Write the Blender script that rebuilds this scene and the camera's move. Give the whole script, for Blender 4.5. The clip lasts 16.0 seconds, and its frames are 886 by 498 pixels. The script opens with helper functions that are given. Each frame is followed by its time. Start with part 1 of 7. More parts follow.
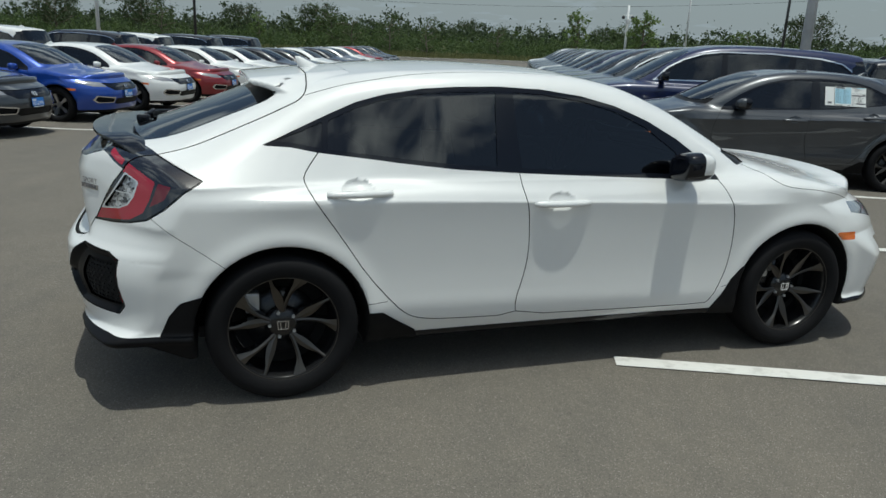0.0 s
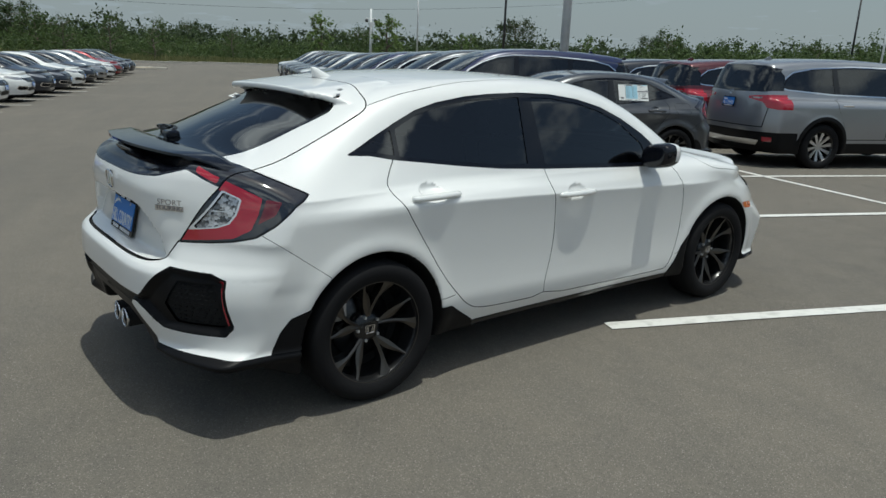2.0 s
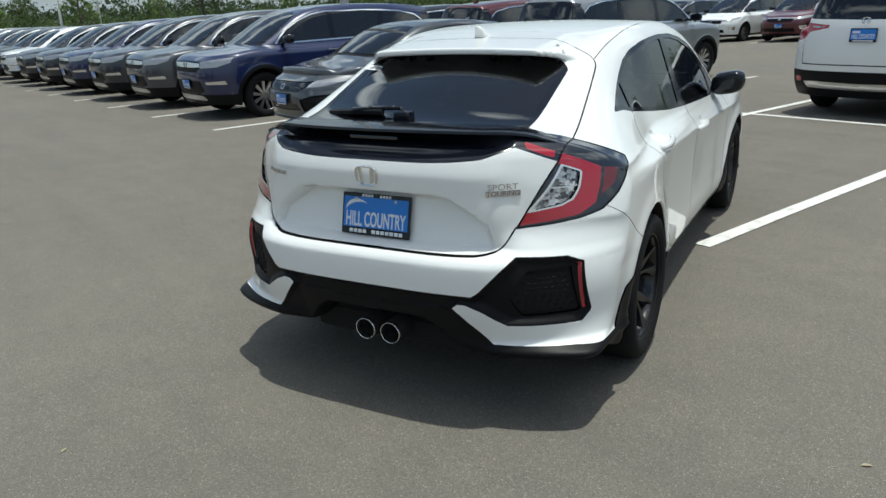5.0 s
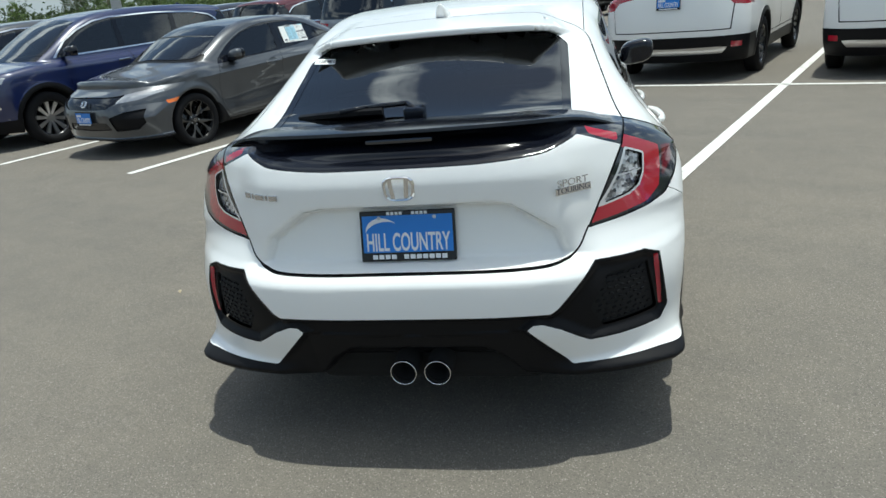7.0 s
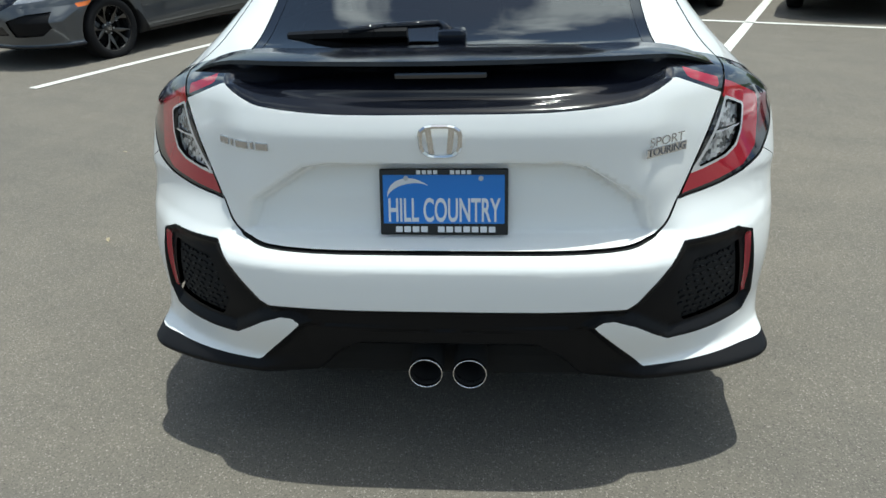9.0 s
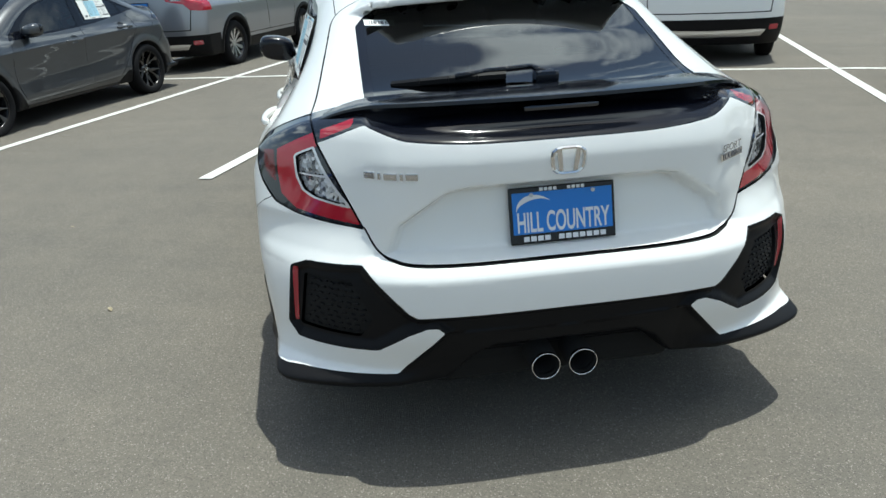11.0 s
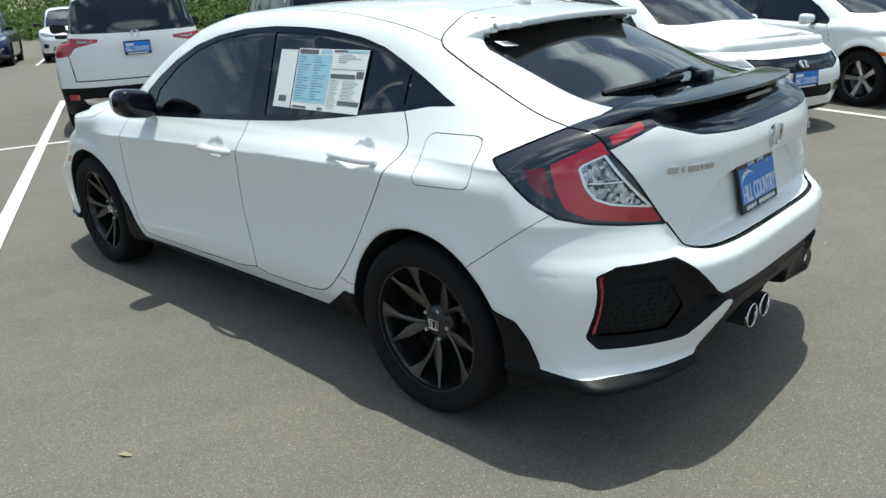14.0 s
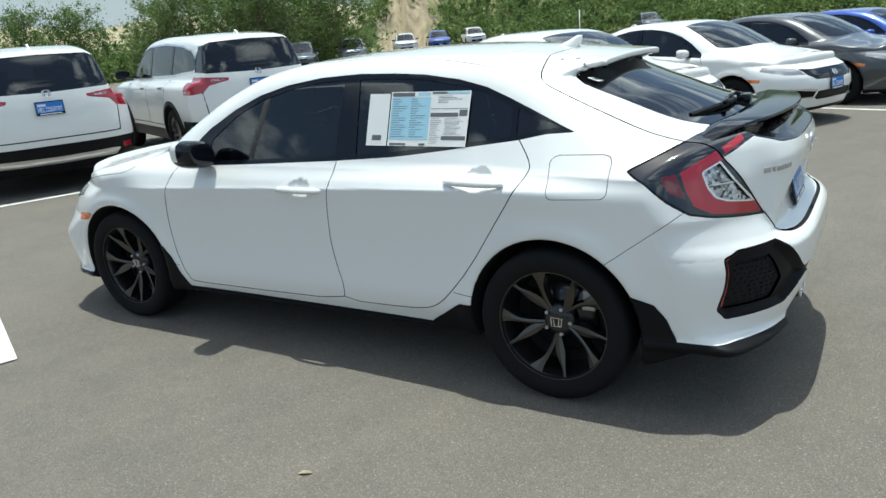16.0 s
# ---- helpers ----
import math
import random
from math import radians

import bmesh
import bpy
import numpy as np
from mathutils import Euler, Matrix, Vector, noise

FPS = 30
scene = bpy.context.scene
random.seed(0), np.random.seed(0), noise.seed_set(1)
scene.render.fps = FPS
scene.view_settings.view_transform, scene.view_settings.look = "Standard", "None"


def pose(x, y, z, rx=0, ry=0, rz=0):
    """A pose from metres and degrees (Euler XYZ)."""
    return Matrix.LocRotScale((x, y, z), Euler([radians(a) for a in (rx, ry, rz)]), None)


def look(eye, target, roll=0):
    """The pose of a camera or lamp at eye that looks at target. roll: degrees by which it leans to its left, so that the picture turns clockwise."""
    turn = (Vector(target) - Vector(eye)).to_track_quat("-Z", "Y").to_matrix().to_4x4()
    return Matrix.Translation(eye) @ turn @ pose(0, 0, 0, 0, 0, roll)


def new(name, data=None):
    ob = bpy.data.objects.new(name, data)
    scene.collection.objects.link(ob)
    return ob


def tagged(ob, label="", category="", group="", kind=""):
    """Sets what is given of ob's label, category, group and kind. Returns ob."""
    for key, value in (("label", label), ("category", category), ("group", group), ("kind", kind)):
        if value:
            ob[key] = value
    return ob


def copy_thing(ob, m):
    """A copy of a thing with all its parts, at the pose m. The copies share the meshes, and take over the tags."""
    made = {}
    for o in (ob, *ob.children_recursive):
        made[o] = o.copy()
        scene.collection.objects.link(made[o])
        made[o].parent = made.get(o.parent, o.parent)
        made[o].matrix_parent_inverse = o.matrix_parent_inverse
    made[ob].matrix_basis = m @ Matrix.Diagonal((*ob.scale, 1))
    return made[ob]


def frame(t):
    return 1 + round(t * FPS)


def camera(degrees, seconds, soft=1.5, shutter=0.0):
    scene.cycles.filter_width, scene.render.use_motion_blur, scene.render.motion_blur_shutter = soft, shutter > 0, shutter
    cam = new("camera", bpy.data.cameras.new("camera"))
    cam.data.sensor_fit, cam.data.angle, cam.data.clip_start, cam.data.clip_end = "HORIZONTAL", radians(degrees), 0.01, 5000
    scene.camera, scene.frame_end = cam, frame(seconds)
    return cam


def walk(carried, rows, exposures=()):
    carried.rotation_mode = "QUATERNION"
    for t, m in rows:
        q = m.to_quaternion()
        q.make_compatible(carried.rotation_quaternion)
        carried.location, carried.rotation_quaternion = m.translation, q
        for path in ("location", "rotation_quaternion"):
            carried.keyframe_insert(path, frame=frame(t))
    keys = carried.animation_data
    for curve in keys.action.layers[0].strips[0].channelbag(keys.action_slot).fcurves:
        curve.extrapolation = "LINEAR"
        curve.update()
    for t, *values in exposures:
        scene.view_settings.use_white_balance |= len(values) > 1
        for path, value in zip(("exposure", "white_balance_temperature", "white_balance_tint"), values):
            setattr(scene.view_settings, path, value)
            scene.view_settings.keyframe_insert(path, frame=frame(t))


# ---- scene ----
cam = camera(62.4, 16.0, soft=1.5)
PATH = [
    (0, (-1.654, -3.843, 1.545), (-1.038, -2.021, 0.996), 2.5),
    (0.5, (-2.001, -3.922, 1.571), (-1.247, -2.146, 1.045), 1.6),
    (1, (-2.316, -3.737, 1.533), (-1.448, -2.031, 0.954), -0.2),
    (1.5, (-2.671, -3.547, 1.497), (-1.67, -1.914, 0.922), 2.2),
    (2, (-3.046, -3.398, 1.53), (-1.825, -1.901, 1.013), 2.3),
    (2.5, (-3.302, -3.138, 1.51), (-1.981, -1.717, 1.023), -0.6),
    (3, (-3.593, -2.844, 1.502), (-2.203, -1.509, 0.967), -0.5),
    (3.5, (-3.916, -2.61, 1.542), (-2.402, -1.403, 1.042), -0.2),
    (4, (-4.077, -2.244, 1.507), (-2.514, -1.118, 0.97), -1.9),
    (4.2, (-4.143, -2.097, 1.508), (-2.571, -1.009, 0.92), -2.0),
    (6.3, (-4.635, -0.765, 1.556), (-2.789, -0.252, 0.981), -4.4),
    (6.5, (-4.572, -0.688, 1.542), (-2.72, -0.237, 0.936), -4.9),
    (7, (-4.267, -0.548, 1.507), (-2.423, -0.168, 0.832), -5.8),
    (7.5, (-4.077, -0.348, 1.467), (-2.27, -0.039, 0.668), -3.1),
    (8, (-3.905, -0.232, 1.458), (-2.096, -0.009, 0.635), -2.0),
    (8.5, (-3.758, -0.177, 1.432), (-1.979, 0.042, 0.545), -2.3),
    (8.7, (-3.745, -0.165, 1.437), (-1.965, 0.039, 0.548), -2.3),
    (10.8, (-4.066, 0.464, 1.455), (-2.201, 0.224, 0.773), -0.7),
    (11, (-4.034, 0.615, 1.464), (-2.194, 0.356, 0.725), -2.8),
    (11.5, (-4.014, 1.022, 1.451), (-2.237, 0.466, 0.721), -0.0),
    (12, (-3.931, 1.381, 1.476), (-2.214, 0.638, 0.769), -3.9),
    (12.5, (-3.719, 1.708, 1.436), (-2.121, 0.702, 0.777), -4.7),
    (13, (-3.557, 2.045, 1.437), (-2.118, 0.809, 0.803), -2.9),
    (13.5, (-3.351, 2.315, 1.471), (-2.016, 0.978, 0.814), -4.2),
    (14, (-3.047, 2.499, 1.447), (-1.731, 1.147, 0.785), -3.2),
    (14.5, (-2.856, 2.862, 1.456), (-1.686, 1.366, 0.829), -2.1),
    (15, (-2.724, 3.046, 1.458), (-1.619, 1.496, 0.842), -2.0),
    (15.5, (-2.561, 3.191, 1.476), (-1.509, 1.594, 0.889), -3.3),
    (16, (-2.469, 3.417, 1.516), (-1.445, 1.797, 0.942), -4.9),
]
EXPOSURES = [(0.0, -0.35, 6250, 0), (3.5, -0.14, 6270, 1), (6.5, 0.32, 6200, 0), (11.0, 0.41, 6170, -1), (16.0, 0.47, 6150, -1)]
walk(cam, [(t, look(eye, target, roll)) for t, eye, target, roll in PATH], EXPOSURES)

# ---- light ----
SUN_TO = Vector((0.06, -0.127, 1.0)).normalized()  # towards the sun
world = bpy.data.worlds.new("world")
scene.world = world
world.use_nodes = True
wn, wl = world.node_tree.nodes, world.node_tree.links
sky = wn.new("ShaderNodeTexSky")
sky.sky_type, sky.sun_disc = "NISHITA", False
sky.sun_elevation = math.asin(SUN_TO.z)
sky.sun_rotation = math.atan2(SUN_TO.x, SUN_TO.y)
sky.air_density, sky.dust_density, sky.ozone_density = 1.0, 2.2, 1.0
tc = wn.new("ShaderNodeTexCoord")
sep = wn.new("ShaderNodeSeparateXYZ")
wl.new(tc.outputs["Generated"], sep.inputs[0])
up = wn.new("ShaderNodeMath")
up.operation = "ADD"
up.inputs[1].default_value = 0.12
wl.new(sep.outputs[2], up.inputs[0])
flat = wn.new("ShaderNodeVectorMath")
flat.operation = "DIVIDE"
com = wn.new("ShaderNodeCombineXYZ")
for k in range(3):
    wl.new(up.outputs[0], com.inputs[k])
wl.new(tc.outputs["Generated"], flat.inputs[0])
wl.new(com.outputs[0], flat.inputs[1])
cloud = wn.new("ShaderNodeTexNoise")
cloud.inputs["Scale"].default_value, cloud.inputs["Detail"].default_value, cloud.inputs["Roughness"].default_value = 2.2, 9.0, 0.55
wl.new(flat.outputs[0], cloud.inputs["Vector"])
cover = wn.new("ShaderNodeValToRGB")
cover.color_ramp.elements[0].position, cover.color_ramp.elements[1].position = 0.50, 0.62
wl.new(cloud.outputs["Fac"], cover.inputs[0])
haze = wn.new("ShaderNodeMapRange")      # thick haze towards the horizon
haze.inputs[1].default_value, haze.inputs[2].default_value, haze.inputs[3].default_value, haze.inputs[4].default_value = 0.0, 0.28, 0.9, 0.0
wl.new(sep.outputs[2], haze.inputs[0])
most = wn.new("ShaderNodeMath")
most.operation = "MAXIMUM"
wl.new(cover.outputs[0], most.inputs[0])
wl.new(haze.outputs[0], most.inputs[1])
mix = wn.new("ShaderNodeMix")
mix.data_type = "RGBA"
wl.new(most.outputs[0], mix.inputs[0])
wl.new(sky.outputs[0], mix.inputs[6])
bright = wn.new("ShaderNodeMix")         # clouds overhead are lit through by the high sun
bright.data_type = "RGBA"
lift = wn.new("ShaderNodeMapRange")
lift.inputs[1].default_value, lift.inputs[2].default_value = 0.08, 0.55
wl.new(sep.outputs[2], lift.inputs[0])
wl.new(lift.outputs[0], bright.inputs[0])
bright.inputs[6].default_value, bright.inputs[7].default_value = (4.1, 4.6, 5.0, 1), (14.0, 14.6, 15.2, 1)
wl.new(bright.outputs[2], mix.inputs[7])
wl.new(mix.outputs[2], wn["Background"].inputs[0])
wn["Background"].inputs[1].default_value = 0.094
sun = new("sun", bpy.data.lights.new("sun", "SUN"))
sun.data.energy, sun.data.angle, sun.data.color = 3.3, radians(0.6), (1.0, 0.96, 0.9)
sun.matrix_world = look(SUN_TO * 50, (0, 0, 0))

# ---- materials ----
def material(name, colour, rough=0.5, metal=0.0, coat=0.0, coat_rough=0.03, spec=0.5):
    m = bpy.data.materials.new(name)
    m.use_nodes = True
    b = m.node_tree.nodes["Principled BSDF"]
    b.inputs["Base Color"].default_value = (*colour, 1)
    b.inputs["Roughness"].default_value = rough
    b.inputs["Metallic"].default_value = metal
    b.inputs["Coat Weight"].default_value = coat
    b.inputs["Coat Roughness"].default_value = coat_rough
    b.inputs["Specular IOR Level"].default_value = spec
    return m


def node(m, kind, **values):
    n = m.node_tree.nodes.new(kind)
    for k, v in values.items():
        n.inputs[k.replace("_", " ")].default_value = v
    return n


def wire(m, a, out, b, inp):
    m.node_tree.links.new(a.outputs[out], b.inputs[inp])


def bsdf(m):
    return m.node_tree.nodes["Principled BSDF"]


def vary(m, scale, low, high, detail=6.0, target="Base Color", blend=(0.35, 0.65)):
    """Noise between two colours (or two values) into an input."""
    tc = m.node_tree.nodes.new("ShaderNodeTexCoord")
    n = node(m, "ShaderNodeTexNoise", Scale=scale, Detail=detail, Roughness=0.6)
    r = m.node_tree.nodes.new("ShaderNodeValToRGB")
    r.color_ramp.elements[0].position, r.color_ramp.elements[1].position = blend
    r.color_ramp.elements[0].color, r.color_ramp.elements[1].color = (*low, 1), (*high, 1)
    wire(m, tc, "Object", n, "Vector")
    wire(m, n, "Fac", r, "Fac")
    wire(m, r, "Color", bsdf(m), target)
    return n, r


def bump(m, scale, strength, distance=0.01, detail=4.0):
    tc = m.node_tree.nodes.new("ShaderNodeTexCoord")
    n = node(m, "ShaderNodeTexNoise", Scale=scale, Detail=detail)
    b = node(m, "ShaderNodeBump", Strength=strength, Distance=distance)
    wire(m, tc, "Object", n, "Vector")
    wire(m, n, "Fac", b, "Height")
    wire(m, b, "Normal", bsdf(m), "Normal")


def car_paint(name, colour, metal=0.0, rough=0.35):
    m = material(name, colour, rough, metal, 1.0, 0.02)
    bump(m, 900, 0.02, 0.0005)
    return m


def glass_tint(name, tint, gloss=0.02):
    """A dark tinted pane: light passes through coloured, and the surface mirrors by Fresnel."""
    m = bpy.data.materials.new(name)
    m.use_nodes = True
    nt = m.node_tree
    nt.nodes.remove(nt.nodes["Principled BSDF"])
    t = node(m, "ShaderNodeBsdfTransparent", Color=(*tint, 1))
    g = node(m, "ShaderNodeBsdfGlossy", Color=(1, 1, 1, 1), Roughness=gloss)
    f = node(m, "ShaderNodeFresnel", IOR=1.7)
    mix = nt.nodes.new("ShaderNodeMixShader")
    wire(m, f, 0, mix, 0)
    wire(m, t, 0, mix, 1)
    wire(m, g, 0, mix, 2)
    wire(m, mix, 0, nt.nodes["Material Output"], 0)
    return m


WHITE = car_paint("white_paint", (0.81, 0.812, 0.795))
GREY = car_paint("grey_paint", (0.055, 0.060, 0.068), 0.4, 0.3)
SILVER = car_paint("silver_paint", (0.30, 0.31, 0.33), 0.6, 0.3)
BLUE = car_paint("blue_paint", (0.01, 0.06, 0.36), 0.3, 0.3)
NAVY = car_paint("navy_paint", (0.003, 0.010, 0.062), 0.1, 0.3)
INK = car_paint("black_blue_paint", (0.007, 0.010, 0.020), 0.1, 0.3)
RED = car_paint("red_paint", (0.24, 0.012, 0.018), 0.3, 0.3)
MAROON = car_paint("maroon_paint", (0.09, 0.012, 0.018), 0.3, 0.3)
GLOSS = material("black_gloss", (0.005, 0.006, 0.010), 0.10, spec=0.42)
PLASTIC = material("black_plastic", (0.008, 0.008, 0.009), 0.42, spec=0.12)
MATTE = material("dark_void", (0.004, 0.004, 0.004), 0.9)
RUBBER = material("tyre_rubber", (0.008, 0.008, 0.009), 0.8, spec=0.2)
bump(RUBBER, 60, 0.15)
ALLOY = material("alloy_machined", (0.55, 0.55, 0.56), 0.3, 1.0)
DARKALLOY = material("alloy_dark", (0.105, 0.097, 0.088), 0.38, 0.9)
BLACKRIM = material("rim_black", (0.012, 0.012, 0.013), 0.25, 0.2, 0.3)
CHROME = material("chrome", (0.75, 0.75, 0.76), 0.1, 1.0)
GLASS = glass_tint("tinted_glass", (0.06, 0.085, 0.11))
CLEAR = glass_tint("clear_glass", (0.55, 0.60, 0.58))
LENS_RED = material("red_lens", (0.36, 0.010, 0.026), 0.12, 0, 1.0)
LENS_FRONT = material("headlamp_lens", (0.34, 0.35, 0.37), 0.10, 0.5, 1.0)
LENS_DIM = material("dim_red_lens", (0.13, 0.005, 0.012), 0.12, 0, 1.0)
LENS_DARK = material("smoked_lens", (0.012, 0.014, 0.02), 0.08, 0, 1.0)
LENS_CLEAR = material("clear_lens", (0.4, 0.4, 0.4), 0.12, 0.5, 1.0)
facet_tc = LENS_CLEAR.node_tree.nodes.new("ShaderNodeTexCoord")
facet = node(LENS_CLEAR, "ShaderNodeTexVoronoi", Scale=85.0, Randomness=0.8)
facet_ramp = LENS_CLEAR.node_tree.nodes.new("ShaderNodeValToRGB")
facet_ramp.color_ramp.elements[0].position, facet_ramp.color_ramp.elements[1].position = 0.25, 0.8
facet_ramp.color_ramp.elements[0].color, facet_ramp.color_ramp.elements[1].color = (0.06, 0.06, 0.065, 1), (0.75, 0.75, 0.76, 1)
facet_bump = node(LENS_CLEAR, "ShaderNodeBump", Strength=0.5, Distance=0.004)
wire(LENS_CLEAR, facet_tc, "Object", facet, "Vector")
wire(LENS_CLEAR, facet, "Color", facet_ramp, "Fac")
wire(LENS_CLEAR, facet_ramp, "Color", bsdf(LENS_CLEAR), "Base Color")
wire(LENS_CLEAR, facet, "Distance", facet_bump, "Height")
wire(LENS_CLEAR, facet_bump, "Normal", bsdf(LENS_CLEAR), "Normal")
LENS_BRIGHT = material("lens_chrome", (0.80, 0.80, 0.82), 0.22, 0.6)
AMBER = material("amber_lens", (0.70, 0.16, 0.02), 0.15, 0, 1.0)
PLATE_BLUE = material("plate_blue", (0.02, 0.19, 0.62), 0.35)
PAPER = material("paper", (0.78, 0.79, 0.77), 0.7)
PAPER_BLUE = material("paper_blue", (0.36, 0.60, 0.72), 0.7)
INK_GREY = material("print_grey", (0.12, 0.12, 0.13), 0.7)
TRIM = material("cabin_trim", (0.02, 0.02, 0.022), 0.7)
STEEL = material("steel_galvanised", (0.55, 0.56, 0.57), 0.45, 0.6)

# ---- mesh helpers ----
def mesh_object(name, verts, faces, mat, parent=None, normals=None, label="", smooth=True):
    me = bpy.data.meshes.new(name)
    verts = np.asarray(verts, dtype=np.float64)
    me.from_pydata(verts.tolist(), [], [list(f) for f in faces])
    for m in (mat if isinstance(mat, (list, tuple)) else [mat]):
        me.materials.append(m)
    if smooth:
        me.shade_smooth()
    if normals is not None and len(verts):
        me.normals_split_custom_set_from_vertices(np.asarray(normals).tolist())
    ob = new(name, me)
    if parent is not None:
        ob.parent = parent
    if label:
        ob["label"] = label
    return ob


def part(name, bm, mat, parent, label="", smooth=False):
    me = bpy.data.meshes.new(name)
    bm.normal_update()
    bm.to_mesh(me)
    bm.free()
    for m in (mat if isinstance(mat, (list, tuple)) else [mat]):
        me.materials.append(m)
    if smooth:
        me.shade_smooth()
    ob = new(name, me)
    if parent is not None:
        ob.parent = parent
    if label:
        ob["label"] = label
    return ob


def empty(name, m, label, category, group=""):
    ob = new(name)
    ob.matrix_basis = m
    return tagged(ob, label, category, group)


def box(bm, lo, hi, bevel=0.0, segments=2):
    c, s = [(a + b) / 2 for a, b in zip(lo, hi)], [abs(b - a) for a, b in zip(lo, hi)]
    r = bmesh.ops.create_cube(bm, size=1, matrix=Matrix.LocRotScale(c, None, s))
    if bevel:
        es = {e for v in r["verts"] for e in v.link_edges}
        bmesh.ops.bevel(bm, geom=list(es), offset=bevel, segments=segments, affect="EDGES", profile=0.6)


def tube(bm, a, b, r0, r1=None, sides=12, caps=True):
    a, b = Vector(a), Vector(b)
    d = b - a
    m = Matrix.Translation((a + b) / 2) @ d.to_track_quat("Z", "Y").to_matrix().to_4x4()
    bmesh.ops.create_cone(bm, cap_ends=caps, segments=sides, radius1=r0, radius2=r0 if r1 is None else r1, depth=d.length, matrix=m)


def lathe(profile, sides=48, axis="y"):
    """A ring of (radius, height) turned round an axis: verts, faces."""
    n = len(profile)
    v = []
    for i in range(sides):
        a = 2 * math.pi * i / sides
        for r, h in profile:
            v.append((r * math.cos(a), h, r * math.sin(a)) if axis == "y" else (r * math.cos(a), r * math.sin(a), h))
    f = []
    for i in range(sides):
        k = (i + 1) % sides
        for j in range(n - 1):
            f.append((i * n + j, i * n + j + 1, k * n + j + 1, k * n + j))
    return v, f


def curve_through(xs, ys):
    """A smooth curve through control points, without overshoot."""
    xs, ys = np.asarray(xs, float), np.asarray(ys, float)
    if xs[0] > xs[-1]:
        xs, ys = xs[::-1], ys[::-1]
    h, d = np.diff(xs), np.diff(ys) / np.diff(xs)
    m = np.empty_like(ys)
    m[0], m[-1] = d[0], d[-1]
    p = d[:-1] * d[1:]
    w1, w2 = 2 * h[1:] + h[:-1], h[1:] + 2 * h[:-1]
    safe = np.where(p > 0, 1, 0)
    m[1:-1] = np.where(safe, (w1 + w2) / (w1 / np.where(d[:-1] == 0, 1, d[:-1]) + w2 / np.where(d[1:] == 0, 1, d[1:])), 0)

    def f(x):
        i = np.clip(np.searchsorted(xs, x) - 1, 0, len(h) - 1)
        t = np.clip((x - xs[i]) / h[i], 0, 1)
        a, b = ys[i], ys[i + 1]
        return (2 * t**3 - 3 * t**2 + 1) * a + (t**3 - 2 * t**2 + t) * h[i] * m[i] + (3 * t**2 - 2 * t**3) * b + (t**3 - t**2) * h[i] * m[i + 1]

    n = 1500
    table = f(np.linspace(xs[0], xs[-1], n + 1))
    rise = np.append(np.diff(table), 0.0)
    scale, start = n / (xs[-1] - xs[0]), xs[0]

    def quick(x):
        u = np.clip((np.asarray(x, float) - start) * scale, 0, n)
        k = u.astype(np.int32)
        return table[k] + rise[k] * (u - k)
    return quick


def curve(text):
    """A curve written as 'x:y x:y ...'."""
    pts = sorted((float(a), float(b)) for a, b in (p.split(":") for p in text.split()))
    return curve_through([p[0] for p in pts], [p[1] for p in pts])


def smax(a, b, r):
    return np.maximum(a, b) + np.maximum(r - np.abs(a - b), 0) ** 2 / (4 * r)


def smin(a, b, r):
    return -smax(-a, -b, r)


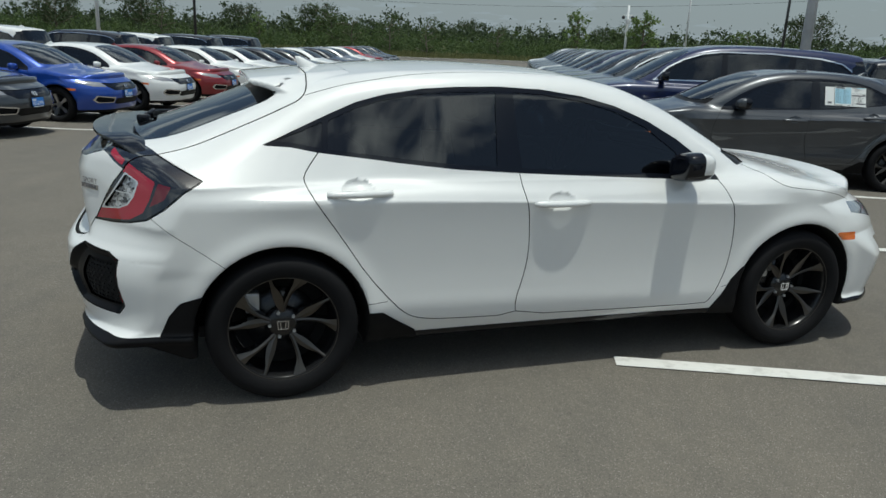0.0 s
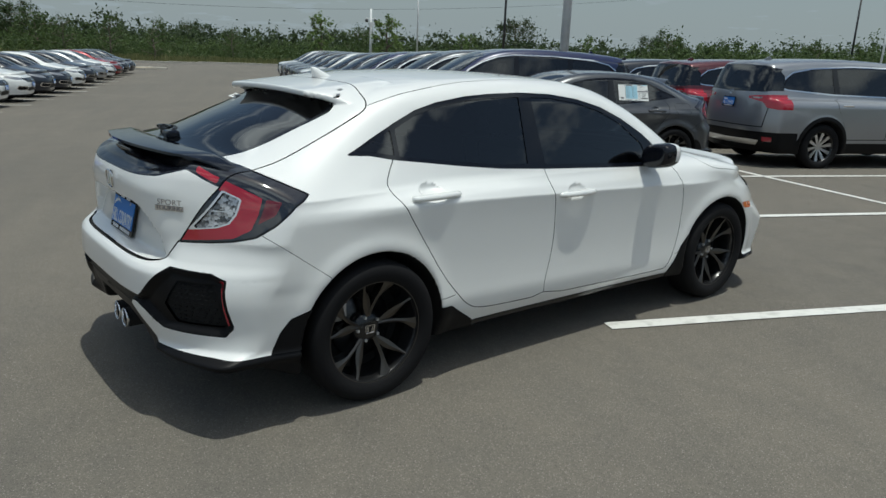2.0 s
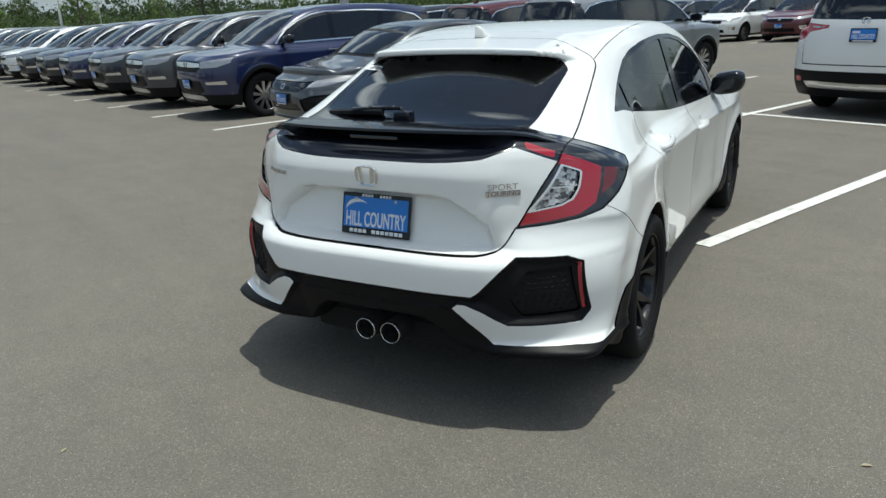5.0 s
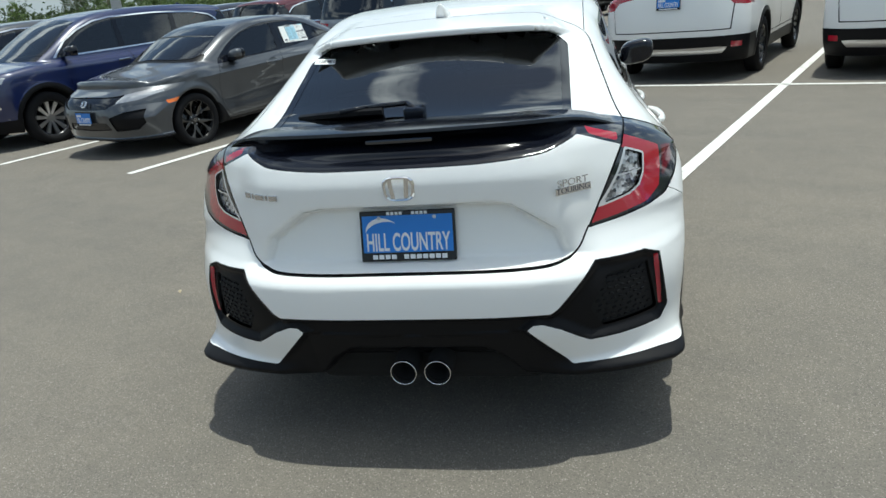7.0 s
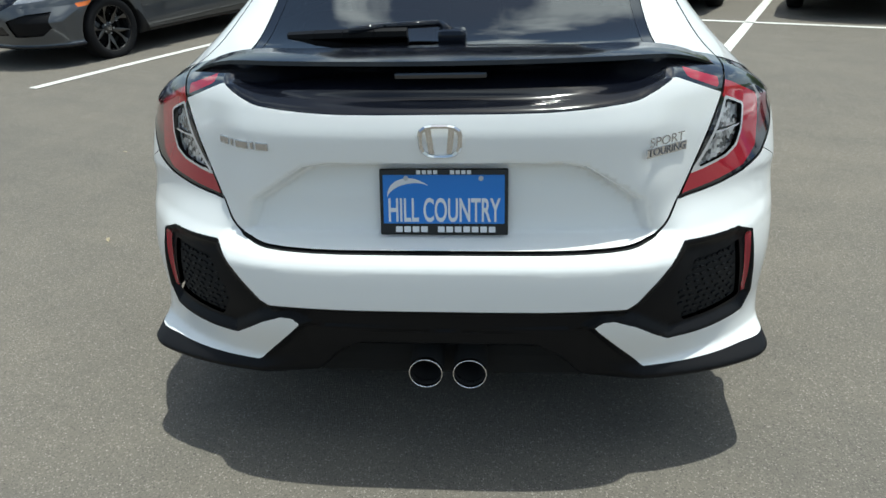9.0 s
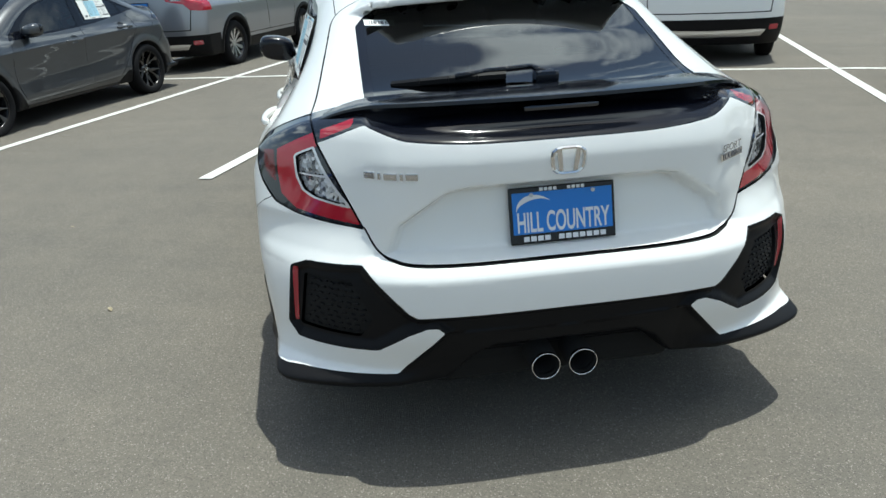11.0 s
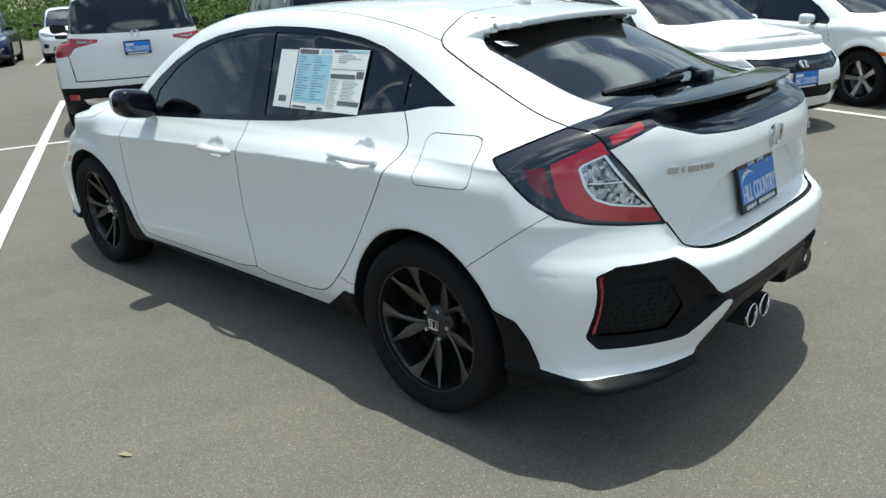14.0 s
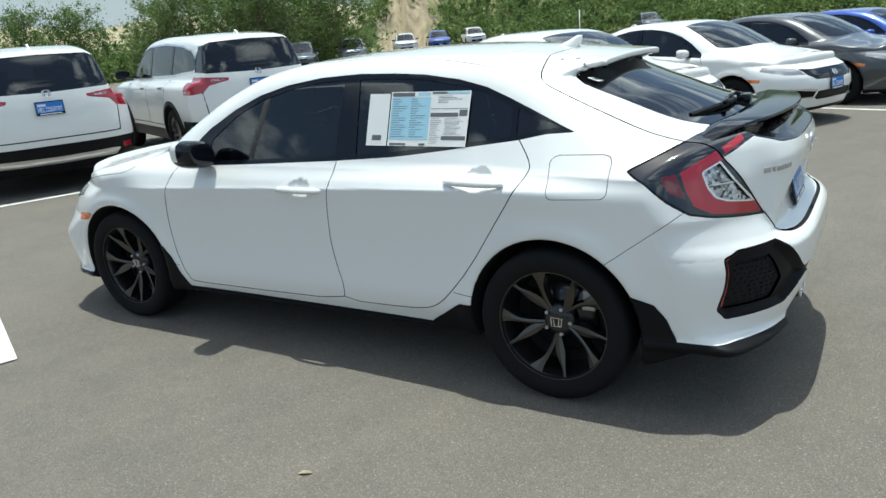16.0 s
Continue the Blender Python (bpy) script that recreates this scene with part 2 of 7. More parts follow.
class Shell:
    """Triangles with vertex normals."""
    def __init__(self, v, n, t):
        self.v, self.n, self.t = v, n, t

    def split(self, values):
        """Cut along values = 0: the part inside (below) and the part outside."""
        t, v, n = self.t, self.v, self.n
        val = values[t]
        neg = val < 0
        k = neg.sum(1)
        tin, tout = [t[k == 3]], [t[k == 0]]
        vs, ns = [v], [n]
        base = len(v)
        for lone_neg, count in ((True, 1), (False, 2)):
            sel = np.where(k == count)[0]
            if not len(sel):
                continue
            lone = np.argmax(neg[sel] if lone_neg else ~neg[sel], axis=1)
            idx = np.stack([t[sel, lone], t[sel, (lone + 1) % 3], t[sel, (lone + 2) % 3]], 1)
            a, b, c = idx.T
            fa, fb, fc = values[a], values[b], values[c]
            s1, s2 = (fa / (fa - fb))[:, None], (fa / (fa - fc))[:, None]
            p1, p2 = v[a] + (v[b] - v[a]) * s1, v[a] + (v[c] - v[a]) * s2
            n1, n2 = n[a] + (n[b] - n[a]) * s1, n[a] + (n[c] - n[a]) * s2
            m = len(sel)
            i1, i2 = base + np.arange(m), base + m + np.arange(m)
            base += 2 * m
            vs += [p1, p2]
            ns += [n1, n2]
            tip = np.stack([a, i1, i2], 1)
            rest = np.concatenate([np.stack([i1, b, c], 1), np.stack([i1, c, i2], 1)])
            (tin if lone_neg else tout).append(tip)
            (tout if lone_neg else tin).append(rest)
        v2, n2 = np.concatenate(vs), np.concatenate(ns)
        n2 = n2 / np.maximum(np.linalg.norm(n2, axis=1, keepdims=True), 1e-9)
        return Shell(v2, n2, np.concatenate(tin)).packed(), Shell(v2, n2, np.concatenate(tout)).packed()

    def packed(self):
        used, inv = np.unique(self.t, return_inverse=True)
        return Shell(self.v[used], self.n[used], inv.reshape(-1, 3))

    def cut(self, fn):
        return self.split(fn(self.v))

    def moved(self, d):
        return Shell(self.v + self.n * d, self.n, self.t)

    def object(self, name, mat, parent, label=""):
        if not len(self.t):
            return None
        return mesh_object(name, self.v, self.t, mat, parent, self.n, label)

    def pieces(self, name, mat, parent, label="", at=0.0):
        """The left and the right piece as two objects."""
        mid = self.v[self.t][:, :, 1].mean(axis=1)
        for keep in (mid > at, mid <= at):
            t = self.t[keep]
            if len(t):
                Shell(self.v, self.n, t).packed().object(name, mat, parent, label)


def gradient(f, p, e=0.002):
    g = np.empty_like(p)
    for i in range(3):
        q, r = p.copy(), p.copy()
        q[:, i] += e
        r[:, i] -= e
        g[:, i] = (f(*q.T) - f(*r.T)) / (2 * e)
    return g


def surface(f, lo, hi, h, steps=4):
    """The surface f = 0 in a box, meshed by surface nets and drawn onto the zero."""
    ax = [np.arange(a, b + h, h) for a, b in zip(lo, hi)]
    gx, gy, gz = np.meshgrid(*ax, indexing="ij")
    F = f(gx, gy, gz)
    neg = F < 0
    shape = np.array(F.shape)
    cell = np.zeros(shape - 1, dtype=int)
    for dx in (0, 1):
        for dy in (0, 1):
            for dz in (0, 1):
                cell += neg[dx:shape[0] - 1 + dx, dy:shape[1] - 1 + dy, dz:shape[2] - 1 + dz]
    mixed = (cell > 0) & (cell < 8)
    ids = -np.ones(mixed.shape, dtype=int)
    ci = np.argwhere(mixed)
    ids[mixed] = np.arange(len(ci))
    acc, cnt = np.zeros((len(ci), 3)), np.zeros(len(ci))
    quads = []
    for d in range(3):
        o = [x for x in range(3) if x != d]
        a = [slice(None)] * 3
        b = [slice(None)] * 3
        a[d], b[d] = slice(0, -1), slice(1, None)
        cross = neg[tuple(a)] != neg[tuple(b)]
        e = np.argwhere(cross)
        f0, f1 = F[tuple(a)][cross], F[tuple(b)][cross]
        s = f0 / (f0 - f1)
        pt = np.stack([ax[k][e[:, k]] for k in range(3)], 1)
        pt[:, d] += s * h
        sign = neg[tuple(a)][cross]
        ok = np.ones(len(e), dtype=bool)
        for k in o:
            ok &= (e[:, k] > 0) & (e[:, k] < shape[k] - 1)
        corners = []
        for s1, s2 in ((-1, -1), (0, -1), (0, 0), (-1, 0)):
            q = e.copy()
            q[:, o[0]] += s1
            q[:, o[1]] += s2
            inside = ((q >= 0) & (q < shape - 1)).all(1)
            w = -np.ones(len(q), dtype=int)
            w[inside] = ids[tuple(q[inside].T)]
            np.add.at(acc, w[inside], pt[inside])
            np.add.at(cnt, w[inside], 1)
            corners.append(w)
        c = np.stack(corners, 1)[ok]
        sg = sign[ok] if d != 1 else ~sign[ok]
        quads.append(np.where(sg[:, None], c, c[:, ::-1]))
    v = acc / cnt[:, None]
    for _ in range(steps):
        g = gradient(f, v)
        step = f(*v.T)[:, None] * g / np.maximum((g * g).sum(1, keepdims=True), 1e-6)
        ln = np.linalg.norm(step, axis=1, keepdims=True)
        v = v - step * np.minimum(1, h / np.maximum(ln, 1e-9)) * 0.9
    n = gradient(f, v)
    n /= np.maximum(np.linalg.norm(n, axis=1, keepdims=True), 1e-9)
    q = np.concatenate(quads)
    q = q[(q >= 0).all(1)]
    t = np.concatenate([q[:, [0, 1, 2]], q[:, [0, 2, 3]]])
    return Shell(v, n, t)


def refined(s, f, steps=3, h=0.02):
    """Each triangle in four, drawn onto f = 0 again."""
    t = s.t
    e = np.sort(np.concatenate([t[:, [0, 1]], t[:, [1, 2]], t[:, [2, 0]]]), axis=1)
    key, inv = np.unique(e[:, 0] * len(s.v) + e[:, 1], return_inverse=True)
    a, b = key // len(s.v), key % len(s.v)
    v = np.concatenate([s.v, (s.v[a] + s.v[b]) / 2])
    m = (inv + len(s.v)).reshape(3, -1).T
    t2 = np.concatenate([np.stack([t[:, 0], m[:, 0], m[:, 2]], 1), np.stack([m[:, 0], t[:, 1], m[:, 1]], 1),
                         np.stack([m[:, 2], m[:, 1], t[:, 2]], 1), m])
    for _ in range(steps):
        g = gradient(f, v, 0.0015)
        step = f(*v.T)[:, None] * g / np.maximum((g * g).sum(1, keepdims=True), 1e-6)
        ln = np.linalg.norm(step, axis=1, keepdims=True)
        v = v - step * np.minimum(1, h / 2 / np.maximum(ln, 1e-9)) * 0.9
    n = gradient(f, v, 0.003)
    n /= np.maximum(np.linalg.norm(n, axis=1, keepdims=True), 1e-9)
    return Shell(v, n, t2)


def masked(mask, fn, other=1.0):
    """fn on the points under a mask alone."""
    out = np.full(mask.shape, float(other))
    if mask.any():
        out[mask] = fn(mask)
    return out


def step_in(d, width):
    """0 outside an outline, 1 from width inside it."""
    t = np.clip(-d / width, 0, 1)
    return t * t * (3 - 2 * t)


def polygon(text):
    return np.array([[float(c) for c in p.split(",")] for p in text.split()])


def rounded(poly, times=2, keep=0.22):
    """Cut the corners of a closed outline."""
    for _ in range(times):
        nxt = np.roll(poly, -1, 0)
        poly = np.stack([poly * (1 - keep) + nxt * keep, poly * keep + nxt * (1 - keep)], 1).reshape(-1, 2)
    return poly


def outline_distance(poly, a, b):
    """Signed distance of points (a, b) to a closed outline, below zero inside."""
    best = np.full(len(a), 1e9)
    inside = np.zeros(len(a), dtype=bool)
    for (x0, y0), (x1, y1) in zip(poly, np.roll(poly, -1, 0)):
        ex, ey = x1 - x0, y1 - y0
        wx, wy = a - x0, b - y0
        t = np.clip((wx * ex + wy * ey) / max(ex * ex + ey * ey, 1e-12), 0, 1)
        best = np.minimum(best, (wx - t * ex) ** 2 + (wy - t * ey) ** 2)
        up = (y0 <= b) != (y1 <= b)
        if ey:
            inside ^= up & (wx < wy * ex / ey)
    return np.where(inside, -1, 1) * np.sqrt(best)


def line_distance(pts, a, b):
    """Distance to an open line of points."""
    best = np.full(len(a), 1e9)
    for (x0, y0), (x1, y1) in zip(pts[:-1], pts[1:]):
        ex, ey = x1 - x0, y1 - y0
        wx, wy = a - x0, b - y0
        t = np.clip((wx * ex + wy * ey) / max(ex * ex + ey * ey, 1e-12), 0, 1)
        best = np.minimum(best, (wx - t * ex) ** 2 + (wy - t * ey) ** 2)
    return np.sqrt(best)


def signed_line(pts, a, b):
    """Distance to an open line of points, with the sign of the side."""
    best, sign = np.full(len(a), 1e9), np.ones(len(a))
    for (x0, y0), (x1, y1) in zip(pts[:-1], pts[1:]):
        ex, ey = x1 - x0, y1 - y0
        wx, wy = a - x0, b - y0
        t = np.clip((wx * ex + wy * ey) / max(ex * ex + ey * ey, 1e-12), 0, 1)
        d = (wx - t * ex) ** 2 + (wy - t * ey) ** 2
        closer = d < best
        sign = np.where(closer, np.sign(ex * wy - ey * wx), sign)
        best = np.minimum(best, d)
    return sign * np.sqrt(best)


def smooth_line(pts, times=2):
    for _ in range(times):
        a, b = pts[:-1], pts[1:]
        mid = np.stack([a * 0.75 + b * 0.25, a * 0.25 + b * 0.75], 1).reshape(-1, 2)
        pts = np.concatenate([pts[:1], mid, pts[-1:]])
    return pts

# ---- cars: the outer form ----
class Form:
    """A car body by its curves. x ahead from the middle between the axles, y to its left, z up."""
    def __init__(self, plan, section, deck, deck_crown, shoulder, tail, tail_sweep, nose, nose_sweep, floor,
                 belt, lean, mid, glass_sweep, roof, roof_crown, front_axle, rear_axle, axle_z, arch, well, hip=0.0):
        self.hip = hip
        self.plan, self.section, self.deck = curve(plan), curve(section), curve(deck)
        self.tail, self.tail_sweep, self.nose = curve(tail), curve(tail_sweep), curve(nose)
        self.belt, self.roof = curve(belt), curve(roof)
        self.deck_crown, self.shoulder, self.nose_sweep, self.floor = deck_crown, shoulder, nose_sweep, floor
        self.lean, self.mid, self.glass_sweep, self.roof_crown = lean, mid, glass_sweep, roof_crown
        self.front_axle, self.rear_axle, self.axle_z, self.arch, self.well = front_axle, rear_axle, axle_z, arch, well

    def rear(self, ay, z):
        return self.tail(z) + self.tail_sweep(z) * ay**4

    def half_width(self, x, z):
        return self.plan(x) - self.section(z)

    def lower(self, x, y, z):
        ay = np.abs(y)
        hip = self.hip * np.exp(-((x - self.rear_axle + 0.2) / 0.36) ** 2)
        f = ay - self.half_width(x, z - hip * 1.2)
        top = z - self.deck(x) - hip + self.deck_crown * ay * ay
        return smax(f, top, self.shoulder)

    def cabin(self, x, y, z):
        ay = np.abs(y)
        side = (ay - (self.belt(x) - self.lean * np.maximum(z - 0.97, -0.03))) * 0.94
        xs = self.mid + (x - self.mid) * (1 + self.glass_sweep * ay * ay)
        roof = self.roof(xs) - self.roof_crown * ay * ay
        slope = (self.roof(xs + 0.01) - self.roof(xs - 0.01)) / 0.02
        top = (z - roof) / np.sqrt(1 + slope * slope)
        f = smax(side, top, 0.13)
        return smax(f, 0.6 - z, 0.05)

    def arches(self, x, y, z):
        d = np.minimum(np.hypot(x - self.front_axle, z - self.axle_z), np.hypot(x - self.rear_axle, z - self.axle_z))
        return np.maximum(d - self.arch, self.well - np.abs(y))

    def body(self, x, y, z):
        ay = np.abs(y)
        f = smin(self.lower(x, y, z), self.cabin(x, y, z), 0.035)
        f = smax(f, self.rear(ay, z) - x, 0.04)
        f = smax(f, x - (self.nose(z) - self.nose_sweep * ay**4), 0.06)
        f = smax(f, self.floor - z, 0.03)
        d = np.minimum(np.hypot(x - self.front_axle, z - self.axle_z), np.hypot(x - self.rear_axle, z - self.axle_z))
        return f - 0.012 * np.exp(-((d - self.arch - 0.02) / 0.05) ** 2) * (np.abs(y) > 0.4)

    def __call__(self, x, y, z):
        return smax(self.body(x, y, z), -self.arches(x, y, z), 0.012)


HATCH_CURVES = dict(
    plan="-2.3:0.84 -2.0:0.87 -1.7:0.887 -1.35:0.895 -0.9:0.878 -0.3:0.87 0.5:0.872 1.0:0.885 1.35:0.895 1.7:0.885 2.0:0.86 2.3:0.82",
    section="0.15:0.07 0.25:0.03 0.35:0.018 0.45:0.010 0.55:0.002 0.65:0.0 0.8:0.006 0.885:0.012 0.92:0.024 1.0:0.09 1.1:0.14",
    deck="-2.3:0.975 -1.7:0.975 -1.3:0.98 -0.6:0.99 0.2:0.995 0.9:1.0 1.15:1.0 1.4:0.965 1.7:0.90 2.0:0.80 2.15:0.72 2.3:0.6",
    deck_crown=0.08, shoulder=0.07,
    tail="0.2:-2.11 0.28:-2.17 0.36:-2.20 0.47:-2.238 0.55:-2.248 0.635:-2.244 0.66:-2.228 0.68:-2.19 0.70:-2.153 0.8:-2.168 0.94:-2.18 1.0:-2.165 1.06:-2.13 1.12:-2.05 1.2:-1.97",
    tail_sweep="0.2:0.26 0.31:0.28 0.36:0.5 0.45:0.6 0.58:0.62 0.66:0.6 0.72:0.5 0.8:0.65 0.9:1.0 1.0:1.1 1.2:1.15",
    nose="0.15:2.12 0.3:2.21 0.5:2.26 0.62:2.24 0.72:2.16 0.8:2.02", nose_sweep=0.56, floor=0.21,
    belt="-2.3:0.775 -2.0:0.815 -1.82:0.826 -1.65:0.828 -1.42:0.815 -1.2:0.79 -0.94:0.767 -0.6:0.787 0.0:0.80 0.7:0.785 1.0:0.75 1.3:0.68", lean=0.36, mid=-0.1, glass_sweep=0.28,
    roof="-2.15:1.09 -2.0:1.105 -1.93:1.115 -1.6:1.225 -1.3:1.335 -1.1:1.385 -0.8:1.42 -0.4:1.435 0.0:1.425 0.3:1.385 0.6:1.295 0.9:1.165 1.25:1.0 1.5:0.9", roof_crown=0.06,
    front_axle=1.35, rear_axle=-1.35, axle_z=0.325, arch=0.37, well=0.55, hip=0.0)
HATCH = Form(**HATCH_CURVES)
SEDAN = Form(
    plan="-2.3:0.83 -2.0:0.865 -1.7:0.885 -1.35:0.895 -0.9:0.878 -0.3:0.87 0.5:0.872 1.0:0.885 1.35:0.895 1.7:0.885 2.0:0.86 2.3:0.82",
    section="0.15:0.07 0.25:0.03 0.35:0.014 0.5:0.002 0.65:0.0 0.8:0.008 0.9:0.016 1.0:0.09 1.1:0.14",
    deck="-2.4:1.03 -1.9:1.06 -1.3:1.05 -0.6:1.02 0.2:1.0 0.9:1.0 1.15:1.0 1.4:0.965 1.7:0.90 2.0:0.80 2.15:0.72 2.3:0.6",
    deck_crown=0.08, shoulder=0.08,
    tail="0.2:-2.2 0.33:-2.28 0.55:-2.33 0.8:-2.3 1.0:-2.32 1.1:-2.3 1.3:-2.1", tail_sweep="0.2:0.7 1.0:0.8",
    nose="0.15:2.12 0.3:2.21 0.5:2.26 0.62:2.24 0.72:2.16 0.8:2.02", nose_sweep=0.85, floor=0.2,
    belt="-2.2:0.52 -1.6:0.65 -1.3:0.71 -0.94:0.757 -0.6:0.787 0.0:0.80 0.7:0.785 1.0:0.75 1.3:0.68", lean=0.36, mid=-0.1, glass_sweep=0.28,
    roof="-2.3:1.05 -2.0:1.06 -1.75:1.10 -1.4:1.21 -1.1:1.31 -0.8:1.38 -0.4:1.42 0.0:1.415 0.3:1.38 0.6:1.295 0.9:1.165 1.25:1.0 1.5:0.9", roof_crown=0.06,
    front_axle=1.35, rear_axle=-1.35, axle_z=0.325, arch=0.37, well=0.55)
WAGON = Form(
    plan="-2.6:0.92 -2.2:0.96 -1.41:0.985 -0.5:0.965 0.5:0.965 1.41:0.985 1.9:0.97 2.4:0.9",
    section="0.2:0.08 0.3:0.04 0.45:0.015 0.7:0.0 1.0:0.012 1.1:0.04 1.2:0.11",
    deck="-2.7:1.16 -1.5:1.17 0.5:1.15 1.2:1.16 1.4:1.16 1.8:1.12 2.2:1.05 2.4:0.93",
    deck_crown=0.05, shoulder=0.09,
    tail="0.25:-2.4 0.45:-2.54 0.7:-2.58 1.0:-2.56 1.2:-2.53 1.5:-2.42 1.7:-2.32 1.85:-2.2", tail_sweep="0.25:0.35 1.0:0.4 1.7:0.45",
    nose="0.2:2.2 0.4:2.32 0.7:2.37 0.95:2.34 1.05:2.24 1.2:2.0", nose_sweep=0.5, floor=0.26,
    belt="-2.6:0.80 -1.5:0.86 0.0:0.885 0.9:0.87 1.4:0.80 1.7:0.74", lean=0.26, mid=0.0, glass_sweep=0.16,
    roof="-2.6:1.66 -2.1:1.73 -1.4:1.775 -0.6:1.79 0.0:1.77 0.3:1.73 0.6:1.64 0.9:1.49 1.2:1.32 1.55:1.14 1.8:1.0", roof_crown=0.06,
    front_axle=1.41, rear_axle=-1.41, axle_z=0.375, arch=0.43, well=0.6)
VAN = Form(
    plan="-2.6:0.92 -2.2:0.97 -1.5:0.99 -0.5:0.985 0.5:0.985 1.5:0.985 2.0:0.96 2.5:0.88",
    section="0.2:0.08 0.3:0.04 0.45:0.015 0.7:0.0 0.95:0.012 1.05:0.04 1.15:0.11",
    deck="-2.7:1.10 -1.5:1.12 0.5:1.10 1.3:1.10 1.6:1.08 2.0:1.0 2.4:0.86 2.5:0.7",
    deck_crown=0.06, shoulder=0.09,
    tail="0.25:-2.45 0.45:-2.58 0.8:-2.62 1.2:-2.58 1.5:-2.5 1.75:-2.35", tail_sweep="0.25:0.35 1.7:0.4",
    nose="0.2:2.3 0.4:2.44 0.65:2.48 0.82:2.42 0.95:2.25 1.1:2.0", nose_sweep=0.6, floor=0.22,
    belt="-2.6:0.82 -1.5:0.87 0.0:0.895 1.0:0.88 1.6:0.80 1.9:0.72", lean=0.26, mid=0.0, glass_sweep=0.16,
    roof="-2.6:1.62 -2.1:1.70 -1.2:1.74 -0.4:1.735 0.2:1.70 0.6:1.61 1.0:1.45 1.4:1.27 1.75:1.08 2.0:0.95", roof_crown=0.06,
    front_axle=1.5, rear_axle=-1.5, axle_z=0.355, arch=0.41, well=0.6)

# ---- the lot ----
LOT = pose(0.31, -0.86, 0, 0, 0, -23)      # u ahead into the stalls, v along the row
PITCH = 2.74                               # stall width
ROW = 2.83                                 # spacing of the cars in the long rows
STALL = 5.49                               # stall depth


def lot(u, v, z=0.0, turn=0.0):
    return LOT @ pose(u, v, z, 0, 0, turn)


def fall(u, v):
    """Height of the lot, which drains away from the parked hatchback."""
    return -0.015 * np.clip(v - 2.75, 0, 25) - 0.016 * np.clip(-3.0 - v, 0, 16) - 0.005 * np.clip(u - 1.0, 0, 12) - 0.022 * np.clip(-3.2 - u, 0, 5) * np.clip((v - 1.0) / 6.0, 0, 1)


def speckle(m, base, dark, light, grain):
    """Aggregate: fine stones over wide stains."""
    tc = m.node_tree.nodes.new("ShaderNodeTexCoord")
    vor = node(m, "ShaderNodeTexVoronoi", Scale=grain, Randomness=1.0)
    wide = node(m, "ShaderNodeTexNoise", Scale=0.22, Detail=5.0, Roughness=0.6)
    mid = node(m, "ShaderNodeTexNoise", Scale=3.0, Detail=6.0, Roughness=0.7)
    for n in (vor, wide, mid):
        wire(m, tc, "Object", n, "Vector")
    ramp = m.node_tree.nodes.new("ShaderNodeValToRGB")
    e = ramp.color_ramp.elements
    e[0].position, e[0].color = 0.0, (*dark, 1)
    e[1].position, e[1].color = 0.35, (*base, 1)
    e.new(0.75).color = (*base, 1)
    e.new(0.97).color = (*light, 1)
    wire(m, vor, "Color", ramp, "Fac")
    mix = m.node_tree.nodes.new("ShaderNodeMix")
    mix.data_type, mix.blend_type = "RGBA", "MULTIPLY"
    mix.inputs[0].default_value = 0.8
    r2 = m.node_tree.nodes.new("ShaderNodeValToRGB")
    r2.color_ramp.elements[0].position, r2.color_ramp.elements[1].position = 0.3, 0.7
    r2.color_ramp.elements[0].color, r2.color_ramp.elements[1].color = (0.70, 0.70, 0.705, 1), (1.12, 1.08, 1.02, 1)
    add = m.node_tree.nodes.new("ShaderNodeMath")
    add.operation = "MULTIPLY_ADD"
    add.inputs[1].default_value, add.inputs[2].default_value = 0.5, 0.0
    wire(m, mid, "Fac", add, 0)
    half = m.node_tree.nodes.new("ShaderNodeMath")
    half.operation = "MULTIPLY_ADD"
    half.inputs[1].default_value = 0.5
    wire(m, wide, "Fac", half, 0)
    wire(m, add, 0, half, 2)
    # long faint streaks along the aisle
    long_ = m.node_tree.nodes.new("ShaderNodeMapping")
    long_.inputs["Scale"].default_value = (2.4, 0.16, 1.0)
    wire(m, tc, "Object", long_, "Vector")
    streak = node(m, "ShaderNodeTexNoise", Scale=1.0, Detail=7.0, Roughness=0.65)
    wire(m, long_, "Vector", streak, "Vector")
    both = m.node_tree.nodes.new("ShaderNodeMath")
    both.operation = "MULTIPLY_ADD"
    both.inputs[1].default_value = 0.45
    wire(m, streak, "Fac", both, 0)
    less = m.node_tree.nodes.new("ShaderNodeMath")
    less.operation = "MULTIPLY_ADD"
    less.inputs[1].default_value, less.inputs[2].default_value = 1.0, -0.225
    wire(m, half, 0, less, 0)
    wire(m, less, 0, both, 2)
    wire(m, both, 0, r2, "Fac")
    wire(m, ramp, "Color", mix, 6)
    wire(m, r2, "Color", mix, 7)
    wire(m, mix, 2, bsdf(m), "Base Color")
    b = node(m, "ShaderNodeBump", Strength=0.6, Distance=0.004)
    wire(m, vor, "Distance", b, "Height")
    wire(m, b, "Normal", bsdf(m), "Normal")


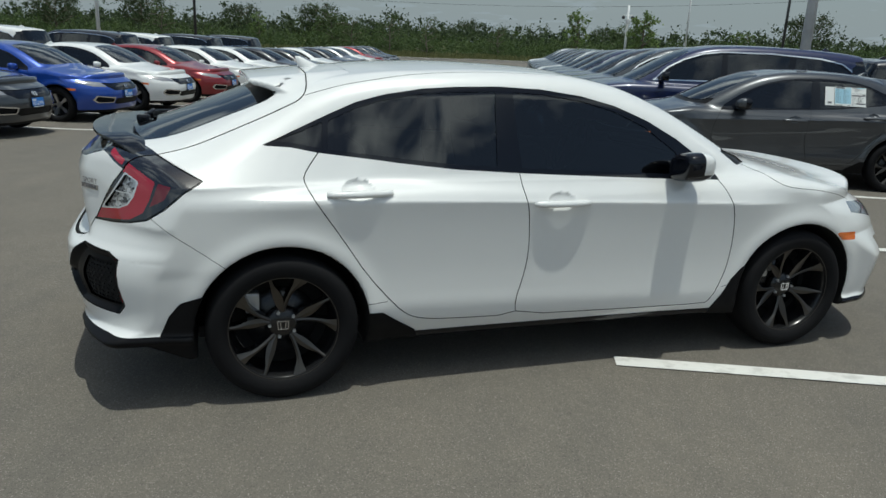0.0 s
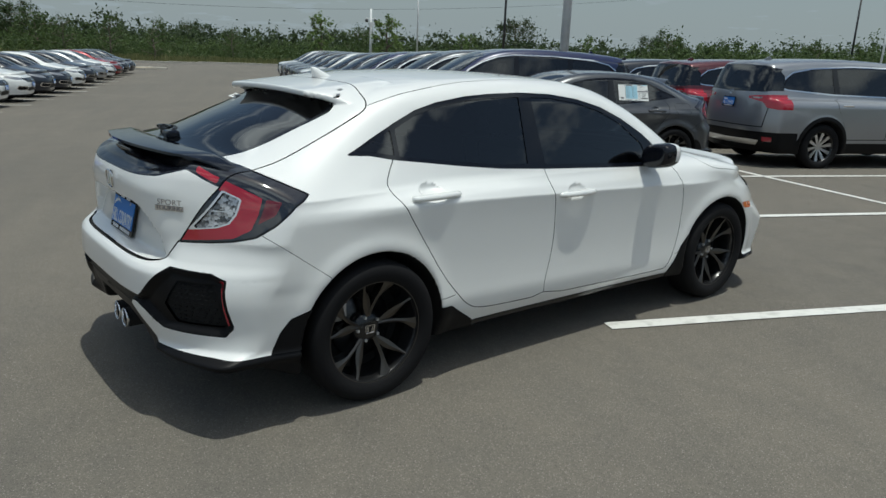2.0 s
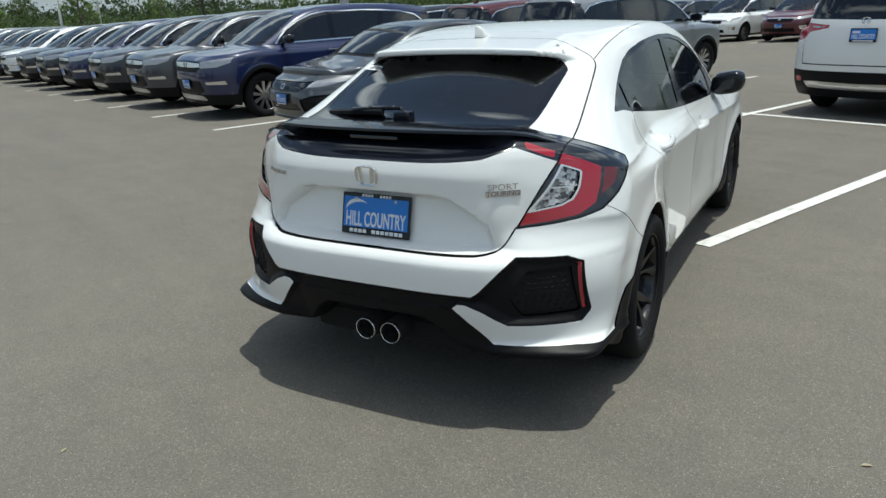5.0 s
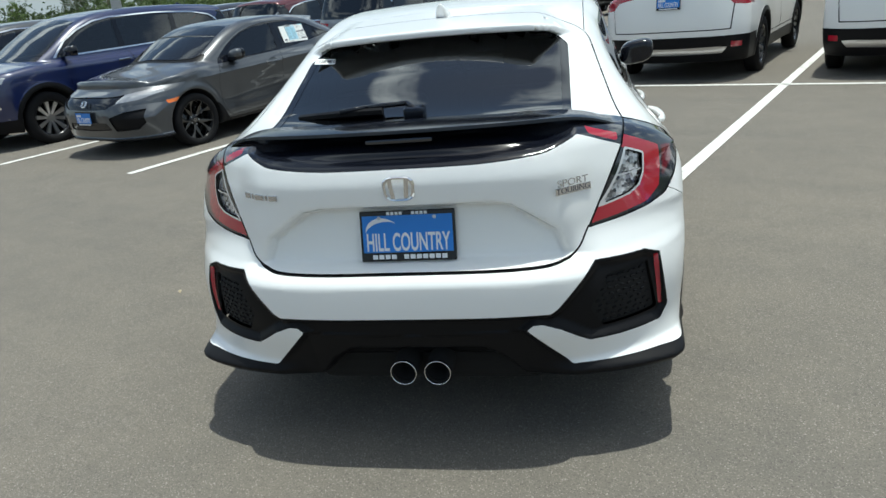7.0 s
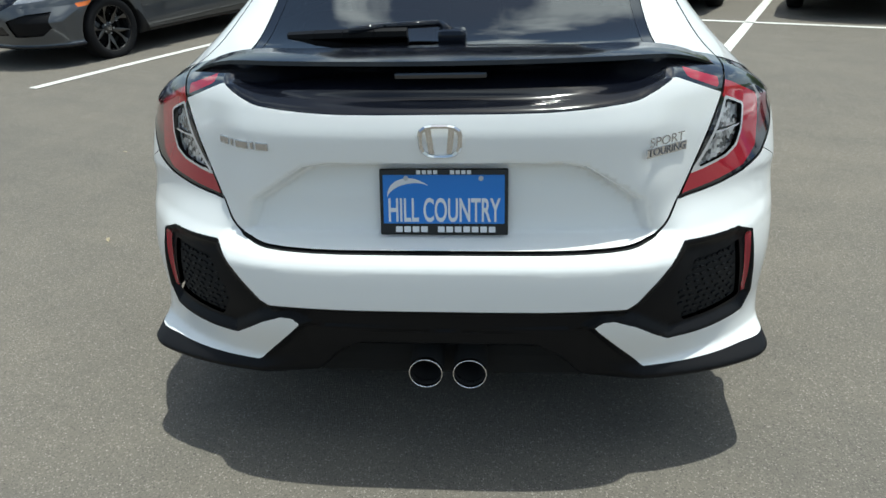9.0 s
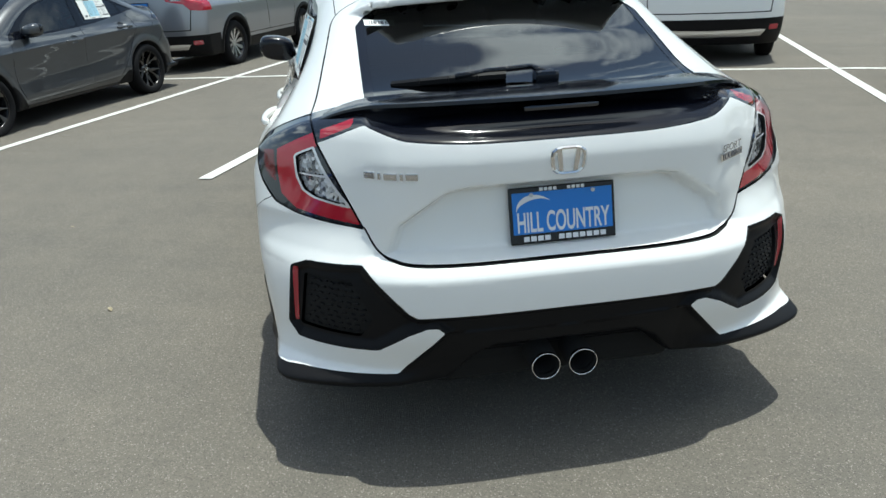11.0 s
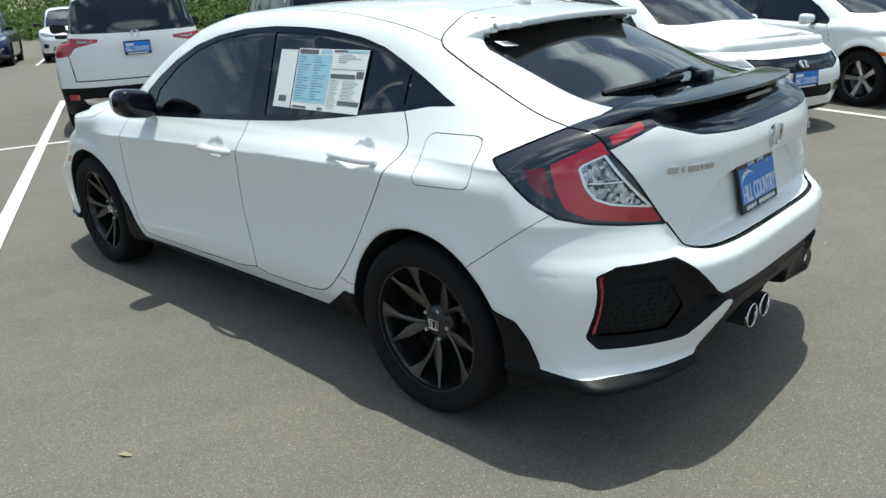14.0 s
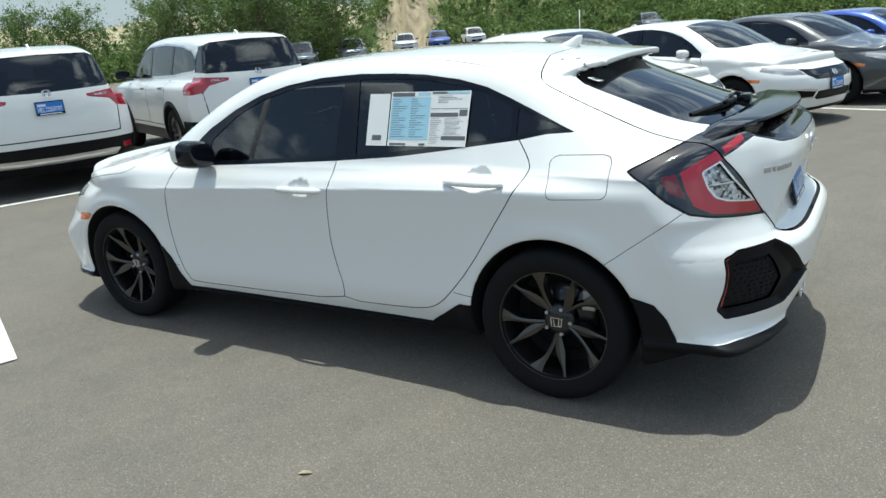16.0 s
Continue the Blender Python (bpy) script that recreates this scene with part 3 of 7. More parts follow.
ASPHALT = material("asphalt", (0.2, 0.19, 0.17), 0.9)
speckle(ASPHALT, (0.160, 0.146, 0.124), (0.075, 0.068, 0.058), (0.36, 0.335, 0.30), 270)
LINE = material("road_paint", (0.62, 0.61, 0.57), 0.7)
vary(LINE, 9, (0.42, 0.41, 0.38), (0.70, 0.69, 0.65), 8.0, blend=(0.25, 0.5))
GRASS = material("dry_grass", (0.16, 0.15, 0.06), 0.95)
vary(GRASS, 0.4, (0.07, 0.085, 0.025), (0.20, 0.17, 0.08), 8.0)
CONCRETE = material("concrete", (0.5, 0.47, 0.42), 0.85)
vary(CONCRETE, 2, (0.40, 0.37, 0.32), (0.56, 0.52, 0.46))

bm = bmesh.new()
box(bm, (-2500, -2500, -1.5), (2500, 2500, -0.6))
ground = part("ground", bm, GRASS, None)
ground.matrix_basis = LOT
tagged(ground, "dry scrub grass field round the car lot", "ground", kind="structure")
bm = bmesh.new()
bmesh.ops.create_grid(bm, x_segments=140, y_segments=131, size=0.5, matrix=Matrix.LocRotScale((8, 10.5, 0), None, (104, 131, 1)))
for v in bm.verts:
    v.co.z = float(fall(v.co.x, v.co.y))
pavement = part("pavement", bm, ASPHALT, None, smooth=True)
pavement.matrix_basis = LOT
tagged(pavement, "sun-bleached tan grey asphalt of a car lot", "pavement", kind="structure")


def stripe(u0, v0, u1, v1, width=0.11):
    bm = bmesh.new()
    d = Vector((u1 - u0, v1 - v0, 0)).normalized()
    s = Vector((-d.y, d.x, 0)) * width / 2
    a, b = Vector((u0, v0, 0)), Vector((u1, v1, 0))
    n = max(1, int((b - a).length * 2))
    for i in range(n):
        p, q = a.lerp(b, i / n), a.lerp(b, (i + 1) / n)
        bm.faces.new([bm.verts.new(x) for x in (p - s, q - s, q + s, p + s)])
    bmesh.ops.remove_doubles(bm, verts=bm.verts, dist=0.001)
    for w in bm.verts:
        w.co.z = float(fall(w.co.x, w.co.y)) + 0.006
    ob = part("parking_line", bm, LINE, None)
    ob.matrix_basis = LOT
    return tagged(ob, "worn white painted stall line on asphalt", "road marking", "stall lines", "structure")


for k in range(-7, 16):
    stripe(0.12 if k else 0.0, k * PITCH, (2 * STALL - 0.3) if k > -3 else STALL, k * PITCH)
stripe(STALL, -2 * PITCH, STALL, 15 * PITCH, 0.1)
for k in range(2, 16):
    stripe(-7.6, k * ROW, -7.6 - STALL, k * ROW)
for k in range(0, 9):
    stripe(22.6, 1.3 + k * PITCH, 22.6 + STALL, 1.3 + k * PITCH)

# ---- the white hatchback ----
# outlines of the rear in (|y|, z)
VENT = polygon("0.44,0.535 0.462,0.549 0.578,0.676 0.735,0.668 0.785,0.645 0.812,0.455 0.785,0.413 0.555,0.419 0.47,0.475 0.40,0.505")
VENT_MESH = polygon("0.56,0.52 0.615,0.625 0.745,0.625 0.775,0.45 0.60,0.45")
REFLECTOR = polygon("0.762,0.645 0.778,0.64 0.792,0.462 0.778,0.458")
STRIP = polygon("-0.1,0.535 0.44,0.535 0.46,0.50 0.385,0.499 0.34,0.46 -0.1,0.44")
SKIRT_REAR = polygon("-0.1,0.47 0.36,0.488 0.50,0.338 0.78,0.338 0.875,0.333 1.2,0.333 1.2,0.0 -0.1,0.0")
DIFFUSER_GAP = polygon("-0.1,0.415 0.22,0.415 0.29,0.37 0.36,0.285 0.40,0.1 -0.1,0.1")
SCOOP = polygon("-0.1,0.890 0.27,0.890 0.335,0.878 0.40,0.836 0.475,0.785 0.52,0.66 -0.1,0.66")
BLACK_PANEL = rounded(polygon("-0.3,0.998 0.22,0.998 0.345,1.004 0.44,1.012 0.492,1.03 0.535,1.046 0.535,1.12 -0.3,1.12"), 1, 0.15)
# side outlines in (x, z)
DAYLIGHT = polygon("-1.42,1.092 -1.30,1.085 -1.18,1.062 -0.83,1.017 -0.57,0.99 -0.27,0.972 0.28,0.946 0.66,0.93 0.83,0.925 0.79,0.985 0.735,1.025 "
                   "0.60,1.118 0.43,1.207 0.26,1.272 0.08,1.315 -0.13,1.342 -0.35,1.35 -0.55,1.344 -0.70,1.333 -0.87,1.305 -1.0,1.27 -1.12,1.22 -1.25,1.163 -1.36,1.115")
PANE_FRONT = polygon("-0.255,0.995 0.30,0.968 0.62,0.955 0.585,1.06 0.42,1.175 0.25,1.248 0.07,1.294 -0.12,1.32 -0.275,1.327")
PANE_REAR = polygon("-0.375,1.0 -0.57,1.012 -0.83,1.038 -1.14,1.075 -1.13,1.19 -1.0,1.247 -0.87,1.282 -0.70,1.312 -0.55,1.322 -0.36,1.328")
PANE_QUARTER = polygon("-1.165,1.08 -1.30,1.105 -1.375,1.11 -1.25,1.147 -1.155,1.187")
DOOR_FRONT = smooth_line(polygon("0.82,0.925 0.862,0.86 0.90,0.76 0.915,0.66 0.915,0.56 0.90,0.46 0.86,0.36 0.825,0.305 0.80,0.283 0.335,0.287 -0.266,0.30 -0.276,0.38 -0.246,0.47 -0.226,0.56 -0.222,0.66 -0.236,0.80 -0.26,0.89 -0.27,0.985"), 1)
DOOR_REAR = smooth_line(polygon("-0.27,0.985 -0.26,0.89 -0.236,0.80 -0.222,0.66 -0.226,0.56 -0.246,0.47 -0.276,0.38 -0.266,0.30 -0.62,0.308 -0.74,0.322 -0.80,0.345 -0.86,0.395 -0.99,0.545 -1.103,0.72 -1.208,0.87 -1.25,0.945 -1.252,0.975 -1.215,1.025 -1.18,1.066"), 1)
FUEL_DOOR = polygon("-1.337,0.985 -1.35,1.003 -1.371,1.012 -1.554,1.017 -1.58,1.01 -1.59,0.99 -1.589,0.888 -1.582,0.873 -1.564,0.867 -1.375,0.859 -1.36,0.864 -1.353,0.88")
FLAPS = [polygon("-1.60,0.52 -1.72,0.49 -1.765,0.475 -1.81,0.42 -1.85,0.33 -1.86,0.1 -1.4,0.1"),
         polygon("-1.05,0.375 -0.92,0.37 -0.84,0.315 -0.76,0.262 -0.70,0.1 -1.2,0.1"),
         polygon("1.06,0.50 0.99,0.475 0.94,0.42 0.89,0.33 0.845,0.262 0.8,0.1 1.2,0.1")]
LAMP = polygon("-2.3,0.745 -2.095,0.763 -2.01,0.774 -1.94,0.786 -1.872,0.806 -1.80,0.856 -1.722,0.924 -1.668,0.953 -1.650,0.966 -1.672,0.978 -1.819,1.051 -1.91,1.092 -2.3,1.13")
LAMP_RED = polygon("-1.935,1.018 -1.834,0.957 -1.857,0.890 -1.885,0.835 -1.94,0.801 -2.03,0.784 -2.093,0.773 -2.2,0.765 -2.2,1.03")
LAMP_DIM = polygon("-1.773,0.945 -1.822,0.953 -1.846,0.892 -1.862,0.858 -1.80,0.895")
LAMP_CLEAR = polygon("-1.950,0.982 -1.897,0.951 -1.920,0.889 -1.945,0.854 -1.98,0.836 -2.062,0.818")
LAMP_EDGE = polygon("-1.950,0.982 -2.3,0.982 -2.3,0.818 -2.062,0.818")
CAP = polygon("-1.80,0.72 -1.819,0.683 -1.912,0.52 -1.97,0.42 -1.99,0.40 -2.2,0.40 -2.2,0.75 -1.9,0.75")
MARKER = polygon("1.555,0.645 1.735,0.632 1.722,0.592 1.61,0.60")
GRILLE = polygon("-0.1,0.728 0.40,0.728 0.56,0.742 0.50,0.655 0.38,0.60 -0.1,0.585")
HEADLAMP = polygon("0.56,0.742 0.74,0.775 0.85,0.80 0.84,0.735 0.70,0.675 0.50,0.655")
FOG_VENT = polygon("0.42,0.50 0.62,0.56 0.78,0.575 0.80,0.42 0.72,0.35 0.46,0.34")
LOWER_GRILLE = polygon("-0.1,0.45 0.36,0.445 0.40,0.36 -0.1,0.34")


OUTER_TAIL = curve("0.2:-2.11 0.28:-2.17 0.36:-2.20 0.47:-2.238 0.55:-2.248 0.635:-2.238 0.70:-2.195 0.77:-2.176 0.9:-2.18 1.0:-2.165 1.06:-2.13 1.12:-2.05 1.2:-1.97")
OUTER_SWEEP = curve("0.2:0.26 0.31:0.28 0.36:0.5 0.45:0.6 0.58:0.62 0.66:0.66 0.75:0.78 0.8:0.84 0.9:0.97 1.0:1.06 1.2:1.15")
PILLAR = curve("-2.3:1.35 -2.0:1.28 -1.82:1.18 -1.65:0.98 -1.42:0.75 -1.2:0.56 -0.94:0.41 -0.6:0.36 0.0:0.36 1.5:0.36")
FLANK = curve("0.15:0.075 0.25:0.035 0.31:0.014 0.37:0.008 0.44:0.012 0.54:0.015 0.65:0.013 0.75:0.008 0.82:0.002 0.842:0.0 0.856:0.007 0.89:0.023 0.94:0.050 1.0:0.092 1.1:0.15")


def lip_top(x, ay):
    return 1.402 + 0.11 * (x + 1.0) - 0.06 * ay * ay - 2.3 * np.clip(ay - 0.36, 0, 1) ** 2


class HeroForm(Form):
    """The hatchback with its recesses, roof lip and splitter."""
    def half_width(self, x, z):
        """A sharp shoulder along the doors, hollow below it, flared again at the sill."""
        doors = np.clip((x + 1.75) / 0.5, 0, 1) * np.clip((1.35 - x) / 0.4, 0, 1)
        doors = doors * doors * (3 - 2 * doors)
        return self.plan(x) - self.section(z) * (1 - doors) - FLANK(z + 0.033 * np.clip(x, -1.5, 1.0)) * doors

    def cabin(self, x, y, z):
        """The pillars lean in more and more towards the tail."""
        ay, lean = np.abs(y), PILLAR(x)
        side = (ay - (self.belt(x) - lean * np.maximum(z - 0.97, -0.03))) / np.sqrt(1 + lean * lean)
        xs = self.mid + (x - self.mid) * (1 + self.glass_sweep * ay * ay)
        roof = self.roof(xs) - self.roof_crown * ay * ay
        slope = (self.roof(xs + 0.01) - self.roof(xs - 0.01)) / 0.02
        f = smax(side, (z - roof) / np.sqrt(1 + slope * slope), 0.105)
        return smax(f, 0.6 - z, 0.05)

    def rear(self, ay, z):
        t = np.clip((ay - 0.47) / 0.13, 0, 1)
        t = t * t * (3 - 2 * t)
        y4 = ay**4
        w = np.clip((z - 0.64) / 0.14, 0, 1)       # the lamps stand out further than the bumper's corners
        bow = y4 * (1 - w) + 0.667 * ay**3 * w
        return (self.tail(z) + self.tail_sweep(z) * y4) * (1 - t) + (OUTER_TAIL(z) + OUTER_SWEEP(z) * bow) * t

    def body(self, x, y, z):
        f = super().body(x, y, z)
        ay = np.abs(y)
        rear = x < -1.7
        low = rear & (z < 0.70)
        if low.any():
            a, b = ay[low], z[low]
            d = outline_distance(VENT, a, b)
            f[low] += 0.030 * step_in(d, 0.030)
            d = np.minimum(outline_distance(STRIP, a, b), outline_distance(SKIRT_REAR, a, b))
            f[low] += 0.022 * step_in(d, 0.022) * np.clip((0.50 - a) / 0.14, 0, 1)
            f[low] += 0.09 * step_in(outline_distance(DIFFUSER_GAP, a, b), 0.035)
            f[low] -= 0.018 * np.exp(-((b - 0.312) / 0.022) ** 2) * np.clip((a - 0.40) / 0.1, 0, 1)
        f = smax(f, 0.21 + 0.075 * np.clip((-1.74 - x) / 0.16, 0, 1) - z, 0.012)
        f = smax(f, x - (self.nose(z) - (0.56 + 0.34 * np.clip((z - 0.48) / 0.14, 0, 1)) * ay**4), 0.05)
        chin = (x > 1.6) & (z < 0.32)
        if chin.any():
            f[chin] -= 0.030 * np.exp(-((z[chin] - 0.235) / 0.022) ** 2)
        high = rear & (z > 0.64) & (z < 1.15)
        if high.any():
            a, b = ay[high], z[high]
            d = outline_distance(SCOOP, a, b)
            f[high] += 0.074 * step_in(d, 0.03) * np.clip((b - 0.655) / 0.2, 0, 1)
            d = outline_distance(BLACK_PANEL, a, b)
            f[high] += 0.03 * step_in(d, 0.03) * np.clip((-2.0 - x[high]) / 0.04, 0, 1)
        for hx, hz in ((-0.075, 0.842), (-1.025, 0.908)):
            at = (np.abs(x - hx) < 0.2) & (np.abs(z - hz) < 0.12) & (ay > 0.7)
            if at.any():
                q = ((x[at] - hx) / 0.072) ** 2 + ((z[at] - hz - 0.006) / 0.042) ** 2
                f[at] += 0.016 * np.clip(1 - q, 0, 1) ** 0.8
        lip = (x < -0.9) & (x > -1.55) & (z > 1.2)
        if lip.any():
            a, b, c = x[lip], ay[lip], z[lip]
            top = lip_top(a, b)
            slab = np.maximum(c - top, top - 0.028 - c)
            slab = smax(slab, (-1.44 + 1.25 * np.clip(b - 0.395, 0, 1)) - a, 0.010)
            slab = smax(slab, b - 0.525, 0.015)
            slab = np.maximum(slab, a + 1.0)
            f[lip] = smin(f[lip], slab, 0.012)
        return f


HERO = HeroForm(**HATCH_CURVES)
hero = empty("hatchback", pose(0, 0, 0), "white five-door hatchback with tinted windows, parked askew in its stall", "car")
S = refined(surface(HERO, (-2.42, -1.0, 0.12), (2.42, 1.0, 1.52), 0.022), HERO)


def side(poly, low=0.45):
    """Inside an outline in (x, z), on both flanks."""
    return lambda v: masked(np.abs(v[:, 1]) > low, lambda m: outline_distance(poly, v[m, 0], v[m, 2]))


def behind(poly, limit=-1.7):
    """Inside an outline in (|y|, z), at the tail."""
    return lambda v: masked(v[:, 0] < limit, lambda m: outline_distance(poly, np.abs(v[m, 1]), v[m, 2]))


def above(poly, low=0.9):
    """Inside an outline in (x, |y|), seen from above."""
    return lambda v: masked(v[:, 2] > low, lambda m: outline_distance(poly, v[m, 0], np.abs(v[m, 1])))


wells, S = S.cut(lambda v: HERO.body(*v.T) + 0.005)
for sel in (1.0, -1.0):
    half, _ = wells.cut(lambda v: -v[:, 0] * sel)
    half.pieces("wheel_arch_liner", MATTE, hero)
under, S = S.cut(lambda v: v[:, 2] - 0.222)
under.object("underbody", PLASTIC, hero)

# tail lamps
def lamp_inner(v):
    return np.interp(v[:, 2], (0.70, 0.765, 0.99, 1.053, 1.1), (0.528, 0.559, 0.667, 0.679, 0.686)) - np.abs(v[:, 1])


def cap_low(v):
    return np.interp(np.abs(v[:, 1]), (0.40, 0.54, 0.572, 0.667, 0.72), (1.05, 1.046, 1.033, 0.992, 0.975)) - v[:, 2]


on_lamp = side(LAMP, 0.35)
lamp, S = S.cut(lambda v: np.maximum(np.maximum(on_lamp(v), v[:, 0] + 1.6), lamp_inner(v)))
cap, S = S.cut(lambda v: np.maximum(above(CAP)(v), cap_low(v)))
GATE_LAMP = polygon("0.557,1.063 0.656,1.027 0.661,1.003 0.572,1.041")
gate_lamp, cap = cap.cut(behind(GATE_LAMP))
lamp, rim = lamp.cut(lambda v: np.maximum(on_lamp(v), lamp_inner(v)) + 0.007)
rim.moved(-0.004).pieces("lamp_rim", GLOSS, hero)
clear, lamp = lamp.cut(side(LAMP_CLEAR, 0.3))
bezel, clear = clear.cut(lambda v: -0.006 - side(LAMP_CLEAR, 0.3)(v))
divider, clear = clear.cut(lambda v: masked(np.abs(v[:, 1]) > 0.3, lambda m: line_distance(polygon("-1.91,0.906 -1.96,0.899 -2.02,0.903"), v[m, 0], v[m, 2])) - 0.0035)
edge, lamp = lamp.cut(side(LAMP_EDGE, 0.3))
red, lamp = lamp.cut(lambda v: np.maximum(side(LAMP_RED, 0.3)(v), v[:, 2] - 1.022))
dim, lamp = lamp.cut(side(LAMP_DIM, 0.3))
lamp.pieces("tail_lamp", LENS_DARK, hero, "smoked black tail lamp housing")
edge.pieces("lamp_divider", LENS_DARK, hero)
cap.pieces("lamp_cap", LENS_DARK, hero, "gloss black lamp top on the tailgate")
red.pieces("red_lens", LENS_RED, hero, "red C-shaped tail lamp lens")
dim.pieces("side_lens", LENS_DIM, hero)
clear.moved(-0.012).pieces("clear_lens", LENS_CLEAR, hero, "clear reversing lamp lens over faceted chrome")
bezel.pieces("lens_bezel", LENS_BRIGHT, hero, "bright chrome edge round the clear lens")
divider.moved(-0.004).pieces("lens_bar", LENS_BRIGHT, hero)
gate_lamp.pieces("red_lens", LENS_RED, hero, "red lamp strip on the tailgate")

# black parts of the tail
vent, S = S.cut(behind(VENT))
strip, S = S.cut(lambda v: np.minimum(behind(STRIP)(v), behind(SKIRT_REAR)(v)))
reflector, vent = vent.cut(behind(REFLECTOR))
reflector.moved(0.002).pieces("reflector", LENS_RED, hero, "tall red reflector in the vent")
mesh_area, vent = vent.cut(behind(VENT_MESH))
vent.pieces("bumper_vent", PLASTIC, hero, "black hexagonal bumper vent surround")
mesh_area.moved(-0.012).pieces("vent_mesh", MATTE, hero)
strip.object("diffuser", PLASTIC, hero, "black rear diffuser and splitter")
panel, S = S.cut(behind(BLACK_PANEL, -1.95))
panel.object("tailgate_panel", GLOSS, hero, "gloss black panel under the spoiler")

# black flaps and skirts along the sills
for flap in FLAPS:
    piece, S = S.cut(side(flap, 0.72))
    piece.moved(0.006).pieces("mud_flap", PLASTIC, hero, "black moulded mud flap")
piece, S = S.cut(lambda v: np.where((np.abs(v[:, 0]) < 1.0) | (v[:, 0] > 1.6), v[:, 2] - 0.252, 1.0))
lip_front, piece = piece.cut(lambda v: 1.3 - v[:, 0])
lip_front.moved(0.004).object("front_lip", GLOSS, hero, "gloss black front lip")
piece.moved(0.004).pieces("side_skirt", GLOSS, hero, "gloss black side skirt")

# windows
trim, S = S.cut(lambda v: np.maximum(side(DAYLIGHT, 0.5)(v), 0.90 - v[:, 2]))
for poly, name in ((PANE_FRONT, "front_door_window"), (PANE_REAR, "rear_door_window"), (PANE_QUARTER, "quarter_window")):
    pane, trim = trim.cut(side(poly, 0.5))
    pane.moved(-0.006).pieces(name, GLASS, hero, "dark tinted window pane")
trim.moved(-0.002).pieces("window_surround", GLOSS, hero)
SCREEN = polygon("1.16,-0.1 1.16,0.2 1.12,0.42 1.03,0.60 0.95,0.66 0.60,0.60 0.36,0.545 0.33,0.3 0.32,-0.1")
screen, S = S.cut(lambda v: np.maximum(above(SCREEN)(v), 0.2 - v[:, 0]))
cowl, S = S.cut(lambda v: np.maximum(above(polygon("1.24,-0.1 1.24,0.2 1.20,0.45 1.10,0.64 1.0,0.72 0.90,0.70 1.0,0.58 1.1,0.3 1.1,-0.1"))(v), 0.2 - v[:, 0]))
cowl.moved(-0.006).object("cowl", PLASTIC, hero)
screen.object("windscreen", GLASS, hero, "dark windscreen")
REAR_GLASS = polygon("-1.99,-0.1 -1.985,0.3 -1.955,0.45 -1.912,0.522 -1.6,0.516 -1.30,0.509 -1.24,0.48 -1.20,0.40 -1.18,0.2 -1.18,-0.1")
lip_under = lambda v: v[:, 2] - (lip_top(v[:, 0], np.abs(v[:, 1])) - 0.036)
pane, S = S.cut(lambda v: np.maximum(np.maximum(above(REAR_GLASS)(v), v[:, 0] + 1.1), lip_under(v)))
band, pane = pane.cut(lambda v: -np.maximum(above(REAR_GLASS)(v) + 0.03, v[:, 0] + 1.335))
band.moved(-0.002).object("glass_border", GLOSS, hero)
pane.moved(-0.003).object("tailgate_window", GLASS, hero, "sloping tinted tailgate window")

# lamps at the front, side markers
piece, S = S.cut(lambda v: np.where(v[:, 0] > 1.2, side(MARKER)(v), 1.0))
piece.pieces("side_marker", AMBER, hero, "amber side marker lamp")


def ahead(poly, limit=1.6):
    """Inside an outline in (|y|, z), at the nose."""
    return lambda v: masked(v[:, 0] > limit, lambda m: outline_distance(poly, np.abs(v[m, 1]), v[m, 2]))


piece, S = S.cut(ahead(HEADLAMP, 1.7))
piece.pieces("headlamp", LENS_FRONT, hero, "slim smoked headlamp")
for poly, name in ((GRILLE, "grille"), (LOWER_GRILLE, "lower_grille")):
    piece, S = S.cut(ahead(poly))
    piece.moved(-0.01).object(name, GLOSS, hero, "black front grille")
piece, S = S.cut(ahead(FOG_VENT))
piece.moved(-0.015).pieces("front_vent", PLASTIC, hero, "black angular front vent")

# seams: dark grooves
GATE_SIDE = smooth_line(polygon("0.0,0.672 0.40,0.672 0.49,0.68 0.53,0.705 0.560,0.768"))
GATE_TOP = smooth_line(polygon("-1.835,0.682 -1.53,0.636 -1.30,0.60 -1.235,0.588 -1.205,0.55 -1.19,0.45 -1.18,0.30 -1.17,0.0"))
BUMPER_SIDE = polygon("-1.875,0.832 -1.742,0.736 -1.60,0.632 -1.585,0.62")
HOOD_SIDE = smooth_line(polygon("0.98,1.0 1.10,0.968 1.17,0.905 1.25,0.885 1.42,0.872 1.60,0.835 1.75,0.79"))
SILL_REAR = polygon("-0.985,0.415 -0.90,0.418")
SILL_FRONT = polygon("0.93,0.385 0.89,0.372")
ROOF_JOINT = smooth_line(polygon("-1.215,0.572 -1.10,0.572 -0.6,0.575 0.0,0.565 0.4,0.55"))


def joined(*parts):
    v, n, t, k = [], [], [], 0
    for p in parts:
        v.append(p.v)
        n.append(p.n)
        t.append(p.t + k)
        k += len(p.v)
    return Shell(np.concatenate(v), np.concatenate(n), np.concatenate(t))


def groove(s, pts, flat, mask, width=0.0022, depth=0.007, mat=MATTE):
    """Sink a narrow strip along a line of points; flat gives the two coordinates, mask where it may run."""
    near, rest = s.cut(lambda v: masked(mask(v), lambda m: line_distance(pts, *flat(v[m]))) - 0.03)
    d = signed_line(pts, *flat(near.v))
    inner, out1 = near.split(d - width)
    d = signed_line(pts, *flat(inner.v))
    strip_, out2 = inner.split(-d - width)
    strip_, out3 = strip_.cut(lambda v: line_distance(pts, *flat(v)) - 0.006)
    strip_.moved(-depth).pieces("panel_gap", mat, hero)
    return joined(rest, out1, out2, out3)


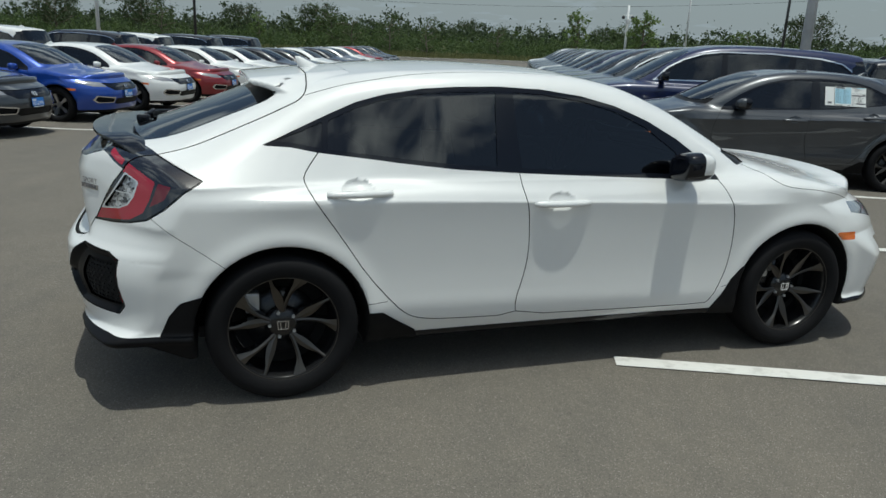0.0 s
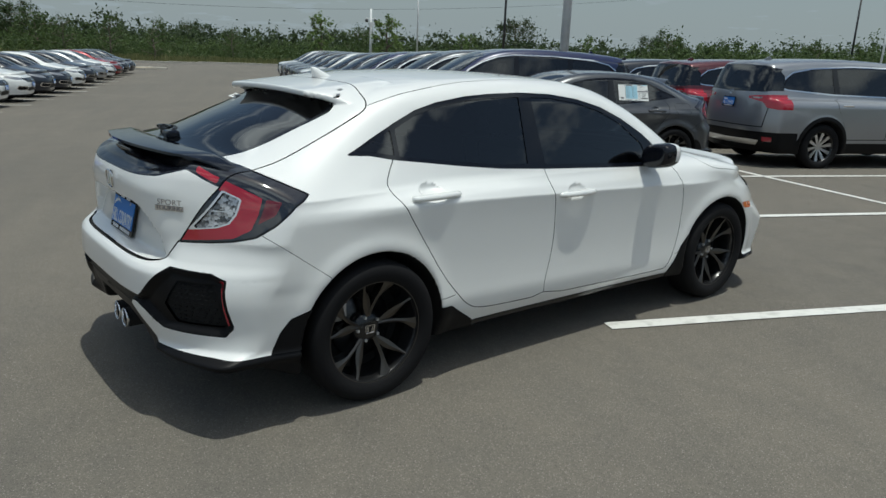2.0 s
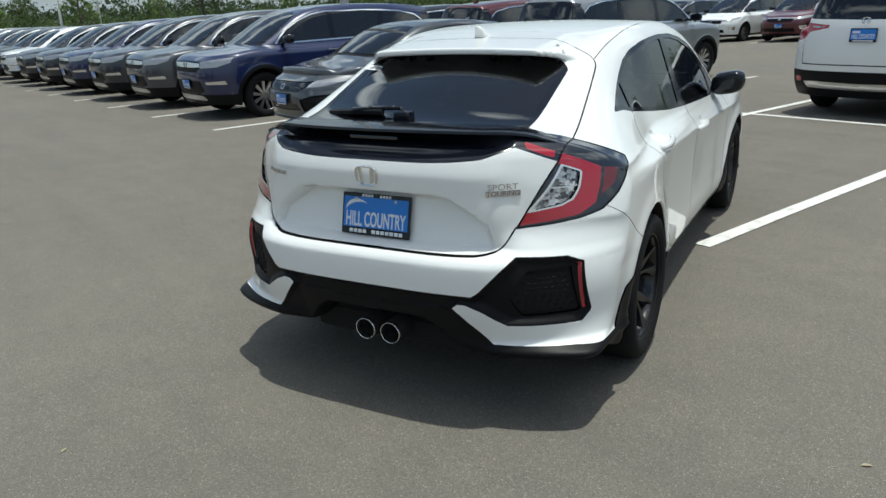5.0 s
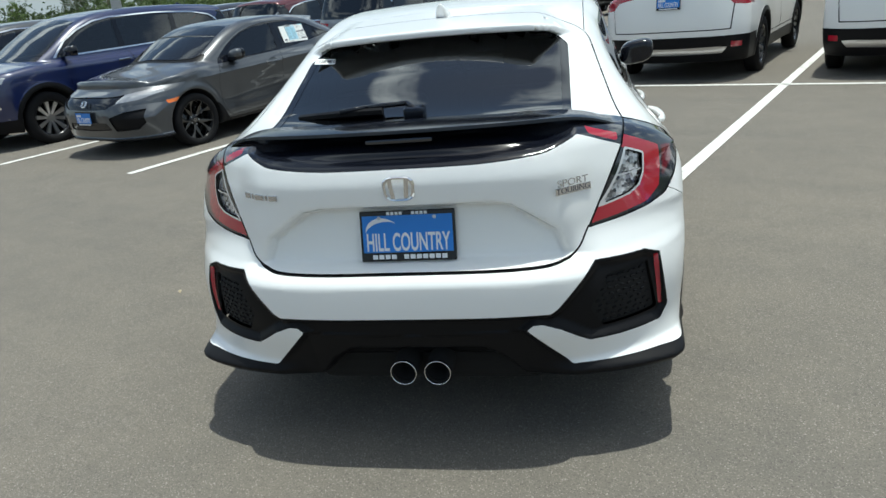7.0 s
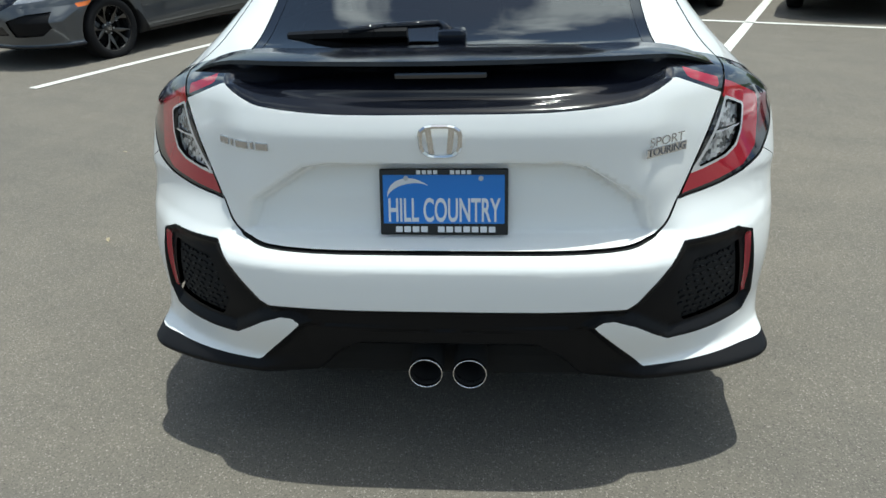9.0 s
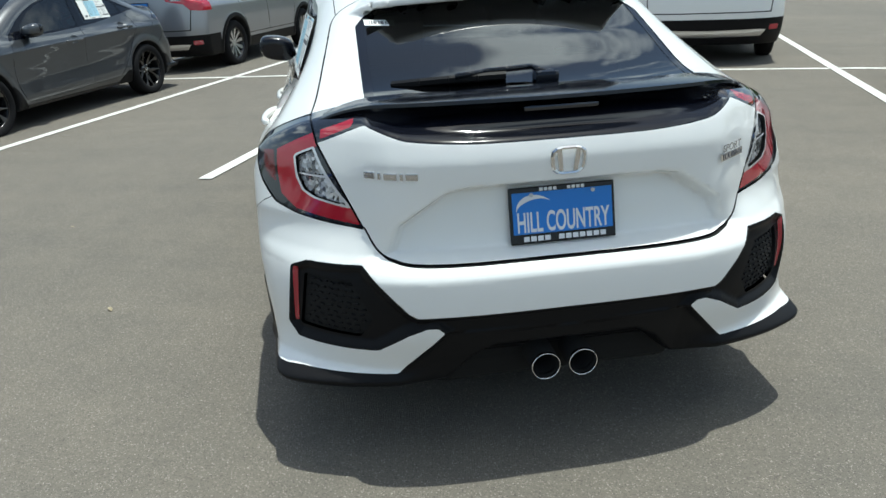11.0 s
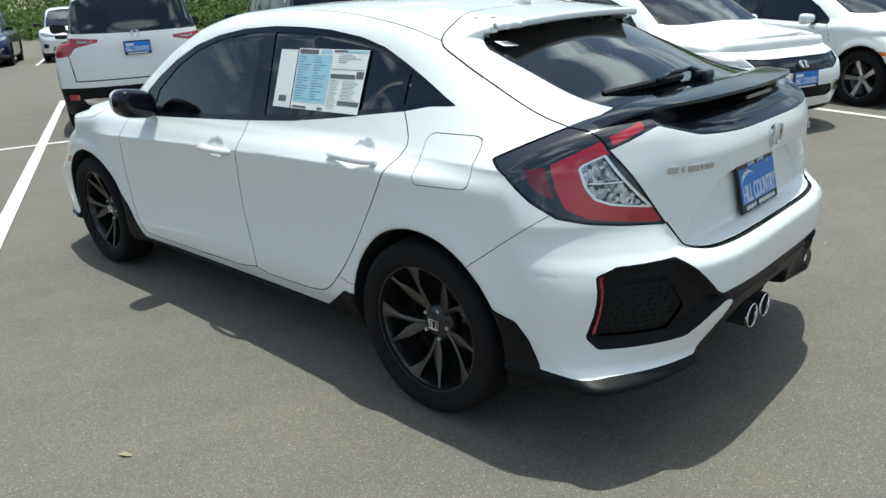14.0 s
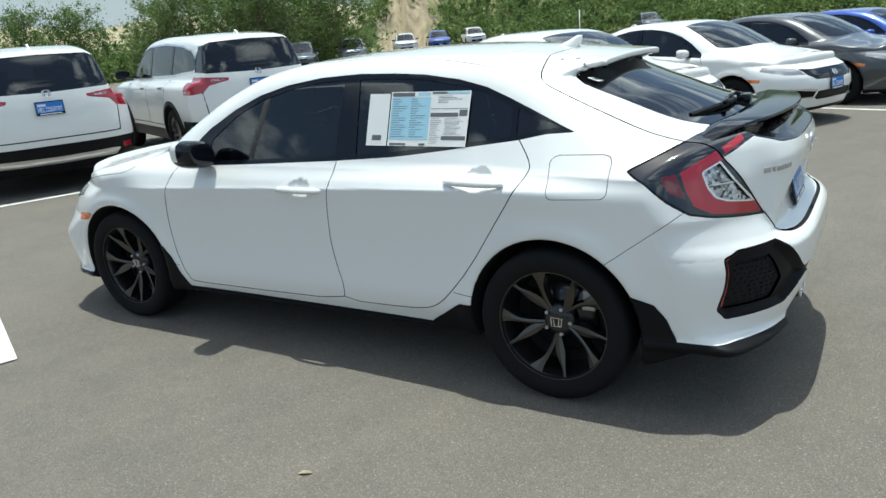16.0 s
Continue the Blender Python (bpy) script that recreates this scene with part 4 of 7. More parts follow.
xz = lambda v: (v[:, 0], v[:, 2])
yz = lambda v: (np.abs(v[:, 1]), v[:, 2])
xy = lambda v: (v[:, 0], np.abs(v[:, 1]))
left = lambda v: (v[:, 1] > 0.6) & (v[:, 2] < 1.08)
right = lambda v: (v[:, 1] < -0.6) & (v[:, 2] < 1.08)
tail_end = lambda v: (v[:, 0] < -1.9) & (v[:, 2] < 0.79)
crown = lambda v: (v[:, 2] > 1.03) & (v[:, 0] < -1.1) & (v[:, 0] > -1.9)
roof_top = lambda v: (v[:, 2] > 1.25) & (v[:, 0] < 0.4)
for flank in (left, right):
    S = groove(S, DOOR_FRONT, xz, flank)
    S = groove(S, DOOR_REAR[14:], xz, flank)
    S = groove(S, BUMPER_SIDE, xz, flank, 0.0012, 0.004, PLASTIC)
    S = groove(S, HOOD_SIDE, xz, flank, 0.0014, 0.004, PLASTIC)
    S = groove(S, SILL_REAR, xz, flank, 0.0014, 0.004, PLASTIC)
    S = groove(S, SILL_FRONT, xz, flank, 0.0014, 0.004, PLASTIC)
S = groove(S, np.concatenate([FUEL_DOOR, FUEL_DOOR[:1]]), xz, left, 0.0013, 0.004, PLASTIC)
S = groove(S, GATE_SIDE, yz, tail_end, 0.003, 0.008)
S = groove(S, GATE_TOP, xy, crown, 0.003, 0.008)
S = groove(S, ROOF_JOINT, xy, roof_top, 0.0016, 0.004, PLASTIC)

# painted panels
for poly, name in ((DOOR_FRONT, "front_door"), (DOOR_REAR, "rear_door")):
    piece, S = S.cut(lambda v: np.maximum(side(poly, 0.6)(v), v[:, 2] - 1.07))
    piece.pieces(name, WHITE, hero)
piece, S = S.cut(lambda v: np.where((v[:, 1] > 0.6) & (np.abs(v[:, 0] + 1.45) < 0.3), side(FUEL_DOOR)(v), 1.0))
piece.object("fuel_door", WHITE, hero)
bumper, S = S.cut(lambda v: np.where(v[:, 0] < -1.45, np.maximum(v[:, 2] - np.maximum(0.667, 0.736 + (v[:, 0] + 1.742) * -0.73), v[:, 0] + 1.45), 1.0))
bumper.object("rear_bumper", WHITE, hero)
gate, S = S.cut(lambda v: np.where((v[:, 0] < -1.16), np.maximum(np.abs(v[:, 1]) - np.where(v[:, 2] > 1.02, np.interp(v[:, 0], GATE_TOP[:, 0], GATE_TOP[:, 1]), 0.72), v[:, 0] + 1.17), 1.0))
gate.object("tailgate", WHITE, hero)
hood, S = S.cut(lambda v: np.where(v[:, 0] > 1.0, np.maximum(np.interp(v[:, 0], HOOD_SIDE[:, 0], HOOD_SIDE[:, 1]) - v[:, 2], v[:, 0] - 2.05), 1.0))
hood.object("bonnet", WHITE, hero)
S.object("body", WHITE, hero)


def bar(name, pts, r, mat, parent, label="", sides=8):
    bm = bmesh.new()
    for a, b in zip(pts[:-1], pts[1:]):
        tube(bm, a, b, r, sides=sides)
    return part(name, bm, mat, parent, label, True)


def loft(sections):
    """Verts and faces of a skin over closed sections, with end caps."""
    n = len(sections[0])
    v = [tuple(p) for s in sections for p in s]
    f = [(i * n + j, i * n + (j + 1) % n, (i + 1) * n + (j + 1) % n, (i + 1) * n + j) for i in range(len(sections) - 1) for j in range(n)]
    f += [tuple(range(n))[::-1], tuple((len(sections) - 1) * n + j for j in range(n))]
    return v, f


# spoiler across the tailgate: level along its middle, its ends drawn down onto the lamp tops
DECK = curve("0:1.110 0.2:1.106 0.4:1.094 0.5:1.082 0.56:1.066 0.62:1.046 0.68:1.028 0.74:1.010")
GLASS_FOOT = curve("0:1.113 0.2:1.108 0.4:1.097 0.5:1.092 0.56:1.078 0.62:1.058 0.74:1.030")
secs = []
for i in range(41):
    y = -0.69 + 1.38 * i / 40
    a = abs(y)
    deck, foot = float(DECK(np.array(a))), float(GLASS_FOOT(np.array(a)))
    sw = 0.34 * a * a
    e = min(1.0, max(0.0, (a - 0.43) / 0.26))
    e = e * (0.6 + 0.4 * e)
    tip = 0.09 * (1 - 0.9 * e)
    level = lambda z, low: (z - 0.03 * a * a) * (1 - e) + (deck + low) * e
    under = min(1.0, max(0.0, (a - 0.42) / 0.08))
    secs.append([(-1.925 + sw * 0.75, y, foot - 0.014), (-1.965 + sw * 0.85, y, foot + 0.004), (-2.02 + sw, y, level(1.119, 0.006)), (-2.035 - tip + sw, y, level(1.109, 0.004)), (-2.037 - tip + sw, y, level(1.099, 0.0)),
                 (-2.05 + sw + 0.06 * e, y, level(1.076 - 0.045 * under, -0.012)), (-2.02 + sw + 0.05 * e, y, level(1.045 - 0.02 * under, -0.02)), (-1.95 + sw, y, level(1.05 - 0.02 * under, -0.02))])
v, f = loft(secs)
spoiler = mesh_object("spoiler", v, f, GLOSS, hero, label="gloss black tailgate spoiler")
spoiler.data.set_sharp_from_angle(angle=0.5)
bm = bmesh.new()
box(bm, (-2.118, -0.105, 1.068), (-2.07, 0.105, 1.082), 0.005)
part("brake_light", bm, LENS_DARK, hero, "high brake light under the spoiler")

# shark fin
secs = []
for i in range(9):
    t = i / 8
    z0, w = 1.375 + 0.062 * t, 0.034 * (1 - t) ** 0.6 + 0.004
    x0, x1 = -0.995 - 0.165 * t**0.8, -1.165 - 0.02 * t
    secs.append([(x0, 0, z0), (x0 - 0.04 * (1 - t), w * 0.7, z0), ((x0 + x1) / 2, w, z0), (x1, w * 0.6, z0), (x1, -w * 0.6, z0), ((x0 + x1) / 2, -w, z0), (x0 - 0.04 * (1 - t), -w * 0.7, z0)])
v, f = loft(secs)
mesh_object("aerial_fin", v, f, WHITE, hero, label="white shark fin aerial")

# wiper
wiper = bar("rear_wiper", [(-1.91, -0.02, 1.135), (-1.875, 0.02, 1.152), (-1.872, 0.16, 1.146), (-1.88, 0.25, 1.138)], 0.009, GLOSS, hero, "black rear wiper arm and blade")
bm = bmesh.new()
secs = [(-1.885 + 0.10 * max(0, k) ** 2, 0.10 + 0.33 * k, 1.132 - 0.022 * k * k) for k in (0, 0.25, 0.5, 0.75, 1.0)]
for a, b in zip(secs[:-1], secs[1:]):
    tube(bm, a, b, 0.013, sides=6)
part("wiper_blade", bm, PLASTIC, wiper)
bm = bmesh.new()
box(bm, (-1.94, -0.05, 1.108), (-1.88, 0.02, 1.145), 0.012)
part("wiper_pivot", bm, GLOSS, wiper)

# exhaust tips
for y in (0.058, -0.058):
    v, f = lathe([(0.041, 0.03), (0.0415, 0.0), (0.0425, -0.003), (0.0445, -0.002), (0.0455, 0.004), (0.0455, 0.009)], 40)
    tip = mesh_object("exhaust_tip", [(b - 2.182, a + y, c + 0.308) for a, b, c in v], f, CHROME, hero, label="round chrome exhaust tip")
    v, f = lathe([(0.0, 0.10), (0.041, 0.10), (0.0412, 0.008), (0.0456, 0.008), (0.0456, 0.35)], 32)
    mesh_object("tail_pipe", [(b - 2.182, a + y, c + 0.308) for a, b, c in v], f, MATTE, tip)

# unseen dark block across the underbody behind the tips, added to keep out skylight
bm = bmesh.new()
box(bm, (-2.07, -0.40, 0.215), (-1.74, 0.40, 0.345), 0.05, 3)
part("under_tail_block", bm, MATTE, hero, "dark block in place of a silencer, added to deepen the shade under the tail")

# door handles
for s_ in (1, -1):
    for x0, x1, z0 in ((-0.215, 0.075, 0.838), (-1.165, -0.88, 0.905)):
        secs = []
        for i in range(13):
            t = i / 12
            x = x0 + (x1 - x0) * t
            base = float(HERO.half_width(np.array(x), np.array(z0)))
            out = base + 0.002 + 0.024 * math.sin(math.pi * min(1, max(0, t * 1.08 - 0.04))) ** 0.45
            hh = 0.019 - 0.006 * abs(2 * t - 1) ** 3
            zc = z0
            secs.append([(x, s_ * (out - 0.016), zc - hh * 0.8), (x, s_ * out, zc - hh * 0.5), (x, s_ * (out + 0.003), zc + 0.002), (x, s_ * (out - 0.004), zc + hh * 0.8), (x, s_ * (out - 0.018), zc + hh)])
        v, f = loft(secs)
        mesh_object("door_handle", v, [q[::-1] for q in f] if s_ > 0 else f, WHITE, hero, label="white pull door handle")

# door mirrors
for s_ in (1, -1):
    def housing(x, y, z):
        q = np.abs((x - 0.58) / 0.10) ** 2.4 + np.abs((y - 0.905) / 0.100) ** 3.0 + np.abs((z - 1.008 - 0.15 * (y - 0.905)) / 0.072) ** 2.8
        f = (q ** 0.38 - 1) * 0.085
        return smax(f, 0.505 - x, 0.02)
    m = surface(lambda x, y, z: housing(x, y * s_, z), (0.45, min(0.75 * s_, 1.08 * s_), 0.9), (0.72, max(0.75 * s_, 1.08 * s_), 1.13), 0.012)
    face, m = m.cut(lambda v: v[:, 0] - 0.517)
    low, m = m.cut(lambda v: np.minimum(v[:, 2] - 0.985, v[:, 0] - 0.585))
    mirror = low.object("door_mirror", GLOSS, hero, "door mirror with white cap and black housing")
    m.object("mirror_cap", WHITE, mirror)
    face.object("mirror_glass", GLOSS, mirror)
    bm = bmesh.new()
    box(bm, (0.56, min(0.80 * s_, 0.86 * s_), 0.955), (0.66, max(0.80 * s_, 0.86 * s_), 0.995), 0.012)
    part("mirror_foot", bm, GLOSS, mirror)


# wheels
def hero_wheel(m, s_, phase):
    """A wheel whose face looks along +y, or along -y for the right flank; phase turns its spokes."""
    w = new("wheel")
    w.matrix_basis = m
    w.parent = hero
    R = 0.325
    prof = [(0.226, 0.065), (0.232, 0.085), (0.242, 0.094), (0.262, 0.103), (0.287, 0.105), (0.306, 0.098), (0.319, 0.082), (0.3245, 0.055), (0.325, 0.0), (0.3245, -0.055), (0.319, -0.082), (0.30, -0.10), (0.26, -0.105), (0.23, -0.085)]
    v, f = lathe([(r, h * s_) for r, h in prof], 72)
    mesh_object("tyre", v, f if s_ < 0 else [q[::-1] for q in f], RUBBER, w, label="low-profile black tyre")
    prof = [(0.231, 0.086), (0.234, 0.080), (0.229, 0.074), (0.222, 0.060), (0.216, 0.02), (0.205, -0.06), (0.20, -0.1)]
    v, f = lathe([(r, h * s_) for r, h in prof], 72)
    rim = mesh_object("rim", v, f, BLACKRIM, w, label="gloss black ten-spoke alloy rim")
    v, f = lathe([(0.231, 0.0865 * s_), (0.2335, 0.0875 * s_), (0.236, 0.086 * s_)], 72)
    mesh_object("rim_lip", v, f, DARKALLOY, rim, label="machined rim lip")
    v, f = lathe([(0.0, -0.03 * s_), (0.15, -0.03 * s_), (0.155, -0.04 * s_)], 40)
    mesh_object("brake_disc", v, f, BLACKRIM, w)
    v, f = lathe([(0.205, -0.05 * s_), (0.0, -0.05 * s_)], 40)
    mesh_object("brake_plate", v, f, MATTE, w)
    v, f = lathe([(0.0, 0.030 * s_), (0.035, 0.032 * s_), (0.055, 0.022 * s_), (0.075, 0.012 * s_), (0.08, -0.01 * s_)], 40)
    mesh_object("hub", v, f, BLACKRIM, rim)
    def at(r, a, h):
        return (-s_ * r * math.cos(a), h * s_, r * math.sin(a))

    for k in range(5):
        a0 = 2 * math.pi * k / 5 + radians(phase)
        # each pair springs from one root: a slim blade with a broad foot on the rim, and a leaf widest in its middle
        for lead, leaf in ((0.0, False), (0.52, True)):
            secs = []
            for i in range(11):
                t = i / 10
                r = 0.045 + 0.183 * t
                mid_ = a0 + 0.30 + (lead - 0.30) * min(1.0, 0.25 + 0.9 * t)
                if leaf:
                    wide = 0.007 + 0.013 * math.sin(math.pi * min(1, t * 1.15)) ** 1.5
                    shift = 0.0
                else:
                    wide = 0.0075 + 0.003 * t + 0.020 * max(0.0, (t - 0.62) / 0.38) ** 1.5
                    shift = -0.06 * max(0.0, (t - 0.62) / 0.38) ** 1.5
                half = wide / r
                h = 0.020 + 0.054 * t ** 1.2
                deep = 0.042 + 0.01 * t
                lo, hi = mid_ + shift - half, mid_ + shift + half
                secs.append([at(r, lo, h - 0.005), at(r, (lo + hi) / 2, h + 0.001), at(r, hi, h - 0.003), at(r, hi + 0.012, h - deep), at(r, lo - 0.02, h - deep)])
            v, f = loft(secs)
            sp = mesh_object("spoke", v, f, [DARKALLOY, BLACKRIM], rim, smooth=False)
            for i, q in enumerate(sp.data.polygons):
                q.material_index = 0 if i < 50 and i % 5 in (0, 1) else 1
        a = 2 * math.pi * (k + 0.5) / 5 + radians(phase)
        bm = bmesh.new()
        p = Vector((-s_ * 0.057 * math.cos(a), 0, 0.057 * math.sin(a)))
        tube(bm, p + Vector((0, 0.0, 0)), p + Vector((0, 0.030 * s_, 0)), 0.0085, 0.0075, 6)
        part("wheel_nut", bm, STEEL, rim)
    bm = bmesh.new()
    ring = [(-0.021, -0.018), (0.021, -0.018), (0.024, 0.018), (-0.024, 0.018)]
    for (x0, z0), (x1, z1) in zip(ring, ring[1:] + ring[:1]):
        tube(bm, (x0, 0.034 * s_, z0), (x1, 0.034 * s_, z1), 0.0028, sides=6)
    for x0 in (-0.010, 0.010):
        tube(bm, (x0 * 0.9, 0.034 * s_, -0.013), (x0 * 1.2, 0.034 * s_, 0.013), 0.003, sides=6)
    part("badge", bm, CHROME, rim, "plain chrome wheel badge")
    bm = bmesh.new()
    box(bm, (-0.155, -0.03 * s_ - 0.025, 0.05), (-0.095, -0.03 * s_ + 0.025, 0.14), 0.01)
    part("brake_caliper", bm, STEEL, w)
    return w


PHASES = (30, 35, 33, 2)    # turn of the spokes: front left, rear left, front right, rear right
for x in (1.35, -1.35):
    hero_wheel(pose(x, 0.79, 0.325), 1, PHASES[0 if x > 0 else 1])
    hero_wheel(pose(x, -0.79, 0.325), -1, PHASES[2 if x > 0 else 3])

# ---- small things on the hatchback ----
def flank_y(x, z):
    """Half width of the hatchback at x, z."""
    x, z = np.atleast_1d(np.asarray(x, float)), np.atleast_1d(np.asarray(z, float))
    lo, hi = np.full(len(x), 0.3), np.full(len(x), 1.0)
    for _ in range(18):
        mid = (lo + hi) / 2
        inside = Form.body(HERO, x, mid, z) < 0
        lo, hi = np.where(inside, mid, lo), np.where(inside, hi, mid)
    return lo


def lettering(text, size, m, mat, parent, name="lettering", squeeze=1.0, label="", bold=0.0):
    c = bpy.data.curves.new(name, "FONT")
    c.body, c.size, c.align_x, c.align_y, c.extrude = text, size, "CENTER", "CENTER", 0.0006
    c.offset = bold
    c.materials.append(mat)
    ob = new(name, c)
    ob.matrix_basis = m @ Matrix.Diagonal((squeeze, 1, 1, 1))
    ob.parent = parent
    if label:
        ob["label"] = label
    return ob


FACE_BACK = Matrix(((0, 0, -1, 0), (-1, 0, 0, 0), (0, 1, 0, 0), (0, 0, 0, 1)))  # lies in y, z and looks backwards


def flat_box(parent, m, name, lo, hi, depth, mat, bevel=0.0, label=""):
    """A thin block on a face: lo, hi in the face's two coordinates."""
    bm = bmesh.new()
    box(bm, (lo[0], lo[1], 0), (hi[0], hi[1], depth), bevel)
    ob = part(name, bm, mat, parent, label)
    ob.matrix_basis = m
    return ob


WHITE_INK = material("white_print", (0.75, 0.76, 0.78), 0.5)


def dealer_plate(parent, m):
    """Blue dealer plate in a black frame, 310 x 162 mm, looking along the face's z."""
    frame_ = flat_box(parent, m, "plate_frame", (-0.155, -0.081), (0.155, 0.081), 0.008, GLOSS, 0.004, "black plate frame with white print")
    at = lambda z: pose(0, 0, z)
    flat_box(frame_, at(0.008), "plate", (-0.146, -0.052), (0.146, 0.066), 0.002, PLATE_BLUE, 0, "blue dealer plate with white lettering")
    lettering("HILL COUNTRY", 0.080, at(0.0105) @ pose(0, -0.022, 0), WHITE_INK, frame_, squeeze=0.48, bold=0.0014)
    for i in range(12):
        x = -0.117 + i * 0.0205
        if i not in (4,):
            flat_box(frame_, at(0.0082), "print_bar", (x, -0.0735), (x + 0.016, -0.0595), 0.0007, WHITE_INK)
    for i in range(10):
        x = -0.065 + i * 0.0135
        if i not in (4, 5):
            flat_box(frame_, at(0.0082), "print_bar", (x, 0.0675), (x + 0.010, 0.0770), 0.0007, WHITE_INK)
    n, v = 16, []
    for i in range(n + 1):
        t = i / n
        a = math.pi * (0.98 - 0.72 * t)
        w = 0.002 + 0.014 * math.sin(math.pi * min(1, 0.15 + t * 0.9))
        cx, cy = -0.078 + 0.058 * math.cos(a), 0.012 + 0.040 * math.sin(a)
        v += [(cx, cy - w * 0.5, 0), (cx, cy + w * 0.5, 0)]
    arc = mesh_object("emblem_arc", v, [(2 * i, 2 * i + 2, 2 * i + 3, 2 * i + 1) for i in range(n)], WHITE_INK, frame_)
    arc.matrix_basis = at(0.0108)
    for x in (-0.09, 0.09):
        bm = bmesh.new()
        tube(bm, (x, 0.058, 0.009), (x, 0.058, 0.013), 0.006, sides=10)
        part("plate_screw", bm, STEEL, frame_)
    return frame_


lean = Matrix.Rotation(math.atan2(0.034, 0.15), 4, "Y")
dealer_plate(hero, Matrix.Translation((-2.131, 0, 0.775)) @ lean @ FACE_BACK)


def emblem(parent, m, w, h):
    """A plain chrome badge: a rounded frame with a plain shape in it."""
    bm = bmesh.new()
    out = rounded(np.array([(-w, -h), (w, -h), (w * 1.12, h), (-w * 1.12, h)]), 2, 0.2)
    inn = out * 0.80
    rows = [(out * 0.98, 0.0), (out, 0.006), (out * 0.92, 0.010), (inn, 0.008), (inn * 0.98, 0.0)]
    n = len(out)
    vs = [[bm.verts.new((p[0], p[1], z)) for p in ring] for ring, z in rows]
    for a, b in zip(vs[:-1], vs[1:]):
        for i in range(n):
            bm.faces.new((a[i], a[(i + 1) % n], b[(i + 1) % n], b[i]))
    ring = part("badge", bm, CHROME, parent, "plain chrome badge")
    ring.matrix_basis = m
    for s_ in (-1, 1):
        bm = bmesh.new()
        q = [(s_ * w * 0.30, -h * 0.72), (s_ * w * 0.56, -h * 0.72), (s_ * w * 0.72, h * 0.76), (s_ * w * 0.42, h * 0.76)]
        f = bm.faces.new([bm.verts.new((x, y, 0)) for x, y in (q if s_ > 0 else q[::-1])])
        r = bmesh.ops.extrude_face_region(bm, geom=[f])
        bmesh.ops.translate(bm, verts=[e for e in r["geom"] if isinstance(e, bmesh.types.BMVert)], vec=(0, 0, 0.007))
        part("badge_bar", bm, CHROME, ring)
    return ring


emblem(hero, Matrix.Translation((-2.178, 0, 0.942)) @ Matrix.Rotation(-0.06, 4, "Y") @ FACE_BACK, 0.047, 0.040)


def on_tail(y, z, out=0.0):
    """The pose of a badge on the tail at y, z."""
    lo, hi = -2.35, -1.6
    for _ in range(30):
        mid = (lo + hi) / 2
        if float(HERO.body(np.array([mid]), np.array([y]), np.array([z]))[0]) < 0:
            hi = mid
        else:
            lo = mid
    p = np.array([[lo, y, z]])
    n = Vector(gradient(HERO.body, p, 0.01)[0]).normalized()
    up = Vector((0, 0, 1))
    x = up.cross(n).normalized()
    yv = n.cross(x)
    m = Matrix((x, yv, n)).transposed().to_4x4()
    m.translation = Vector((lo, y, z)) + n * out
    return m


# model name as plain chrome bars
BADGE = material("badge_chrome", (0.58, 0.58, 0.60), 0.2, 1.0)
for y, wd in ((0.534, 0.034), (0.509, 0.009), (0.480, 0.038), (0.451, 0.009), (0.424, 0.034)):
    flat_box(hero, on_tail(y, 0.921, 0.0), "badge_bar", (-wd / 2, -0.009), (wd / 2, 0.009), 0.004, BADGE, 0.0015)
m = on_tail(-0.518, 0.906, 0.001)
flat_box(hero, m, "trim_badge", (-0.064, -0.021), (0.064, 0.0), 0.003, CHROME, 0.0, "chrome trim badge with dark lettering")
lettering("SPORT", 0.030, m @ pose(0, 0.012, 0.002), BADGE, hero, squeeze=1.25)
lettering("TOURING", 0.026, m @ pose(0, -0.0105, 0.0036), INK_GREY, hero, squeeze=1.05)

# slats of the vent mesh
bm = bmesh.new()
box(bm, (-0.0075, -0.003, -0.003), (0.0075, 0.003, 0.003), 0.001, 1)
first = part("slat", bm, PLASTIC, hero)
slat_data = first.data
bpy.data.objects.remove(first)
for s_ in (1, -1):
    for row in range(9):
        z = 0.462 + 0.0185 * row
        y0, y1 = np.interp(z, (0.45, 0.52, 0.625), (0.61, 0.575, 0.625)), np.interp(z, (0.45, 0.625), (0.765, 0.738))
        for k in range(7):
            y = y0 + (y1 - y0) * (k + 0.25 + 0.5 * (row % 2)) / 7
            slat = new("slat", slat_data)
            slat.parent = hero
            slat.matrix_basis = on_tail(s_ * y, z, -0.010) @ Matrix.Rotation(0.25 * (-1) ** k, 4, "Z")

# small label on the tailgate window
for (x0, y0, w, h, rz) in ((-1.403, 0.428, 0.105, 0.046, 0),):
    z0 = float(HERO.roof(np.array(-0.1 + (x0 + 0.1) * (1 + 0.28 * y0 * y0)))) - 0.06 * y0 * y0
    slope = 0.36
    m = Matrix.Translation((x0, y0, z0 + 0.002)) @ Matrix.Rotation(-math.atan(slope), 4, "Y") @ Matrix.Rotation(0.07, 4, "X") @ pose(0, 0, 0, 0, 0, -90)
    tag_ = flat_box(hero, m, "window_label", (-w / 2, -h / 2), (w / 2, h / 2), 0.0015, PAPER, 0, "small white printed label")
    for i in range(9):
        flat_box(tag_, pose(0, 0, 0.0016), "print_bar", (-0.036 + 0.008 * i, -0.012), (-0.036 + 0.008 * i + 0.003 + 0.002 * (i % 3), 0.012), 0.0004, INK_GREY)

# price sheets on the rear door window


